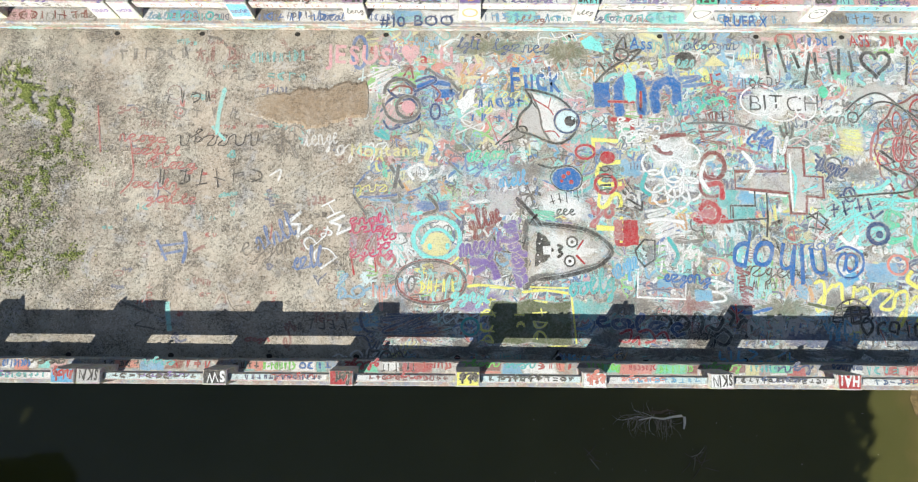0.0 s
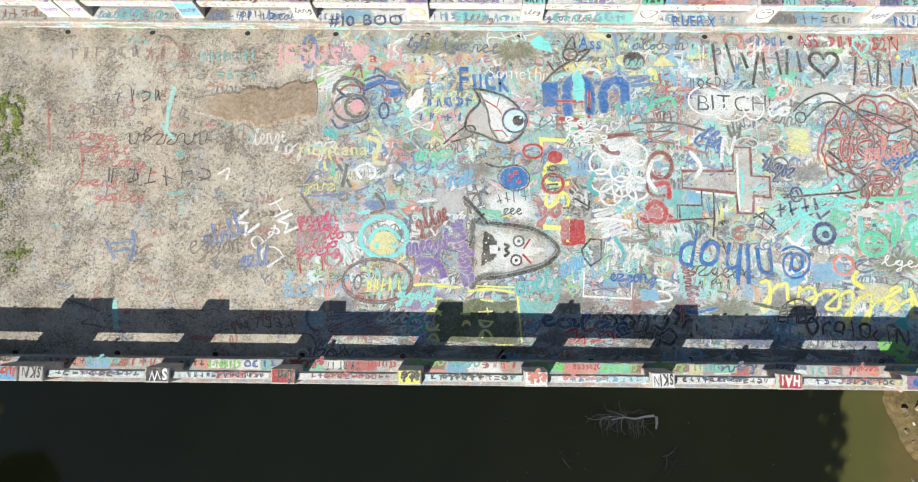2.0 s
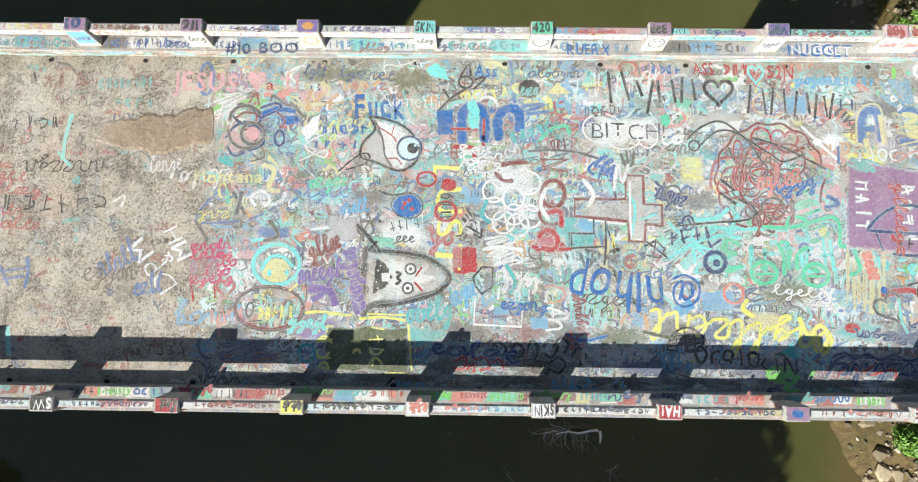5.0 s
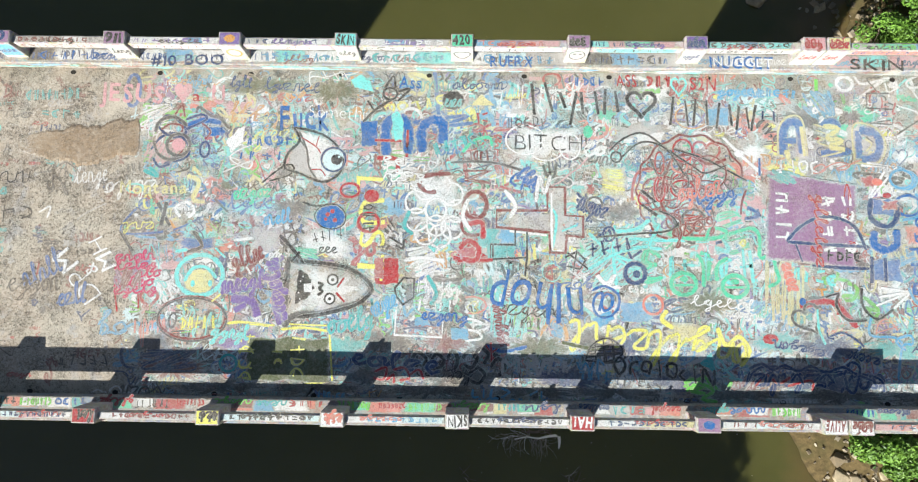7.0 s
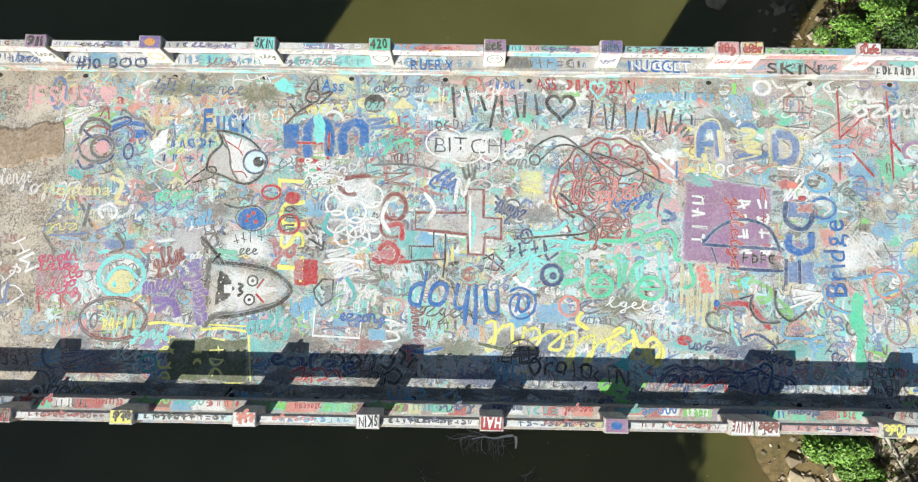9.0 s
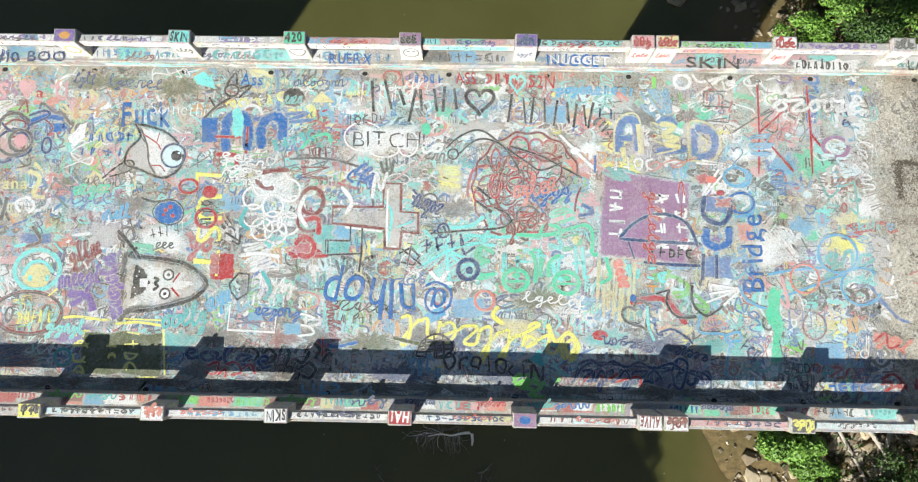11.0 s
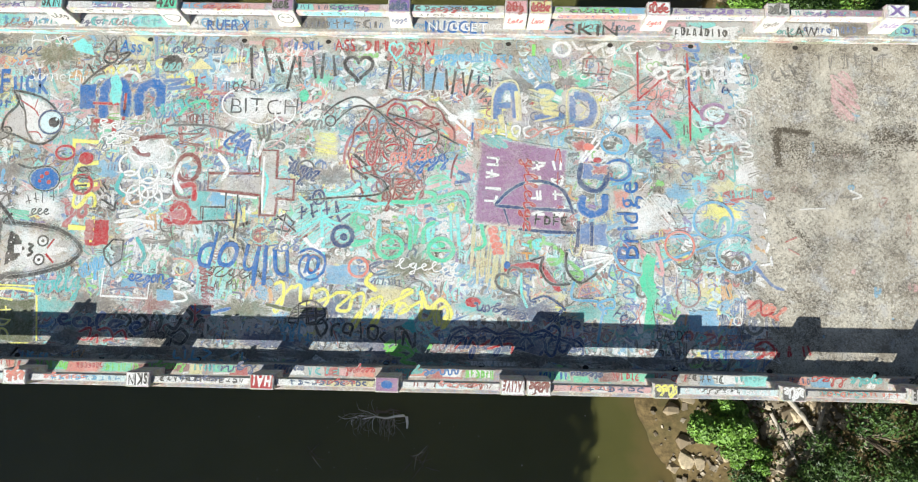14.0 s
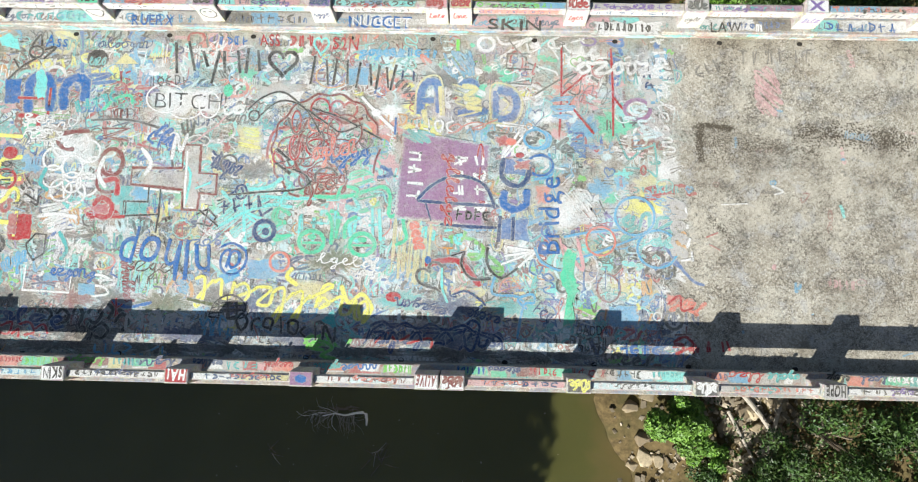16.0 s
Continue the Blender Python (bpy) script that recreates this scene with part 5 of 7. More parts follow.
lines("navy", 0.061, [(11.85, 2.31), (12.15, 2.63), (12.58, 2.84), (13.02, 2.8), (13.33, 2.59), (13.5, 2.15)], [(11.87, 2.3), (12.59, 2.26), (13.45, 2.22), (14.19, 2.17)], [(12.35, 1.81), (12.96, 1.77), (13.58, 1.76)], [(12.04, 2.25), (12.16, 1.88)])
bars(5, "black", 12.5, 1.89, 0.95, 0.27, -0.6, 0.049)
bars(4, "aqua", 11.92, 1.51, 1.0, 0.27, -9.7, 0.073)
scrawl(4, "coral", 11.73, 1.81, 0.69, 0.29, -76.6, 0.073)
lines("orange", 0.061, [(12.42, 1.31), (12.63, 1.31)], [(12.52, 1.31), (12.54, 1.18)], straight=True)
lines("red", 0.11, [(12.06, 0.95), (12.73, 1.05), (13.22, 0.53)], [(12.85, 1.15), (12.85, 0.79)])
disc("blue", 12.12, 1.05, 0.073, 0.085)
heart("grey", 12.22, 0.68, 0.58, 0.63, 0.049, 30)
lines("black", 0.049, [(12.88, 1.24), (12.82, 0.97), (13.03, 0.69), (13.43, 0.68)], [(12.6, 1.15), (12.88, 1.24)], [(13.36, 1.35), (13.36, 0.98), (13.64, 0.71), (14.0, 0.93)])
# big blue and yellow letters
WORN[0] = True
lines("blue", 0.16, [(11.86, 4.18), (11.88, 4.66), (12.00, 4.88), (12.23, 4.83), (12.28, 4.21)], [(11.90, 4.49), (12.26, 4.49)], [(13.49, 4.72), (13.48, 4.12)], [(13.51, 4.75), (13.84, 4.67), (13.93, 4.43), (13.83, 4.16), (13.53, 4.10)], [(12.67, 4.86), (12.92, 4.93), (13.08, 4.77)], [(12.67, 4.22), (13.17, 4.25), (13.28, 4.33)])
lines("pale", 0.035, [(11.76, 4.14), (11.78, 4.72), (11.98, 5.01), (12.30, 4.96), (12.38, 4.15)], [(12.54, 4.86), (13.05, 4.67), (12.61, 4.47), (13.13, 4.29), (12.67, 4.15)], [(12.58, 4.73), (13.11, 4.55)], [(12.61, 4.60), (13.16, 4.42)], [(13.38, 4.07), (13.39, 4.85), (13.86, 4.80), (14.06, 4.43), (13.88, 4.03), (13.38, 4.02)], [(13.63, 4.55), (13.76, 4.43), (13.63, 4.28)])
WORN[0] = False
lines("pale", 0.098, [(12.75, 4.82), (13.06, 4.76), (12.82, 4.56), (13.13, 4.5), (12.88, 4.37), (13.19, 4.31)], [(12.32, 4.16), (12.28, 4.81)], [(11.94, 4.29), (12.01, 4.03), (12.26, 3.97)])
bars(4, "white", 11.7, 3.77, 1.0, 0.32, -0.6, 0.037)
patch("sky", (12.37, 5.01), (13.0, 5.02), (13.0, 5.55), (12.36, 5.54), rough=0.3)
lines("green", 0.098, [(12.65, 5.87), (12.63, 5.37)])
bars(3, "white", 12.4, 5.34, 0.6, 0.20, -60.9, 0.049)
bars(6, "sky", 11.16, 5.48, 1.14, 0.20, -3.0, 0.049)
lines("grey", 0.03, [(14.2, 5.56), (13.72, 5.56), (13.69, 5.23), (14.26, 5.21)], [(14.2, 4.97), (13.72, 4.9), (14.23, 4.87), (14.26, 5.04)], straight=True)
# tall red strokes
lines("red", 0.042, [(14.88, 5.72), (14.88, 4.72), (14.84, 3.74)], [(14.88, 4.66), (15.26, 4.99), (15.62, 5.39)], [(14.88, 4.66), (15.25, 4.21), (15.58, 3.81)], [(15.94, 5.71), (15.98, 4.74), (15.98, 3.76)], [(15.98, 4.64), (16.21, 4.35), (16.49, 4.1)])
WORN[0] = True
scrawl(6, "white", 15.2, 5.15, 2.0, 0.45, 0.0, 0.06)
scrawl(7, "white", 16.9, 5.0, 1.5, 0.4, -85.0, 0.035)
scrawl(5, "ice", 16.4, 4.4, 0.8, 0.6, -70.0, 0.05)
WORN[0] = False
scrawl(5, "ash", 16.58, 5.01, 1.34, 0.37, -72.6, 0.061)
ring("mauve", 0.073, 16.5, 4.36, 0.27, 0.22)
bars(4, "navy", 16.58, 5.4, 0.92, 0.20, -83.1, 0.037)
patch("sky", (14.69, 4.14), (15.13, 4.14), (15.13, 4.66), (14.7, 4.65), rough=0.4)
patch("blue", (15.12, 3.42), (15.37, 3.42), (15.37, 3.83), (15.12, 3.82), rough=0.3)
lines("sky", 0.073, [(14.26, 3.94), (14.63, 3.75), (14.56, 3.5), (14.19, 3.49)], [(14.62, 3.37), (14.68, 2.93), (14.31, 2.8)])
ring("sky", 0.05, 14.34, 3.68, 0.24, 0.20)
ring("blue", 0.05, 14.44, 3.11, 0.27, 0.22)
lines("white", 0.049, [(13.63, 4.03), (14.26, 3.94), (13.67, 3.26), (14.19, 3.22)], straight=True)
# tall navy letters and the word along the bridge
patch("blue", (13.67, 3.26), (14.19, 3.22), (14.18, 2.87), (13.67, 2.93), rough=0.09)
patch("blue", (13.56, 1.96), (14.19, 1.97), (14.21, 1.48), (13.58, 1.51), rough=0.09)
lines("blue", 0.15, [(13.71, 2.56), (13.68, 2.27), (13.93, 2.16), (14.15, 2.29), (14.15, 2.59)])
lines("navy", 0.1, [(13.67, 3.26), (13.64, 2.83), (13.96, 2.65), (14.18, 2.84), (14.21, 3.22)], [(13.61, 2.01), (13.58, 1.46)], [(13.89, 1.99), (13.88, 1.49)])
patch("red", (13.48, 3.69), (13.75, 3.78), (13.82, 3.53), (13.55, 3.46), rough=0.2)
patch("red", (13.90, 3.21), (14.24, 3.22), (14.24, 3.03), (13.90, 2.99), rough=0.2)
patch("coral", (14.33, 2.65), (14.67, 2.72), (14.69, 2.32), (14.37, 2.27), rough=0.2)
lines("white", 0.06, [(13.50, 3.97), (14.05, 3.93), (13.62, 3.26)], straight=True)
patch("white", (14.69, 2.35), (15.31, 2.48), (15.47, 1.87), (14.80, 1.67), rough=0.2)
disc("red", 14.01, 3.32, 0.098, 0.061)
disc("coral", 13.82, 3.61, 0.122, 0.085)
word("Bridge", "blue", 14.85, 1.22, 1.71, 0.46, 90.3, 0.005)
lines("white", 0.061, [(13.7, 1.17), (14.37, 1.28)])
lines("white", 0.061, [(13.76, 1.36), (14.37, 1.28)])
lines("white", 0.061, [(13.64, 0.99), (14.37, 1.28)])
lines("white", 0.061, [(14.0, 0.93), (14.37, 1.28)])
patch("white", (14.92, 1.87), (15.53, 1.88), (15.54, 2.57), (14.93, 2.55), rough=0.3)
ring("sky", 0.049, 16.42, 2.06, 0.41, 0.40)
ring("sky", 0.049, 16.88, 1.38, 0.41, 0.39)
lines("sky", 0.049, [(16.14, 1.77), (15.41, 1.69), (14.94, 1.59)], [(16.56, 1.65), (15.76, 1.33), (15.1, 1.08), (14.91, 0.89), (14.49, 1.06), (14.33, 1.37)])
lines("pink", 0.061, [(14.86, 1.56), (15.03, 0.83)], [(14.92, 1.44), (15.34, 0.9), (15.22, 1.57)])
ring("coral", 0.037, 15.71, 1.52, 0.30, 0.30)
bars(2, "white", 15.83, 1.4, 0.25, 0.17, 45.0, 0.037)
patch("mint", (14.94, 1.32), (15.22, 1.35), (15.15, 0.83), (15.29, 0.47), (15.12, 0.23), (15.2, -0.25), (14.93, -0.25), (15.0, 0.35), (14.89, 0.71), rough=0.075)
lines("sky", 0.049, [(13.52, 0.74), (13.48, 0.38), (14.0, 0.33), (14.18, 0.09), (14.0, 0.27), (14.3, 0.39), (14.33, 0.21), (14.12, 0.15), (14.0, -0.51)])
bars(3, "navy", 14.3, 0.03, 0.46, 0.27, -38.9, 0.037)
scrawl(5, "navy", 13.64, -0.1, 0.62, 0.27, 164.2, 0.037)
scrawl(6, "navy", 12.55, 0.06, 1.17, 0.24, 169.7, 0.037)
disc("red", 11.42, 0.27, 0.171, 0.11)
lines("navy", 0.037, [(12.61, 0.32), (12.91, 0.42), (13.22, 0.25), (13.34, 0.13)], [(12.59, 0.42), (12.61, 0.32), (12.73, 0.3)])
lines("aqua", 0.049, [(12.42, 0.9), (12.43, 0.48), (12.55, 0.18)])
scrawl(5, "ash", 17.19, 2.41, 1.29, 0.49, -89.1, 0.073)
patch("orange", (17.27, 1.24), (17.43, 1.24), (17.45, 1.73), (17.29, 1.73), rough=0.3)
bars(4, "white", 17.3, 2.29, 1.29, 0.27, -87.8, 0.061)
scrawl(4, "coral", 17.19, 0.27, 0.52, 0.37, -26.1, 0.061)
patch("sky", (15.86, -0.23), (16.46, -0.22), (16.47, 0.2), (15.87, 0.18), rough=0.1)
lines("ash", 0.061, [(16.72, 0.74), (16.95, 0.51)])
patch("orange", (16.53, 0.44), (16.73, 0.44), (16.74, 0.74), (16.54, 0.74), rough=0.4)
patch("coral", (17.06, 0.21), (17.28, 0.21), (17.29, 0.45), (17.07, 0.45), rough=0.2)
# the bare east end
WORN[0] = True
lines("aqua", 0.061, [(20.68, 2.38), (20.72, 2.26), (20.75, 2.1)])
bars(3, "grey", 17.85, 5.05, 0.62, 0.29, 29.9, 0.049)
bars(6, "grey", 18.71, 5.37, 1.62, 0.37, 2.8, 0.037)
patch("pink", (19.03, 4.27), (19.46, 4.28), (19.51, 5.31), (19.08, 5.31), rough=0.3)
lines("white", 0.037, [(18.22, 2.34), (18.77, 2.37)], [(19.27, 2.76), (19.51, 2.64), (19.32, 2.57)])
lines("red", 0.037, [(17.89, 1.64), (18.14, 1.75)], [(17.95, 1.5), (18.18, 1.38)])
WORN[0] = False
# writing in the railing's shade
word("DADDY", "black", 15.21, -0.42, 0.68, 0.20, 0.8, 0.0)
bars(4, "black", 15.25, -0.8, 0.52, 0.18, 1.1, 0.03)
bars(4, "blue", 16.11, -0.83, 0.89, 0.29, 1.3, 0.061)
bars(4, "red", 17.18, -0.78, 1.3, 0.27, 4.4, 0.061)
lines("red", 0.049, [(17.18, -0.53), (17.42, -0.41), (17.59, -0.58), (17.35, -0.7)], [(17.07, 0.24), (17.32, 0.42), (17.37, 0.13), (17.61, 0.19)])
scrawl(9, "navy", 13.72, -0.43, 2.84, 0.44, -179.8, 0.061)
lines("navy", 0.049, [(10.83, -0.74), (11.18, -0.31), (12.03, -0.35), (12.99, -0.39), (13.6, -0.5), (13.66, -0.79), (13.24, -0.86)])
scrawl(4, "green", 9.62, -0.74, 0.59, 0.24, -12.6, 0.049)
scrawl(4, "green", 9.8, -0.74, 0.59, 0.24, -12.6, 0.049)
scrawl(4, "green", 9.98, -0.73, 0.59, 0.24, -12.6, 0.049)
bars(6, "black", 9.13, -0.66, 1.04, 0.29, 174.5, 0.037)
bars(7, "ash", 6.82, -0.71, 1.23, 0.27, 178.6, 0.043)
bars(4, "sky", 8.08, -0.44, 0.68, 0.22, 176.6, 0.061)
bars(9, "sky", 6.78, -1.01, 1.47, 0.17, 179.2, 0.037)
lines("black", 0.037, [(7.68, 0.03), (8.29, 0.11), (8.37, -0.2), (7.76, -0.27)], [(7.8, 0.09), (7.82, -0.27)], [(7.98, 0.1), (8.03, -0.26)], [(8.17, 0.1), (8.19, -0.22)], [(7.69, -0.09), (8.34, -0.05)])
scrawl(6, "black", 5.26, -0.51, 1.2, 0.32, 172.3, 0.037)
lines("red", 0.049, [(5.53, 0.06), (5.71, -0.24)], [(5.77, 0.0), (5.47, -0.21)], [(5.63, 0.12), (5.65, -0.28)])
bars(4, "ash", 6.02, -0.35, 1.34, 0.34, -6.9, 0.061)
ring("teal", 0.049, 0.18, -0.38, 0.17, 0.17)
scrawl(5, "navy", 2.74, -0.34, 1.96, 0.37, -6.1, 0.073)
bars(5, "black", 3.96, -0.32, 1.37, 0.32, -14.3, 0.061)
bars(6, "sky", 2.64, -0.94, 0.61, 0.20, 175.3, 0.037)
# the south kerb's shadow, deepened with long black ovals on the gutter
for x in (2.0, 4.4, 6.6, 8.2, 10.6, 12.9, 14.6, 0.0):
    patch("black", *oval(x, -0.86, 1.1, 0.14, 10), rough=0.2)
lines("black", 0.07, [(3.98, -0.30), (4.10, -0.10), (4.29, -0.22), (4.22, -0.41)], [(4.38, -0.31), (4.50, -0.13), (4.66, -0.25), (4.57, -0.41), (4.42, -0.34)], [(4.74, -0.21), (4.83, -0.07), (4.95, -0.21), (4.88, -0.45)], [(5.05, -0.21), (5.19, -0.06), (5.35, -0.18), (5.24, -0.40), (5.07, -0.33)], [(5.17, -0.54), (5.35, -0.40), (5.51, -0.54), (5.39, -0.71), (5.22, -0.66)], [(5.27, -0.20), (5.41, 0.00), (5.58, -0.12), (5.49, -0.32)], [(5.63, -0.39), (5.78, -0.20), (5.92, -0.35), (5.80, -0.56)])
lines("black", 0.035, [(7.59, -0.22), (7.72, 0.09), (8.02, 0.24), (8.30, 0.10), (8.34, -0.09), (8.01, -0.24), (7.59, -0.22)], [(7.65, -0.03), (8.32, 0.03)], [(7.62, -0.15), (8.34, -0.07)], [(7.79, 0.14), (7.81, -0.23)], [(7.96, 0.22), (7.98, -0.24)], [(8.14, 0.20), (8.17, -0.19)])
lines("green", 0.07, [(9.61, -0.65), (9.81, -0.57), (9.99, -0.71), (9.75, -0.80), (10.04, -0.85)], [(9.65, -0.81), (9.93, -0.65), (10.20, -0.80), (9.98, -0.96), (10.28, -1.01)], [(9.87, -0.59), (10.05, -0.53), (10.13, -0.65)])
lines("black", 0.05, [(8.17, -0.28), (8.29, -0.14), (8.41, -0.30), (8.29, -0.49), (8.17, -0.28)], [(8.51, -0.49), (8.53, -0.28), (8.68, -0.23)], [(8.89, -0.43), (8.75, -0.39), (8.80, -0.23), (8.94, -0.27), (8.89, -0.49)], [(9.10, -0.19), (9.13, -0.54)], [(9.28, -0.48), (9.28, -0.27), (9.46, -0.30), (9.42, -0.54), (9.25, -0.48)], [(9.64, -0.38), (9.52, -0.48), (9.63, -0.59)], [(9.82, -0.35), (9.85, -0.66)], [(9.99, -0.65), (10.03, -0.35), (10.21, -0.68), (10.24, -0.37)])
lines("red", 0.05, [(3.23, -0.51), (3.47, -0.42), (3.42, -0.66), (3.21, -0.63)], [(3.62, -0.47), (3.84, -0.42), (3.96, -0.62), (3.75, -0.68)], [(3.48, -0.68), (3.62, -0.56), (3.63, -0.74)], [(3.96, -0.56), (4.15, -0.46), (4.25, -0.65)], [(11.19, -0.55), (11.07, -0.69)], [(11.32, -0.45), (11.55, -0.62), (11.79, -0.50)], [(11.73, -0.68), (12.21, -0.56), (12.23, -0.77)])
lines("navy", 0.055, [(10.96, -0.34), (11.21, -0.24), (11.44, -0.35), (11.69, -0.26), (11.95, -0.37), (12.22, -0.27), (12.52, -0.39), (12.88, -0.28), (13.14, -0.42), (13.47, -0.54)], [(10.89, -0.63), (10.96, -0.40)], [(11.31, -0.69), (11.44, -0.45), (11.57, -0.68)], [(11.79, -0.62), (11.94, -0.44), (12.05, -0.65)], [(12.39, -0.55), (12.54, -0.43), (12.69, -0.61)], [(12.87, -0.49), (13.03, -0.19), (13.22, -0.30), (13.09, -0.78), (12.93, -0.72)])
lines("sky", 0.045, [(7.41, -0.25), (7.49, -0.41), (7.59, -0.27), (7.69, -0.41), (7.76, -0.24)], [(7.83, -0.44), (7.86, -0.20), (7.98, -0.32)], [(5.27, -0.83), (5.27, -0.99), (5.39, -0.99)], [(5.49, -0.82), (5.49, -1.01)], [(5.66, -0.82), (5.64, -1.01), (5.76, -1.00)], [(5.85, -0.81), (6.02, -0.88), (5.85, -1.00)], [(6.44, -0.94), (6.60, -0.85)], [(6.68, -0.85), (6.68, -1.01)])
lines("ash", 0.05, [(5.87, -0.53), (5.90, -0.23), (6.04, -0.35), (6.19, -0.19), (6.21, -0.50)], [(6.38, -0.52), (6.41, -0.21)], [(6.53, -0.19), (6.62, -0.52), (6.75, -0.21)], [(6.93, -0.18), (6.82, -0.52)], [(6.87, -0.37), (7.01, -0.40)])
patch("navy", (-1.65, -0.53), (-0.55, -0.51), (-0.57, -0.15), (-1.67, -0.17), rough=0.3)
patch("brick", (-1.17, -0.4), (-0.8, -0.39), (-0.82, -0.09), (-1.19, -0.1), rough=0.3)
bars(5, "grey", -3.37, -0.49, 1.11, 0.24, 1.0, 0.037)

# ---- paint on posts, beams and kerbs ----
# top colour, front colour, mark colour and lettering of each post, from west to east
NORTH_PAINT = [("ash", "ash", "grey", ""), ("ash", "ash", "grey", ""), ("ash", "ash", "grey", ""), ("mauve", "ash", "purple", ""), ("ash", "ash", "purple", ""), ("mauve", "sky", "navy", "10"),
               ("mauve", "white", "black", "911"), ("purple", "white", "orange", "eye"), ("aqua", "white", "black", "SKIN"), ("mint", "white", "black", "420"), ("mauve", "white", "black", "sketch"),
               ("purple", "ash", "navy", ""), ("pink", "white", "red", ""), ("pale", "ash", "red", ""), ("white", "white", "red", ""), ("ash", "white", "grey", ""), ("white", "white", "purple", "X"),
               ("ash", "ash", "grey", "")]
SOUTH_PAINT = [("ash", "", "grey", ""), ("ash", "", "grey", ""), ("ash", "", "grey", ""), ("sky", "", "red", ""), ("ash", "", "black", "SKIN"), ("black", "", "white", "SW"),
               ("red", "", "black", ""), ("yellow", "", "black", ""), ("white", "", "coral", ""), ("white", "", "black", "SKIN"), ("red", "", "white", "HA!"),
               ("mauve", "", "blue", "disc"), ("white", "", "brick", "ALIVE"), ("white", "", "brick", ""), ("grey", "", "yellow", ""), ("grey", "", "white", ""), ("ash", "", "black", "HOPE"),
               ("ash", "", "grey", "")]


def paint_post(ob, south, i, top, front, ink, body):
    yi, yo = (-1.20, -1.485) if south else (6.17, 6.46)
    z = POST_TOP - 0.18
    flip = 180 if south else 0
    SURFACE[:] = [ob, Matrix.Translation((0, 0, z + 0.001))]
    s = Strokes(i + 40)
    s.fill([(-0.215, min(yi, yo) + 0.015), (0.215, min(yi, yo) + 0.015), (0.215, max(yi, yo) - 0.015), (-0.215, max(yi, yo) - 0.015)], 0.003, 0.025)
    mark("painted_top", top, s, label=PLAIN.get(top, top) + " painted post top")
    s = Strokes(i + 90)
    u, v = (0.19, min(yi, yo) + 0.245) if south else (-0.19, min(yi, yo) + 0.06)
    if body == "eye" or body == "disc":
        s.fill(oval(0, 0.5 * (yi + yo), 0.12, 0.09, 10), 0.0045, 0.12)
    elif body and body != "sketch":
        s.word(body, u, v, 0.38, 0.20, flip + (3 if i % 2 else -4), 0.045, 0.0045)
    else:
        s.scrawl(3, u, v, 0.36, 0.21, flip, 0.036, 0.0045)
        s.bars(3, u, v, 0.36, 0.21, flip, 0.03, 0.0048)
    mark("painted_lettering", ink, s, label=PLAIN.get(ink, ink) + " lettering on the post top")
    if front:
        # the battered inner face
        m = Matrix(((1, 0, 0, 0), (0, 0.085, -0.996, 6.115), (0, 0.996, 0.085, 0.0), (0, 0, 0, 1)))
        SURFACE[:] = [ob, m]
        s = Strokes(i + 140)
        s.fill([(-0.21, 0.10), (0.21, 0.10), (0.21, 0.57), (-0.21, 0.57)], 0.003, 0.03)
        mark("painted_front", "ash" if front == "white" else front, s, label=PLAIN.get(front, front) + " painted front face")
        s = Strokes(i + 190)
        if body == "eye":
            s.ribbon(oval(0, 0.30, 0.15, 0.14, 12), 0.035, 0.0045, True)
        elif body == "420":
            s.ribbon([(-0.14, 0.40), (0.14, 0.40), (0.15, 0.28), (0, 0.14), (-0.15, 0.28)], 0.022, 0.0045, True)
        elif body == "sketch":
            s.ribbon(oval(0, 0.33, 0.16, 0.17, 10), 0.02, 0.0045, True)
            s.fill(oval(-0.06, 0.38, 0.045, 0.025, 6), 0.0046, 0.05)
            s.fill(oval(0.06, 0.38, 0.045, 0.025, 6), 0.0046, 0.05)
        else:
            s.scrawl(4, -0.17, 0.25, 0.34, 0.18, 4, 0.02, 0.0045)
        mark("painted_sketch", {"420": "black", "sketch": "black"}.get(body, ink), s, label="small sketch on the post front")


ORDER = sorted(POST_XS)
for i, (x, ob) in enumerate(zip(ORDER, NORTH_POSTS)):
    paint_post(ob, False, i, *NORTH_PAINT[i])
    tagged(ob, "square concrete railing post, top painted " + PLAIN.get(NORTH_PAINT[i][0], NORTH_PAINT[i][0]), "railing post", "posts of the bridge railing")
for i, (x, ob) in enumerate(zip(ORDER, SOUTH_POSTS)):
    paint_post(ob, True, i, *SOUTH_PAINT[i])
    tagged(ob, "square concrete railing post, top painted " + PLAIN.get(SOUTH_PAINT[i][0], SOUTH_PAINT[i][0]), "railing post", "posts of the bridge railing")

def grounds(seed, a, b, y0, y1, colours):
    """Short worn coats of paint along the top of one beam."""
    u, k = a + 0.03, 0
    while u < b - 0.25:
        w = min(WRITING.uniform(0.3, 0.8), b - 0.03 - u)
        s = Strokes(seed + 7 * k)
        s.fill([(u, y0), (u + w, y0), (u + w + 0.03, y1), (u - 0.03, y1)], 0.003 + 0.0001 * k, 0.03, 0.35)
        mark("painted_ground", WRITING.choice(colours), s, faded=True)
        u, k = u + w * 0.95, k + 1


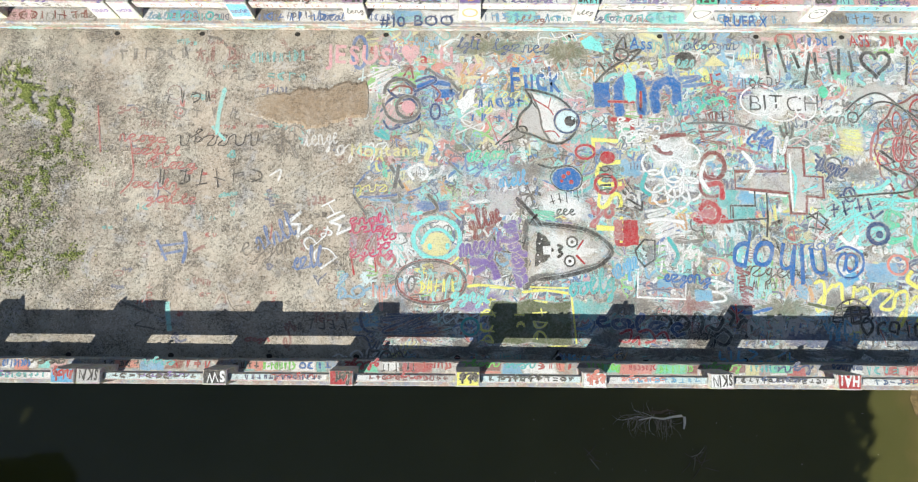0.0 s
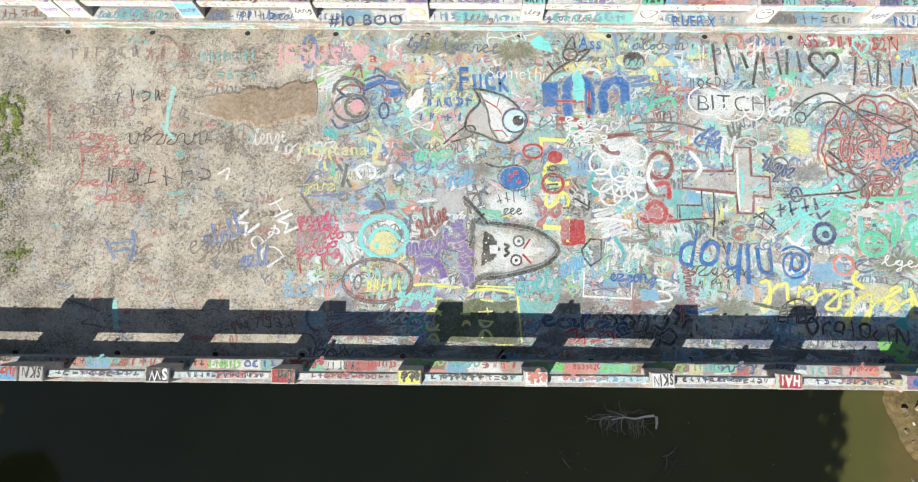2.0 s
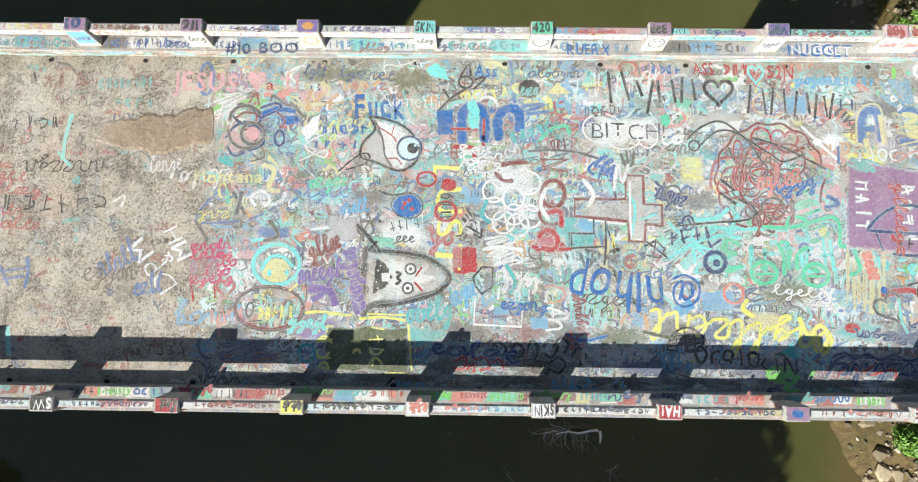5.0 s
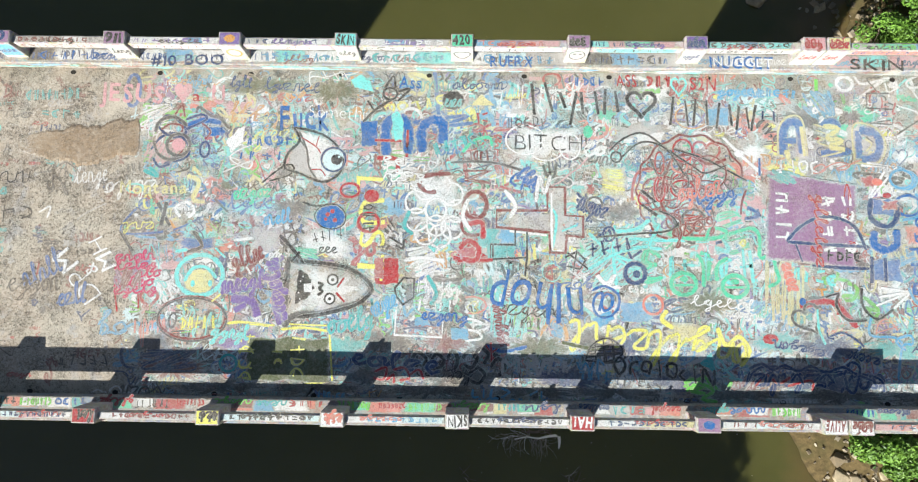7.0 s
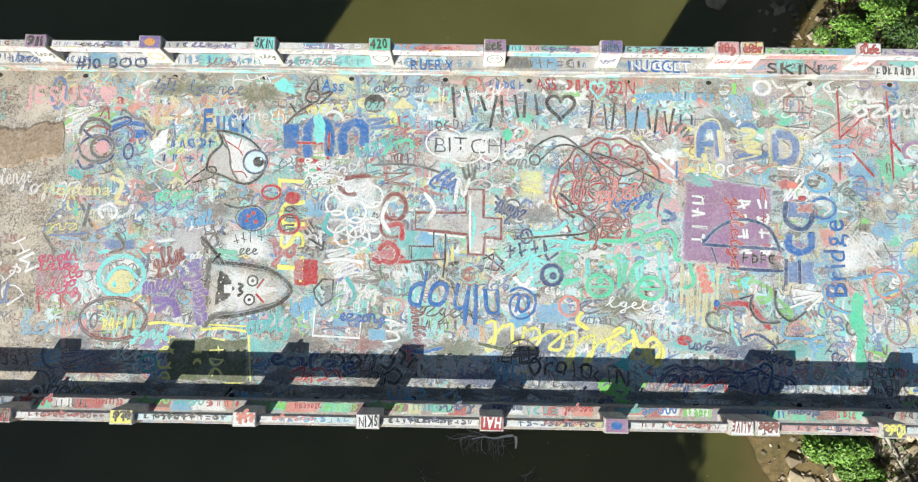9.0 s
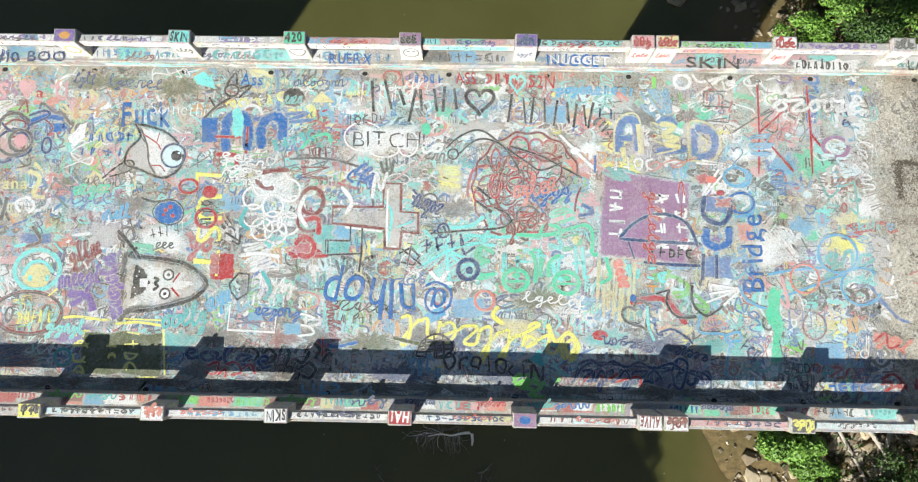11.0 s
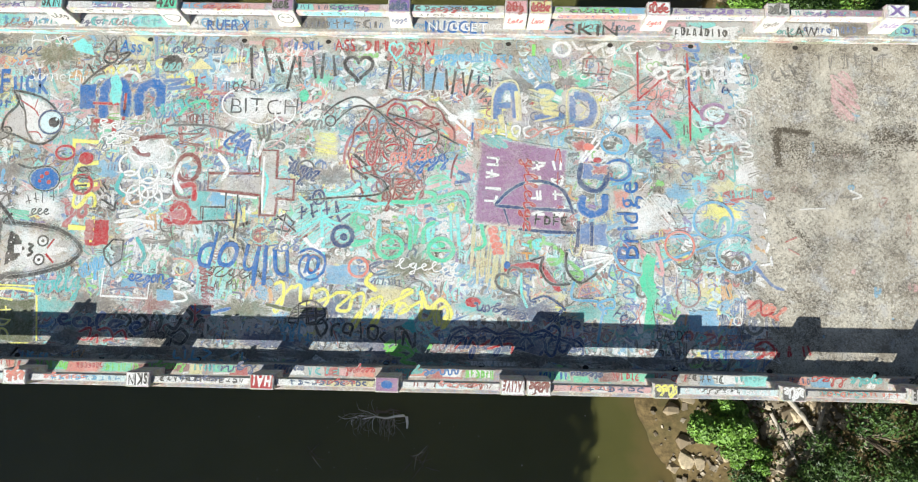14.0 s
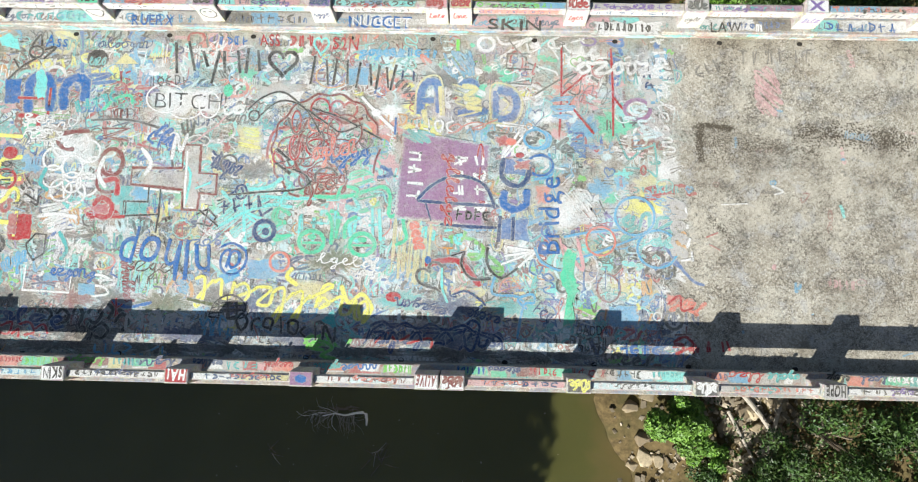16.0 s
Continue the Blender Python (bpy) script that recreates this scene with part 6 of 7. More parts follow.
# beams: lettering on the tops, and on the inner faces that the sun reaches
WRITING = random.Random(23)
GROUNDS_N = ["ash", "ash", "ash", "white", "ash", "white", "ash", "grey", "mauve", "mint", "aqua", "mint", "ash", "mauve", "sky", "orange", "ash"]
INKS_N = ["grey", "red", "navy", "yellow", "brick", "purple", "navy", "white", "coral", "navy", "black", "green", "purple", "teal", "coral", "red", "grey"]
for i, (a, b, beam) in enumerate(NORTH_BEAMS):
    SURFACE[:] = [beam, Matrix.Translation((0, 0, RAIL_TOP + 0.001))]
    mid = 0.5 * (a + b)
    grounds(i + 300, a, b, 6.235, 6.365, (GROUNDS_N[i % 17], "white", "ash", "sky", "pink", "aqua", GROUNDS_N[i % 17]))
    s = Strokes(i + 330)
    s.scrawl(6, a + WRITING.uniform(0.1, 0.8), 6.25, 0.9, 0.10, 0, 0.018, 0.0041)
    mark("painted_scrawl", WRITING.choice(("black", "navy", "red", "purple", "white")), s, label="thin looping scrawl on the beam")
    s = Strokes(i + 320)
    s.bars(WRITING.randint(7, 10), a + 0.1, 6.25, (b - a) * WRITING.uniform(0.75, 0.92), 0.105, WRITING.uniform(-0.3, 0.3), 0.022, 0.0045)
    mark("painted_bars", INKS_N[i % 17], s, label=INKS_N[i % 17] + " lettering bars on the beam")
    SURFACE[:] = [beam, Matrix(((1, 0, 0, 0), (0, 0, -1, 6.214), (0, 1, 0, 0), (0, 0, 0, 1)))]
    s = Strokes(i + 340)
    s.fill([(a + 0.1, RAIL_LOW + 0.03), (b - 0.1, RAIL_LOW + 0.03), (b - 0.1, RAIL_TOP - 0.03), (a + 0.1, RAIL_TOP - 0.03)], 0.003, 0.02)
    mark("painted_ground", WRITING.choice(("white", "aqua", "coral", "ash", "white", "ash")), s)
    s = Strokes(i + 360)
    s.bars(WRITING.randint(6, 10), a + 0.15, RAIL_LOW + 0.05, (b - a) * 0.8, 0.13, 0, 0.02, 0.0045)
    mark("painted_bars", WRITING.choice(("brick", "black", "navy", "grey", "coral")), s, label="lettering bars on the beam's inner face")
SOUTH_GROUNDS = ["white", "ash", "white", "white", "pink", "ash", "pale", "white", "white", "pale", "white", "pink", "white", "ash", "white", "ice", "ash"]
SOUTH_INKS = ["black", "coral", "teal", "black", "navy", "brick", "black", "sky", "black", "navy", "brick", "navy", "white", "coral", "grey", "coral", "navy"]
for i, (a, b, beam) in enumerate(SOUTH_BEAMS):
    SURFACE[:] = [beam, Matrix.Translation((0, 0, RAIL_TOP + 0.001))]
    grounds(i + 400, a, b, -1.405, -1.29, (SOUTH_GROUNDS[i % 17], SOUTH_GROUNDS[i % 17], SOUTH_GROUNDS[i % 17], "white", "white", "ice"))
    s = Strokes(i + 440)
    s.scrawl(6, b - WRITING.uniform(0.2, 0.9), -1.30, 0.9, 0.10, 180, 0.018, 0.0041)
    mark("painted_scrawl", WRITING.choice(("black", "navy", "red", "purple", "teal", "coral")), s, label="thin looping scrawl on the beam")
    s = Strokes(i + 420)
    s.bars(WRITING.randint(8, 13), b - 0.15, -1.295, (b - a) * WRITING.uniform(0.7, 0.9), 0.10, 180 + WRITING.uniform(-0.3, 0.3), 0.024, 0.0045)
    mark("painted_bars", SOUTH_INKS[i % 17], s, label=SOUTH_INKS[i % 17] + " lettering bars on the beam")

# kerbs: writing along their tops, and faint old coats between
KERB_SOUTH, KERB_NORTH = bpy.data.objects["kerb_south"], bpy.data.objects["kerb_north"]
SOUTH_COATS = ["ash", "white", "pink", "ash", "teal", "ash", "coral", "brick", "red", "coral", "white", "mint", "aqua", "white", "teal", "brick", "ash"]
for i, (a, b, beam) in enumerate(SOUTH_BEAMS):
    SURFACE[:] = [KERB_SOUTH, Matrix.Translation((0, 0, 0.186))]
    for k in range(7):
        colour = SOUTH_COATS[(i + 5 * (k % 3)) % 17] if k < 4 else WRITING.choice(("white", "coral", "mint", "red", "sky", "pale", "brick", "white", "ash"))
        u, w = a + (b - a) * (k % 4 + WRITING.uniform(-0.3, 0.3)) / 4.2, WRITING.uniform(0.25, 0.8)
        v, lean = WRITING.uniform(-1.32, -1.24), WRITING.uniform(-0.08, 0.08)
        s = Strokes(i + 500 + 40 * k)
        s.fill([(u, v), (u + w, v), (u + w + lean, -1.09), (u + lean, -1.09)], 0.003 + 0.0002 * k, 0.05, 0.5)
        mark("painted_ground", colour, s, faded=True)
    for k in range(3):
        s = Strokes(i + 540 + 20 * k)
        ink = WRITING.choice(("red", "navy", "black", "teal", "white", "green", "red", "blue"))
        style = s.scrawl if WRITING.random() < 0.4 else s.bars
        style(WRITING.randint(4, 8), b - 0.1 - 0.72 * k, -1.095, WRITING.uniform(0.5, 0.8), WRITING.uniform(0.13, 0.19), 180 + WRITING.uniform(-3, 3), WRITING.uniform(0.02, 0.034), 0.0046 + 0.0003 * k)
        mark("painted_bars", ink, s, label=PLAIN.get(ink, ink) + " lettering bars on the kerb")
for i, (a, b, beam) in enumerate(NORTH_BEAMS):
    SURFACE[:] = [KERB_NORTH, Matrix.Translation((0, 0, 0.186))]
    for k in range(3):
        u = a - 0.1 + (b - a) * k / 3.0
        s = Strokes(i + 600 + 40 * k)
        s.fill([(u, 6.05), (u + 0.85, 6.06), (u + 0.8, 6.34), (u - 0.05, 6.34)], 0.003 + 0.0002 * k, 0.05, 0.6)
        mark("painted_ground", WRITING.choice(("ash", "ash", "aqua", "sky", "pink", "ice", "white", "white", "grey")), s, faded=True)
        s = Strokes(i + 700 + 40 * k)
        style = s.scrawl if WRITING.random() < 0.5 else s.bars
        style(5, u + WRITING.uniform(0, 0.2), 6.08 + WRITING.uniform(0, 0.06), 0.6, WRITING.uniform(0.12, 0.2), WRITING.uniform(-3, 3), 0.022, 0.0039 + 0.0001 * k)
        mark("painted_scrawl", WRITING.choice(("sky", "blue", "teal", "brick", "navy", "grey", "white")), s, label="thin writing on the kerb", faded=True)
    if not (a < 13 < b or a < 15.4 < b or a < 17.8 < b or a < 5.2 < b or abs(a + 2.14) < 0.3 or abs(a - 10.0) < 0.3):
        s = Strokes(i + 640)
        ink = ("navy", "sky", "brick", "teal", "blue", "navy", "sky", "teal", "sky", "grey")[i % 10]
        s.bars(7, a + 0.25, 6.08, (b - a) * 0.8, 0.22, WRITING.uniform(-1, 1), 0.032, 0.0045)
        mark("painted_bars", ink, s, label=PLAIN.get(ink, ink) + " lettering bars on the kerb")
# the kerb's sunny face: stains and scraps of old coats
SURFACE[:] = [KERB_NORTH, Matrix(((1, 0, 0, 0), (0, 0.2, -0.98, KERB_N - 0.004), (0, 0.98, 0.2, 0), (0, 0, 0, 1)))]
for colour, count in (("brick", 26), ("teal", 30), ("grey", 60), ("ash", 30), ("aqua", 24), ("sky", 14), ("olive", 40)):
    s = Strokes(len(colour) + count)
    for k in range(count):
        u, v = WRITING.uniform(-12, 23), WRITING.uniform(0.03, 0.13)
        s.fill(oval(u, v, WRITING.uniform(0.08, 0.5), WRITING.uniform(0.02, 0.045), 8), 0.003 + 0.0002 * k / count, 0.1)
    tagged(mark("kerb_stains", colour, s, faded=True), "worn paint and stains on the kerb's face", kind="stuff")
SURFACE[:] = [KERB_NORTH, Matrix.Translation((0, 0, 0.1845))]
word("#10 BOO", "navy", -1.79, 5.96, 1.62, 0.24, 1.4, 0.01)
word("RUERX", "blue", 5.57, 6.02, 0.94, 0.24, -0.6, 0.015)
word("NUGGET", "blue", 10.29, 6.03, 1.37, 0.27, -0.8, 0.02)
word("NUGGET", "white", 10.36, 6.07, 1.3, 0.20, -0.9, 0.0)
word("SKIN", "black", 13.28, 6.03, 1.2, 0.24, -1.9, 0.01)
patch("white", (15.57, 5.93), (16.96, 5.95), (16.97, 6.24), (15.57, 6.22), rough=0.1)
bars(9, "black", 15.63, 6.01, 1.15, 0.21, -0.5, 0.03)
word("LAW", "black", 18.02, 6.03, 0.68, 0.22, 0.0, 0.01)
bars(1, "white", 18.94, 6.03, 0.34, 0.22, 0.0, 0.049)
SURFACE[:] = [None, None]

# ---- things on the deck ----
def drain(x, y):
    bm = bmesh.new()
    rings = [[bm.verts.new((r * math.cos(k * math.pi / 6), 0.8 * r * math.sin(k * math.pi / 6), z)) for k in range(12)] for r, z in ((0.062, 0.0025), (0.052, 0.006), (0.047, 0.0028))]
    for p, q in zip(rings, rings[1:]):
        for k in range(12):
            bm.faces.new((p[k], p[(k + 1) % 12], q[(k + 1) % 12], q[k]))
    # flat cap in dark colour, painted as the shade inside the hole
    bm.faces.new(rings[-1])
    ob = part("drain_hole", bm, HOLE, deck, "small dark drain hole in the gutter")
    ob.location = (x, y, 0)


for k in range(-4, 11):
    drain(0.32 + 1.98 * k + 0.14 * math.sin(3.0 * k), 5.87)
    drain(-0.08 + 1.96 * k + 0.11 * math.sin(2.0 * k), -1.01)

# a crust of dried mud: thick and ragged at one end, thinning out at the other
def along(t, values):
    k = min(int(t * (len(values) - 1)), len(values) - 2)
    f = t * (len(values) - 1) - k
    return values[k] * (1 - f) + values[k + 1] * f


verts, faces, cover = [], [], []
for i in range(141):
    t = i / 140
    x = -4.66 + 2.66 * t
    end = min(1.0, (1 - t) / 0.03) ** 0.5
    rag = 0.09 * noise.noise(Vector((4 * x, 0.5, 1.0))) + 0.05 * noise.noise(Vector((13 * x, 2.5, 4.0))) + 0.03 * noise.noise(Vector((37 * x, 5.0, 2.0)))
    rug = 0.09 * noise.noise(Vector((4 * x, 9.5, 1.0))) + 0.05 * noise.noise(Vector((13 * x, 12.5, 4.0))) + 0.03 * noise.noise(Vector((37 * x, 15.0, 2.0)))
    top = 0.1 + (along(t, (0.14, 0.2, 0.3, 0.36, 0.36, 0.54, 0.5)) - 0.1 + rag) * (0.35 + 0.65 * end)
    low = 0.1 + (along(t, (-0.24, -0.3, -0.36, -0.46, -0.48, -0.28, -0.26)) - 0.1 + rug) * (0.35 + 0.65 * end)
    for j in range(15):
        v = j / 14
        rim = min(v, 1 - v, (1 - t) * 3) * 14
        thin = min(1.0, max(0.0, (t - 0.02) / 0.4), 0.35 + (1 - t) / 0.1)
        lump = 0.004 * noise.noise(Vector((9 * x, 9 * v, 3.0)))
        verts.append((x + 0.02 * noise.noise(Vector((20 * v, x, 0.0))), 4.28 + low + (top - low) * v, 0.0045 + (0.0 if rim < 0.5 else 0.0045 + 0.009 * thin + 1.6 * lump * thin)))
        cover.append(min(1.0, 0.34 + rim * 0.4) * thin + 0.1 * (1 - thin) * min(rim, 1))
for i in range(140):
    for j in range(14):
        k = 15 * i + j
        faces.append((k, k + 15, k + 16, k + 1))
me = bpy.data.meshes.new("mud_patch")
me.from_pydata(verts, [], faces)
me.attributes.new("cover", "FLOAT", "POINT").data.foreach_set("value", cover)
me.materials.append(MUD)
me.update()
tagged(new("mud_patch", me), "crust of dried brown mud on the bridge deck", "mud patch")


# pits worn into the concrete, dark with grit
r = random.Random(31)
spots = Strokes(31)


def pits(x0, y0, x1, y1, wide, count, size):
    for k in range(count):
        t = r.random()
        x, y = x0 + (x1 - x0) * t + r.gauss(0, wide), y0 + (y1 - y0) * t + r.gauss(0, wide)
        spots.fill(oval(x, y, size * r.uniform(0.4, 1.5), size * r.uniform(0.4, 1.3), 5), 0.0012 + 0.001 * r.random(), 0.3)


pits(17.8, 4.06, 18.5, 3.98, 0.03, 420, 0.0149)
pits(17.8, 4.06, 17.84, 3.25, 0.05, 520, 0.0138)
pits(17.95, 3.75, 18.6, 3.4, 0.22, 900, 0.012)
pits(18.5, 3.66, 20.3, 3.5, 0.09, 420, 0.013)
pits(18.7, 3.75, 20.3, 3.45, 0.12, 300, 0.012)
pits(19.9, 3.95, 22.2, 3.75, 0.14, 1000, 0.018)
pits(20.5, 4.3, 23.5, 4.2, 0.3, 630, 0.0094)
pits(17.8, 2.5, 24.0, 2.0, 1.0, 1800, 0.0083)
# about the weeds, dark spots draw both worn pits and shadow texture
pits(-9.6, 3.6, -9.2, 0.2, 0.42, 1800, 0.016)
pits(-8.7, 3.9, -8.5, 0.4, 0.3, 900, 0.014)
pits(-9.6, 2.6, -8.0, 1.8, 0.7, 1800, 0.0105)
pits(-7.6, 1.0, -2.0, 0.6, 0.5, 1500, 0.0105)
pits(-4.8, 2.9, -1.6, 2.4, 0.5, 1100, 0.0105)
pits(-7.0, 3.0, -1.5, 2.5, 1.3, 1950, 0.0083)
pits(-1.0, 2.5, 17.0, 2.5, 1.6, 3300, 0.0072)
pits(17.95, 2.1, 18.5, 1.5, 0.05, 135, 0.0127)
pits(20.9, 1.0, 22.5, 0.9, 0.25, 450, 0.0105)
ob = new("worn_pits", spots.mesh("worn_pits", GRIT))
ob.parent = deck
tagged(ob, "small dark pits worn into the concrete", kind="stuff")


def blades(name, material, count, where, length, width, lean, label, seed):
    """Many thin blades or stalks, each one bent leaf."""
    r = random.Random(seed)
    verts, faces = [], []
    for k in range(count):
        x, y = where(r)
        a, h, w = r.uniform(0, 2 * math.pi), length * r.uniform(0.5, 1.3), width * r.uniform(0.7, 1.3)
        d = Vector((math.cos(a), math.sin(a), 0))
        n = Vector((-d.y, d.x, 0)) * w
        o = Vector((x, y, 0.002))
        m, t = o + d * h * lean * 0.4 + Vector((0, 0, h * (1 - lean) * 0.7)), o + d * h * lean + Vector((0, 0, h * (1 - lean) * r.uniform(0.6, 1.0)))
        base = len(verts)
        verts += [tuple(o - n), tuple(o + n), tuple(m + n), tuple(m - n), tuple(t)]
        faces += [(base, base + 1, base + 2, base + 3), (base + 3, base + 2, base + 4)]
    me = bpy.data.meshes.new(name)
    me.from_pydata(verts, [], faces)
    me.materials.append(material)
    me.update()
    return tagged(new(name, me), label, name.replace("_", " "), kind="stuff")


TUFTS = [(-9.6, 4.75, 0.22, 9), (-9.35, 4.4, 0.2, 7), (-8.62, 4.15, 0.16, 6), (-8.45, 3.85, 0.13, 4), (-8.75, 3.3, 0.2, 3), (-9.0, 2.7, 0.25, 3), (-8.9, 2.0, 0.25, 2), (-9.55, 1.3, 0.2, 4), (-9.2, 0.9, 0.25, 4), (-8.2, 1.0, 0.2, 2), (-9.7, 2.4, 0.3, 3), (-8.05, 3.0, 0.25, 1), (-10.3, 4.2, 0.4, 5), (-10.3, 2.0, 0.6, 5)]


def tuft_spot(r):
    while True:
        x, y, s, w = r.choices(TUFTS, [q[3] for q in TUFTS])[0]
        x, y = x + r.gauss(0, s), y + r.gauss(0, s)
        if noise.noise(Vector((5.5 * x, 5.5 * y, 7.0))) + 0.5 * noise.noise(Vector((14 * x, 14 * y, 3.0))) > 0.06:
            return x, y


blades("weeds", GRASS, 8000, tuft_spot, 0.07, 0.008, 0.62, "low green weeds rooted in soil on the deck", 1)
blades("dry_litter", DRY, 2600, lambda r: (r.triangular(-11, -7.0, -9.4), r.uniform(-0.6, 5.0)), 0.09, 0.005, 0.93, "dry stalks and straw strewn over the deck", 2)


# ---- leaves, bushes and trees ----
def leaf_cloud(r, lobes, count, size, droop=0.5):
    """Leaves, each a folded blade, spread over overlapping lobes."""
    verts, faces = [], []
    weights = [l[3] ** 2 for l in lobes]
    for k in range(count):
        x, y, z, s = r.choices(lobes, weights)[0]
        d = Vector((r.gauss(0, 1), r.gauss(0, 1), r.gauss(0.25, 0.9))).normalized()
        p = Vector((x, y, z)) + d * s * r.uniform(0.55, 1.05) * Vector((1, 1, 0.75)).length / 1.6
        n = (d * 0.8 + Vector((r.gauss(0, droop + 0.25), r.gauss(0, droop + 0.25), 0.65))).normalized()
        u = n.orthogonal().normalized()
        u = Matrix.Rotation(r.uniform(0, 6.28), 3, n) @ u
        w = n.cross(u)
        h = size * r.uniform(0.6, 1.3)
        base = len(verts)
        for q in (p - u * h, p + w * h * 0.45 + n * h * 0.12, p + u * h, p - w * h * 0.45 + n * h * 0.12):
            verts.append(tuple(q))
        faces += [(base, base + 1, base + 2), (base, base + 2, base + 3)]
    return verts, faces


def plant(name, x, y, height, spread, count, size, leaf, seed, label, lobes=9, trunk=0.0):
    r = random.Random(seed)
    ground_z = bank_height(x, y)
    ob = new(name)
    ob.location = (x, y, ground_z - 0.05)
    tops = []
    for k in range(lobes):
        a, d = r.uniform(0, 6.28), spread * math.sqrt(r.random()) * 0.75
        tops.append((d * math.cos(a), d * math.sin(a), trunk + (height - trunk) * r.uniform(0.3, 0.92) * (1 - 0.35 * d / spread), spread * r.uniform(0.2, 0.46)))
    bm = bmesh.new()
    if trunk:
        tube(bm, [(0, 0, 0), (0.1, 0.05, trunk * 0.5), (0.0, 0.1, trunk), (0.1, 0, height * 0.8)], [0.035 * height, 0.026 * height, 0.02 * height, 0.006 * height], 8)
    for t in tops[: 9 if trunk else 6]:
        root = (0.05, 0, trunk * 0.8) if trunk else (r.uniform(-0.1, 0.1), r.uniform(-0.1, 0.1), 0)
        tube(bm, [root, (t[0] * 0.45, t[1] * 0.45, root[2] + (t[2] - root[2]) * 0.6), t[:3]], [0.012 * height + 0.01, 0.008 * height + 0.006, 0.004], 5)
    part("trunk" if trunk else "stem", bm, BARK, ob)
    verts, faces = leaf_cloud(r, tops, count, size)
    me = bpy.data.meshes.new("crown" if trunk else "foliage")
    me.from_pydata(verts, [], faces)
    me.materials.append(leaf)
    me.update()
    crown = new("crown" if trunk else "foliage", me)
    crown.parent = ob
    return tagged(ob, label, "tree" if trunk else "bush", "plants on the river bank")


BRIGHT = "bright green leafy bush growing on the rocky river bank"
DULL = "leafy bush on the river bank, shade put into its dark leaves"
plant("bush", 20.9, -4.2, 1.9, 1.35, 5200, 0.088, LEAF_BRIGHT, 1, BRIGHT)
plant("bush", 22.0, -5.0, 1.6, 1.1, 4000, 0.074, LEAF_BRIGHT, 2, BRIGHT)
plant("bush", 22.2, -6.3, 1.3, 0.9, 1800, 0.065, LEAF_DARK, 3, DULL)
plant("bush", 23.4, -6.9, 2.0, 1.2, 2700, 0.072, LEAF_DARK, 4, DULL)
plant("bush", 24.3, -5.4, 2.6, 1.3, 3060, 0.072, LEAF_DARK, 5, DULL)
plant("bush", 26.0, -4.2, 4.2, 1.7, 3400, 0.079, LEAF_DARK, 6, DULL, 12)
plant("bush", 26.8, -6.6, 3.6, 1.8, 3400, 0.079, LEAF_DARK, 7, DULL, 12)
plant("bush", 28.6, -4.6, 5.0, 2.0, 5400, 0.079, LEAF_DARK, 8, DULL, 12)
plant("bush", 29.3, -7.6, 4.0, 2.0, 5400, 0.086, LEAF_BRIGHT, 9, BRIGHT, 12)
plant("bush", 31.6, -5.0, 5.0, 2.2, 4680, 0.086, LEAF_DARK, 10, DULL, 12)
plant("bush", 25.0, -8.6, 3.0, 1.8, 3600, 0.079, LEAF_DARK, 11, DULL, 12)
plant("bush", 22.4, 12.2, 1.7, 1.5, 3960, 0.072, LEAF_BRIGHT, 12, BRIGHT)
plant("bush", 23.4, 14.2, 2.0, 1.7, 4680, 0.079, LEAF_BRIGHT, 13, BRIGHT)
plant("bush", 24.6, 11.4, 2.2, 1.5, 3960, 0.072, LEAF_DARK, 14, DULL)
plant("bush", 26.2, 13.6, 3.0, 2.0, 5040, 0.079, LEAF_BRIGHT, 15, BRIGHT, 12)
plant("bush", 27.6, 10.8, 3.4, 1.9, 4680, 0.079, LEAF_DARK, 16, DULL, 12)
plant("bush", 29.2, 13.0, 4.0, 2.2, 5040, 0.086, LEAF_DARK, 17, DULL, 12)
plant("bush", 31.4, 11.2, 4.0, 2.2, 4320, 0.086, LEAF_DARK, 18, DULL, 12)
plant("bush", 20.4, 16.4, 1.4, 1.3, 2520, 0.072, LEAF_BRIGHT, 19, BRIGHT)

# low growth that covers the east bank
r = random.Random(77)
verts, faces = [], []
for k in range(5600):
    x = r.triangular(20.5, 33.0, 26.0)
    y = r.uniform(-10.0, -1.5) if k % 2 else r.uniform(8.0, 17.0)
    if noise.noise(Vector((x * 0.7, y * 0.7, 2.0))) < -0.12:
        continue
    p = Vector((x, y, bank_height(x, y) + r.uniform(0.03, 0.3)))
    v, f = leaf_cloud(r, [(p.x, p.y, p.z, 0.08)], 2, 0.085)
    faces += [tuple(len(verts) + i for i in q) for q in f]
    verts += v
me = bpy.data.meshes.new("undergrowth")
me.from_pydata(verts, [], faces)
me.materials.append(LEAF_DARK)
me.update()
tagged(new("undergrowth", me), "low leafy undergrowth covering the river bank", "undergrowth", kind="stuff")

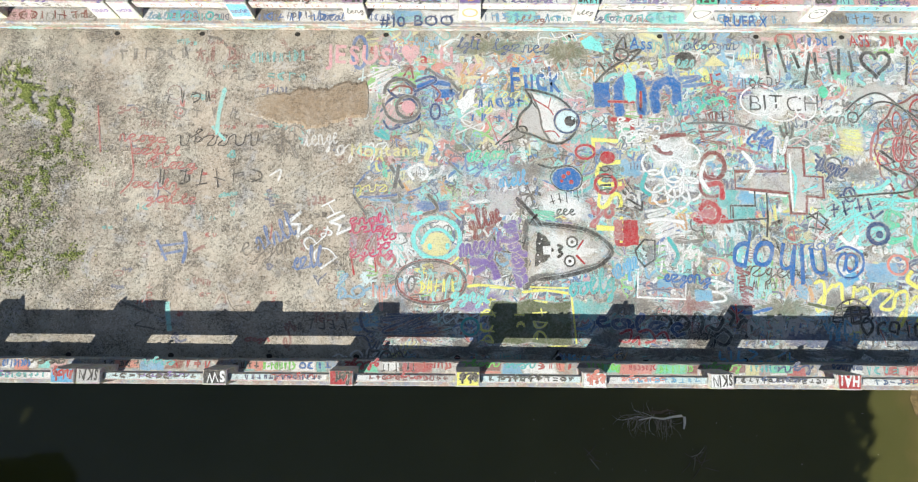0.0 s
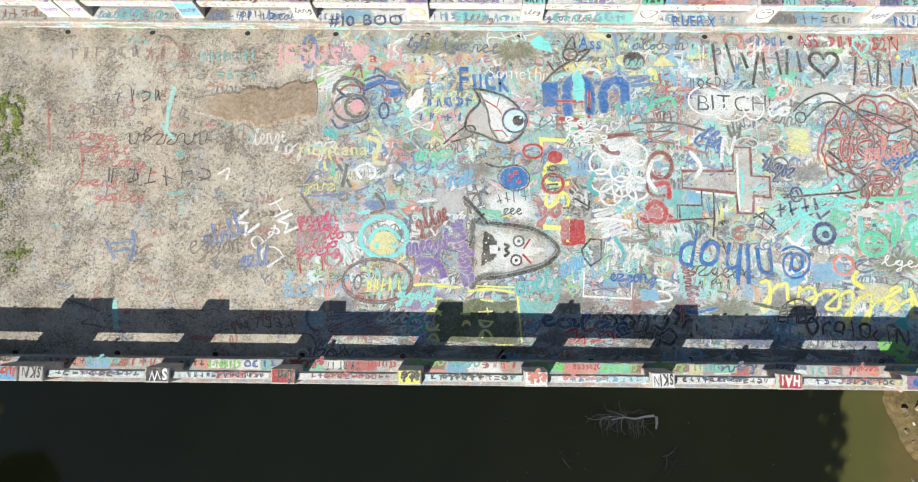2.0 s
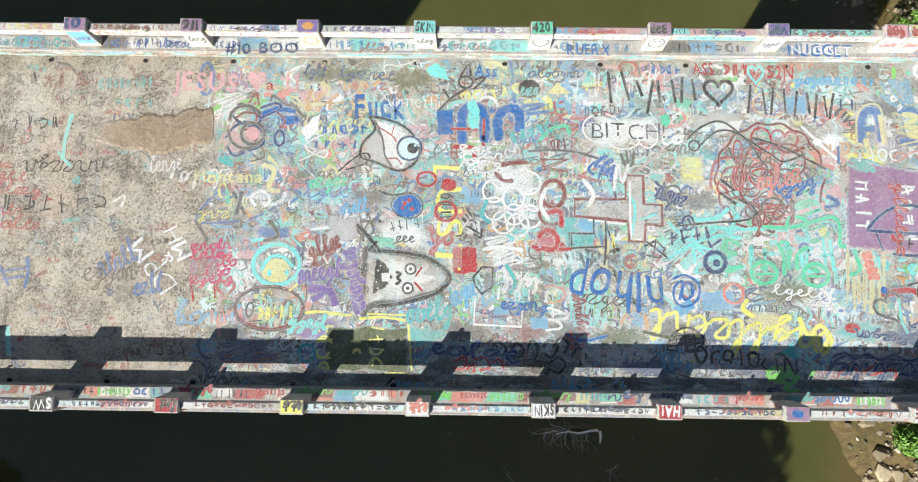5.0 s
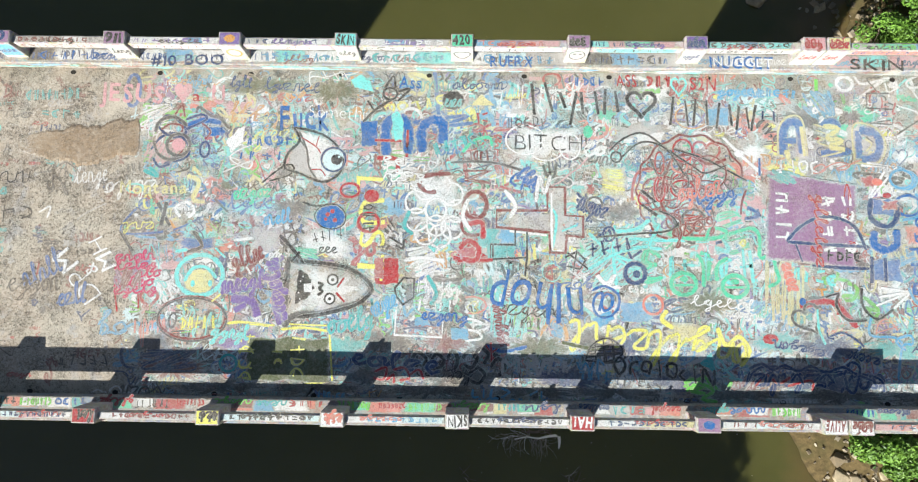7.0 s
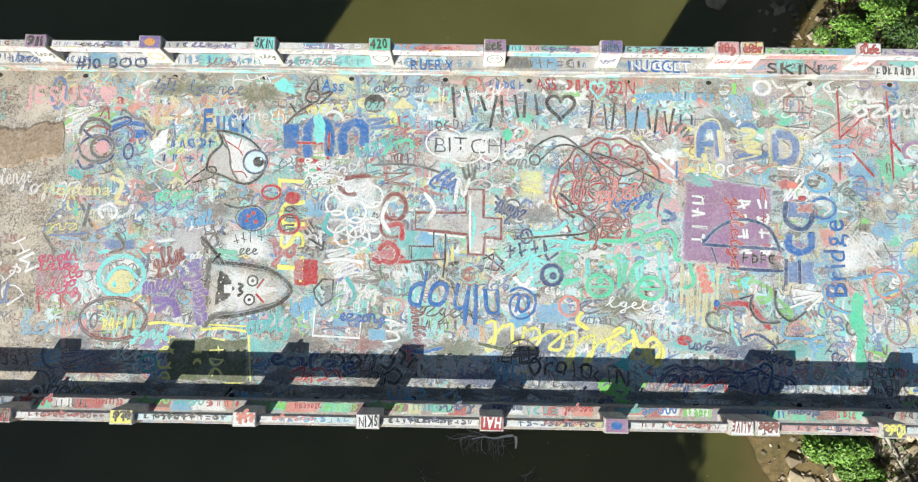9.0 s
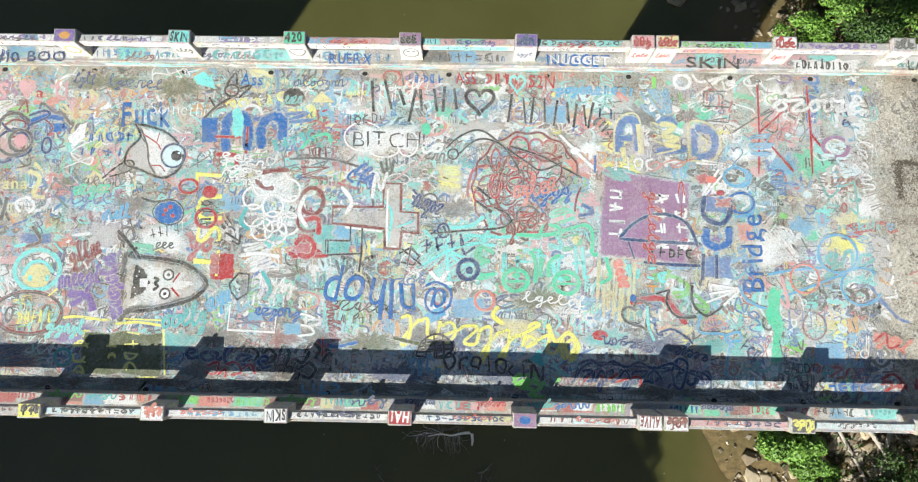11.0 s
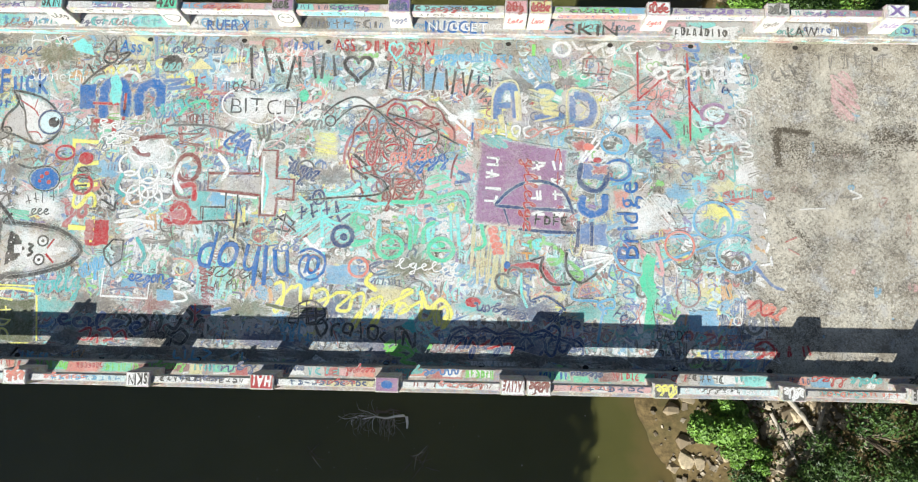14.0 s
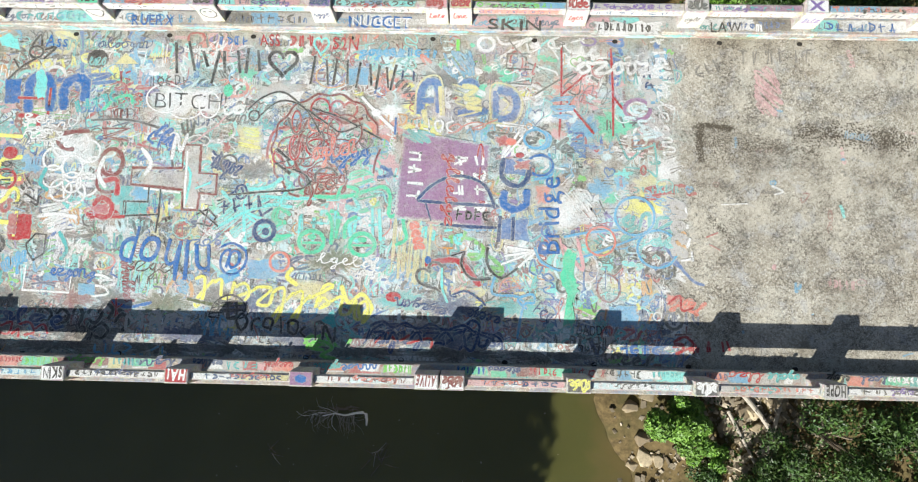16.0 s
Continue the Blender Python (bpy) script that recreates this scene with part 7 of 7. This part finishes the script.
# unseen trees on the west shore, added so that their shade lies on the water
SHADE_TREE = "unseen tall leafy tree added to shade the water"
for k, (x, y, top) in enumerate(((2.5, -20.5, 11.4), (4.4, -20.5, 11.0), (-17.0, -23.5, 14.0), (-24.0, -27.5, 17.0), (-28.0, -30.0, 19.0), (-20.5, -26.5, 15.0), (-26.2, -16.6, 15.0), (-30.5, -26.5, 19.0), (-3.0, -19.0, 11.6), (-7.0, -21.0, 12.6), (-11.0, -19.0, 12.0), (-15.0, -20.5, 12.6), (-19.5, -19.5, 12.5), (-24.0, -18.5, 16.5), (-28.5, -20.0, 18.5),
                               (-33.0, -18.0, 18.0), (-38.0, -20.0, 18.5), (-27.0, -12.5, 13.5), (-31.0, -9.0, 13.0), (-5.0, -23.5, 12.8), (-0.5, -24.0, 12.6), (-13.0, -24.0, 13.5), (-29.0, -25.0, 19.5), (-21.5, -22.5, 14.5), (-17.0, -17.0, 10.5), (-9.0, -17.0, 10.5), (-22.5, -15.5, 13.0), (-34.0, -13.5, 16.0), (-25.5, -23.0, 18.0), (-40.0, -15.0, 18.0), (-26.5, -22.0, 20.0), (-31.5, -22.5, 20.5), (-23.0, -24.5, 19.5), (-36.0, -23.0, 20.5))):
    plant("tree", x, y, top, 4.2, 8000, 0.34, LEAF_DARK, 60 + k, SHADE_TREE, 26, 0.12 * top)


# ---- rocks and driftwood ----
def rock(x, y, z, size, seed, parent=None):
    r = random.Random(seed)
    bm = bmesh.new()
    for k in range(17):
        d = Vector((r.gauss(0, 1), r.gauss(0, 1), r.gauss(0, 1))).normalized()
        d = Vector([max(-0.72, min(0.72, q)) for q in d]) * r.uniform(0.95, 1.3)
        bm.verts.new((d.x * 1.35 * size, d.y * size, max(d.z * 0.62, -0.4) * size))
    hull = bmesh.ops.convex_hull(bm, input=bm.verts[:])
    bmesh.ops.delete(bm, geom=[g for g in hull["geom_interior"] if isinstance(g, bmesh.types.BMVert)], context="VERTS")
    bmesh.ops.bevel(bm, geom=bm.edges[:], offset=0.05 * size, segments=1, affect="EDGES")
    bmesh.ops.rotate(bm, verts=bm.verts, matrix=Matrix.Rotation(r.uniform(0, 6.28), 3, "Z") @ Matrix.Rotation(r.uniform(-0.3, 0.3), 3, "X"))
    ob = part("rock", bm, ROCK)
    ob.location = (x, y, z)
    return tagged(ob, "rough pale limestone rock on the river's edge", "rock", "rocks along the shore")


r = random.Random(5)
seed = 0
for x, y, s in ((19.6, -6.0, 0.28), (20.0, -5.65, 0.5), (20.55, -5.7, 0.36), (19.5, -3.7, 0.4), (20.1, -3.2, 0.4), (20.4, -6.9, 0.42),
                (20.2, 10.4, 0.4), (20.9, 11.2, 0.32), (20.3, 12.1, 0.45), (21.0, 12.9, 0.36), (20.8, 9.8, 0.5), (20.4, 14.0, 0.4), (17.7, 14.6, 0.75), (18.9, -2.6, 0.7), (19.5, -2.9, 0.5), (19.9, -4.9, 0.42)):
    seed += 1
    rock(x, y, max(bank_height(x, y), WATER_Z - 0.1) + 0.08 * s, 0.72 * s, seed)
for k in range(64):
    seed += 1
    if k % 2:
        x, y = r.uniform(20.4, 25.0), r.uniform(-8.5, -1.8)
    else:
        x, y = r.uniform(19.8, 23.5), r.uniform(8.0, 15.5)
    s = r.choice((0.07, 0.09, 0.12, 0.16, 0.22))
    rock(x, y, max(bank_height(x, y), WATER_Z - 0.05) + 0.1 * s, s, seed)
for k in range(26):
    seed += 1
    x, y = r.gauss(24.0, 0.9), r.uniform(-4.6, -2.2)
    s = r.choice((0.12, 0.16, 0.22, 0.28))
    rock(x, y, bank_height(x, y) + 0.2 * s, s, seed)

# broken stone strewn over the bank, too much of it to count
r = random.Random(63)
verts, faces = [], []
for k in range(2100):
    x = r.gauss(24.0, 1.1) if k % 5 else r.triangular(18.6, 26.5, 20.2)
    y = r.uniform(-8.5, -1.6) if k % 4 else r.uniform(8.0, 15.5)
    h = r.choice((0.03, 0.03, 0.04, 0.05, 0.08, 0.12))
    z = max(bank_height(x, y), WATER_Z - 0.02)
    turn, base = Matrix.Rotation(r.uniform(0, 6.28), 3, "Z") @ Matrix.Rotation(r.gauss(0, 0.5), 3, "X"), len(verts)
    for a, b, c in itertools.product((-1, 1), (-1, 1), (-1, 1)):
        q = turn @ Vector((a * h * r.uniform(0.7, 1.5), b * h * r.uniform(0.5, 1.1), c * h * r.uniform(0.3, 0.7)))
        verts.append((x + q.x, y + q.y, z + q.z + 0.2 * h))
    faces += [tuple(base + i for i in f) for f in ((0, 1, 3, 2), (4, 6, 7, 5), (0, 4, 5, 1), (2, 3, 7, 6), (0, 2, 6, 4), (1, 5, 7, 3))]
me = bpy.data.meshes.new("rubble")
me.from_pydata(verts, [], faces)
me.materials.append(RUBBLE)
me.update()
tagged(new("rubble", me), "broken tan limestone rubble scattered over the bank", "rubble", kind="stuff")


def fallen_log(points, radius, seed):
    """A dead trunk lying on the bank, with stubs of its limbs."""
    r = random.Random(seed)
    ob = new("fallen_log")
    ob.location = (points[0][0], points[0][1], bank_height(*points[0]))
    pts = [Vector((x - points[0][0], y - points[0][1], bank_height(x, y) - ob.location.z + radius + 0.06)) for x, y in points]
    bm = bmesh.new()
    tube(bm, [tuple(p) for p in pts], [radius * (1 - 0.18 * k) for k in range(len(pts))], 9)
    part("trunk", bm, DEADWOOD, ob)
    for k in range(4):
        p = pts[r.randint(0, len(pts) - 2)].lerp(pts[-1], r.uniform(0.1, 0.5))
        d = Vector((r.gauss(0, 1), r.gauss(0, 1), 0.5)).normalized() * r.uniform(0.25, 0.6)
        bm = bmesh.new()
        tube(bm, [tuple(p), tuple(p + 0.5 * d), tuple(p + d + Vector((0, 0, 0.06)))], [0.3 * radius, 0.22 * radius, 0.1 * radius], 6)
        part("limb", bm, DEADWOOD, ob)
    tagged(ob, "bleached grey fallen tree trunk lying among rocks", "fallen log", "dead wood on the bank")


fallen_log([(23.4, -2.9), (24.0, -3.7), (24.5, -4.5)], 0.11, 1)
fallen_log([(24.7, -3.2), (24.4, -4.6), (24.0, -5.9), (23.9, -6.6)], 0.09, 2)
fallen_log([(22.9, -3.6), (23.6, -5.0), (24.2, -6.2)], 0.07, 3)

drift = new("driftwood")
drift.location = (8.4, -4.3, WATER_Z)
tagged(drift, "bleached dead branch with bare twigs lying in the water", "driftwood")
bm = bmesh.new()
tube(bm, [(-1.25, -0.12, 0.03), (-0.75, 0.0, 0.08), (-0.3, -0.06, 0.10), (0.1, 0.04, 0.14), (0.42, 0.08, 0.16), (0.54, 0.02, 0.15), (0.57, -0.22, 0.08), (0.55, -0.45, 0.0)],
     [0.02, 0.028, 0.036, 0.046, 0.056, 0.062, 0.052, 0.034], 8)
part("branch", bm, DRIFT, drift)
r = random.Random(9)
for k in range(46):
    bm = bmesh.new()
    if k < 26:
        p, heading = Vector((r.uniform(-1.5, -0.6), r.uniform(-0.1, 0.15), 0.05)), r.uniform(2.7, 4.2)
    else:
        p, heading = Vector((r.uniform(-0.6, 0.1), r.uniform(-0.1, 0.0), 0.05)), r.uniform(3.9, 5.3)
    pts, bend = [], r.gauss(0.12, 0.22)
    for j in range(7):
        pts.append(tuple(p))
        heading += bend + r.gauss(0, 0.2)
        p = p + Vector((math.cos(heading), math.sin(heading), 0.0)) * r.uniform(0.07, 0.2)
        p.z = 0.01 + 0.05 * r.random()
    thin = r.uniform(0.6, 1.1)
    tube(bm, pts, [q * thin for q in (0.014, 0.013, 0.011, 0.010, 0.008, 0.006, 0.004)], 5)
    part("twig", bm, DRIFT if k % 6 == 0 and k < 26 else DEADWOOD, drift)
bm = bmesh.new()
for k in range(7):
    a = Vector((r.uniform(-1.0, -0.1), r.uniform(0.1, 0.32), 0.0))
    tube(bm, [tuple(a), tuple(a + Vector((0.25, r.uniform(-0.1, 0.1), 0.02))), tuple(a + Vector((0.55, r.uniform(-0.12, 0.12), 0.01)))], [0.02, 0.03, 0.012], 6)
part("sunken_limb", bm, BARK, drift, "dark waterlogged limb")
for n, (x, y) in enumerate(((9.4, -6.0), (5.3, -6.0))):
    ob = new("driftwood")
    ob.location = (x, y, WATER_Z)
    tagged(ob, "small dark dead twigs breaking the river's surface", "driftwood")
    for k in range(12 if n == 0 else 4):
        bm = bmesh.new()
        a, h = Vector((r.gauss(0, 0.15), r.gauss(0, 0.15), 0)), r.uniform(0, 6.28)
        d = Vector((math.cos(h), math.sin(h), 0))
        tube(bm, [tuple(a), tuple(a + d * 0.25 + Vector((0, 0, 0.05))), tuple(a + d * 0.55)], [0.018, 0.013, 0.006], 5)
        part("twig", bm, DEADWOOD if k % 4 == 0 else BARK, ob)

# flecks of litter afloat
r = random.Random(14)
verts, faces = [], []
for k in range(40):
    x, y, a, h = r.uniform(2, 17), r.uniform(-7.5, -3.0) if k % 2 else r.uniform(7, 14), r.uniform(0, 6.28), r.uniform(0.02, 0.05)
    u, w = Vector((math.cos(a), math.sin(a), 0)) * h, Vector((-math.sin(a), math.cos(a), 0)) * h * 0.5
    o = Vector((x, y, WATER_Z + 0.004))
    faces.append(tuple(len(verts) + i for i in range(4)))
    verts += [tuple(o - u), tuple(o + w), tuple(o + u), tuple(o - w)]
me = bpy.data.meshes.new("floating_leaves")
me.from_pydata(verts, [], faces)
me.materials.append(DRY)
me.update()
tagged(new("floating_leaves", me), "small dry leaves drifting on the water", "floating leaves", kind="stuff")
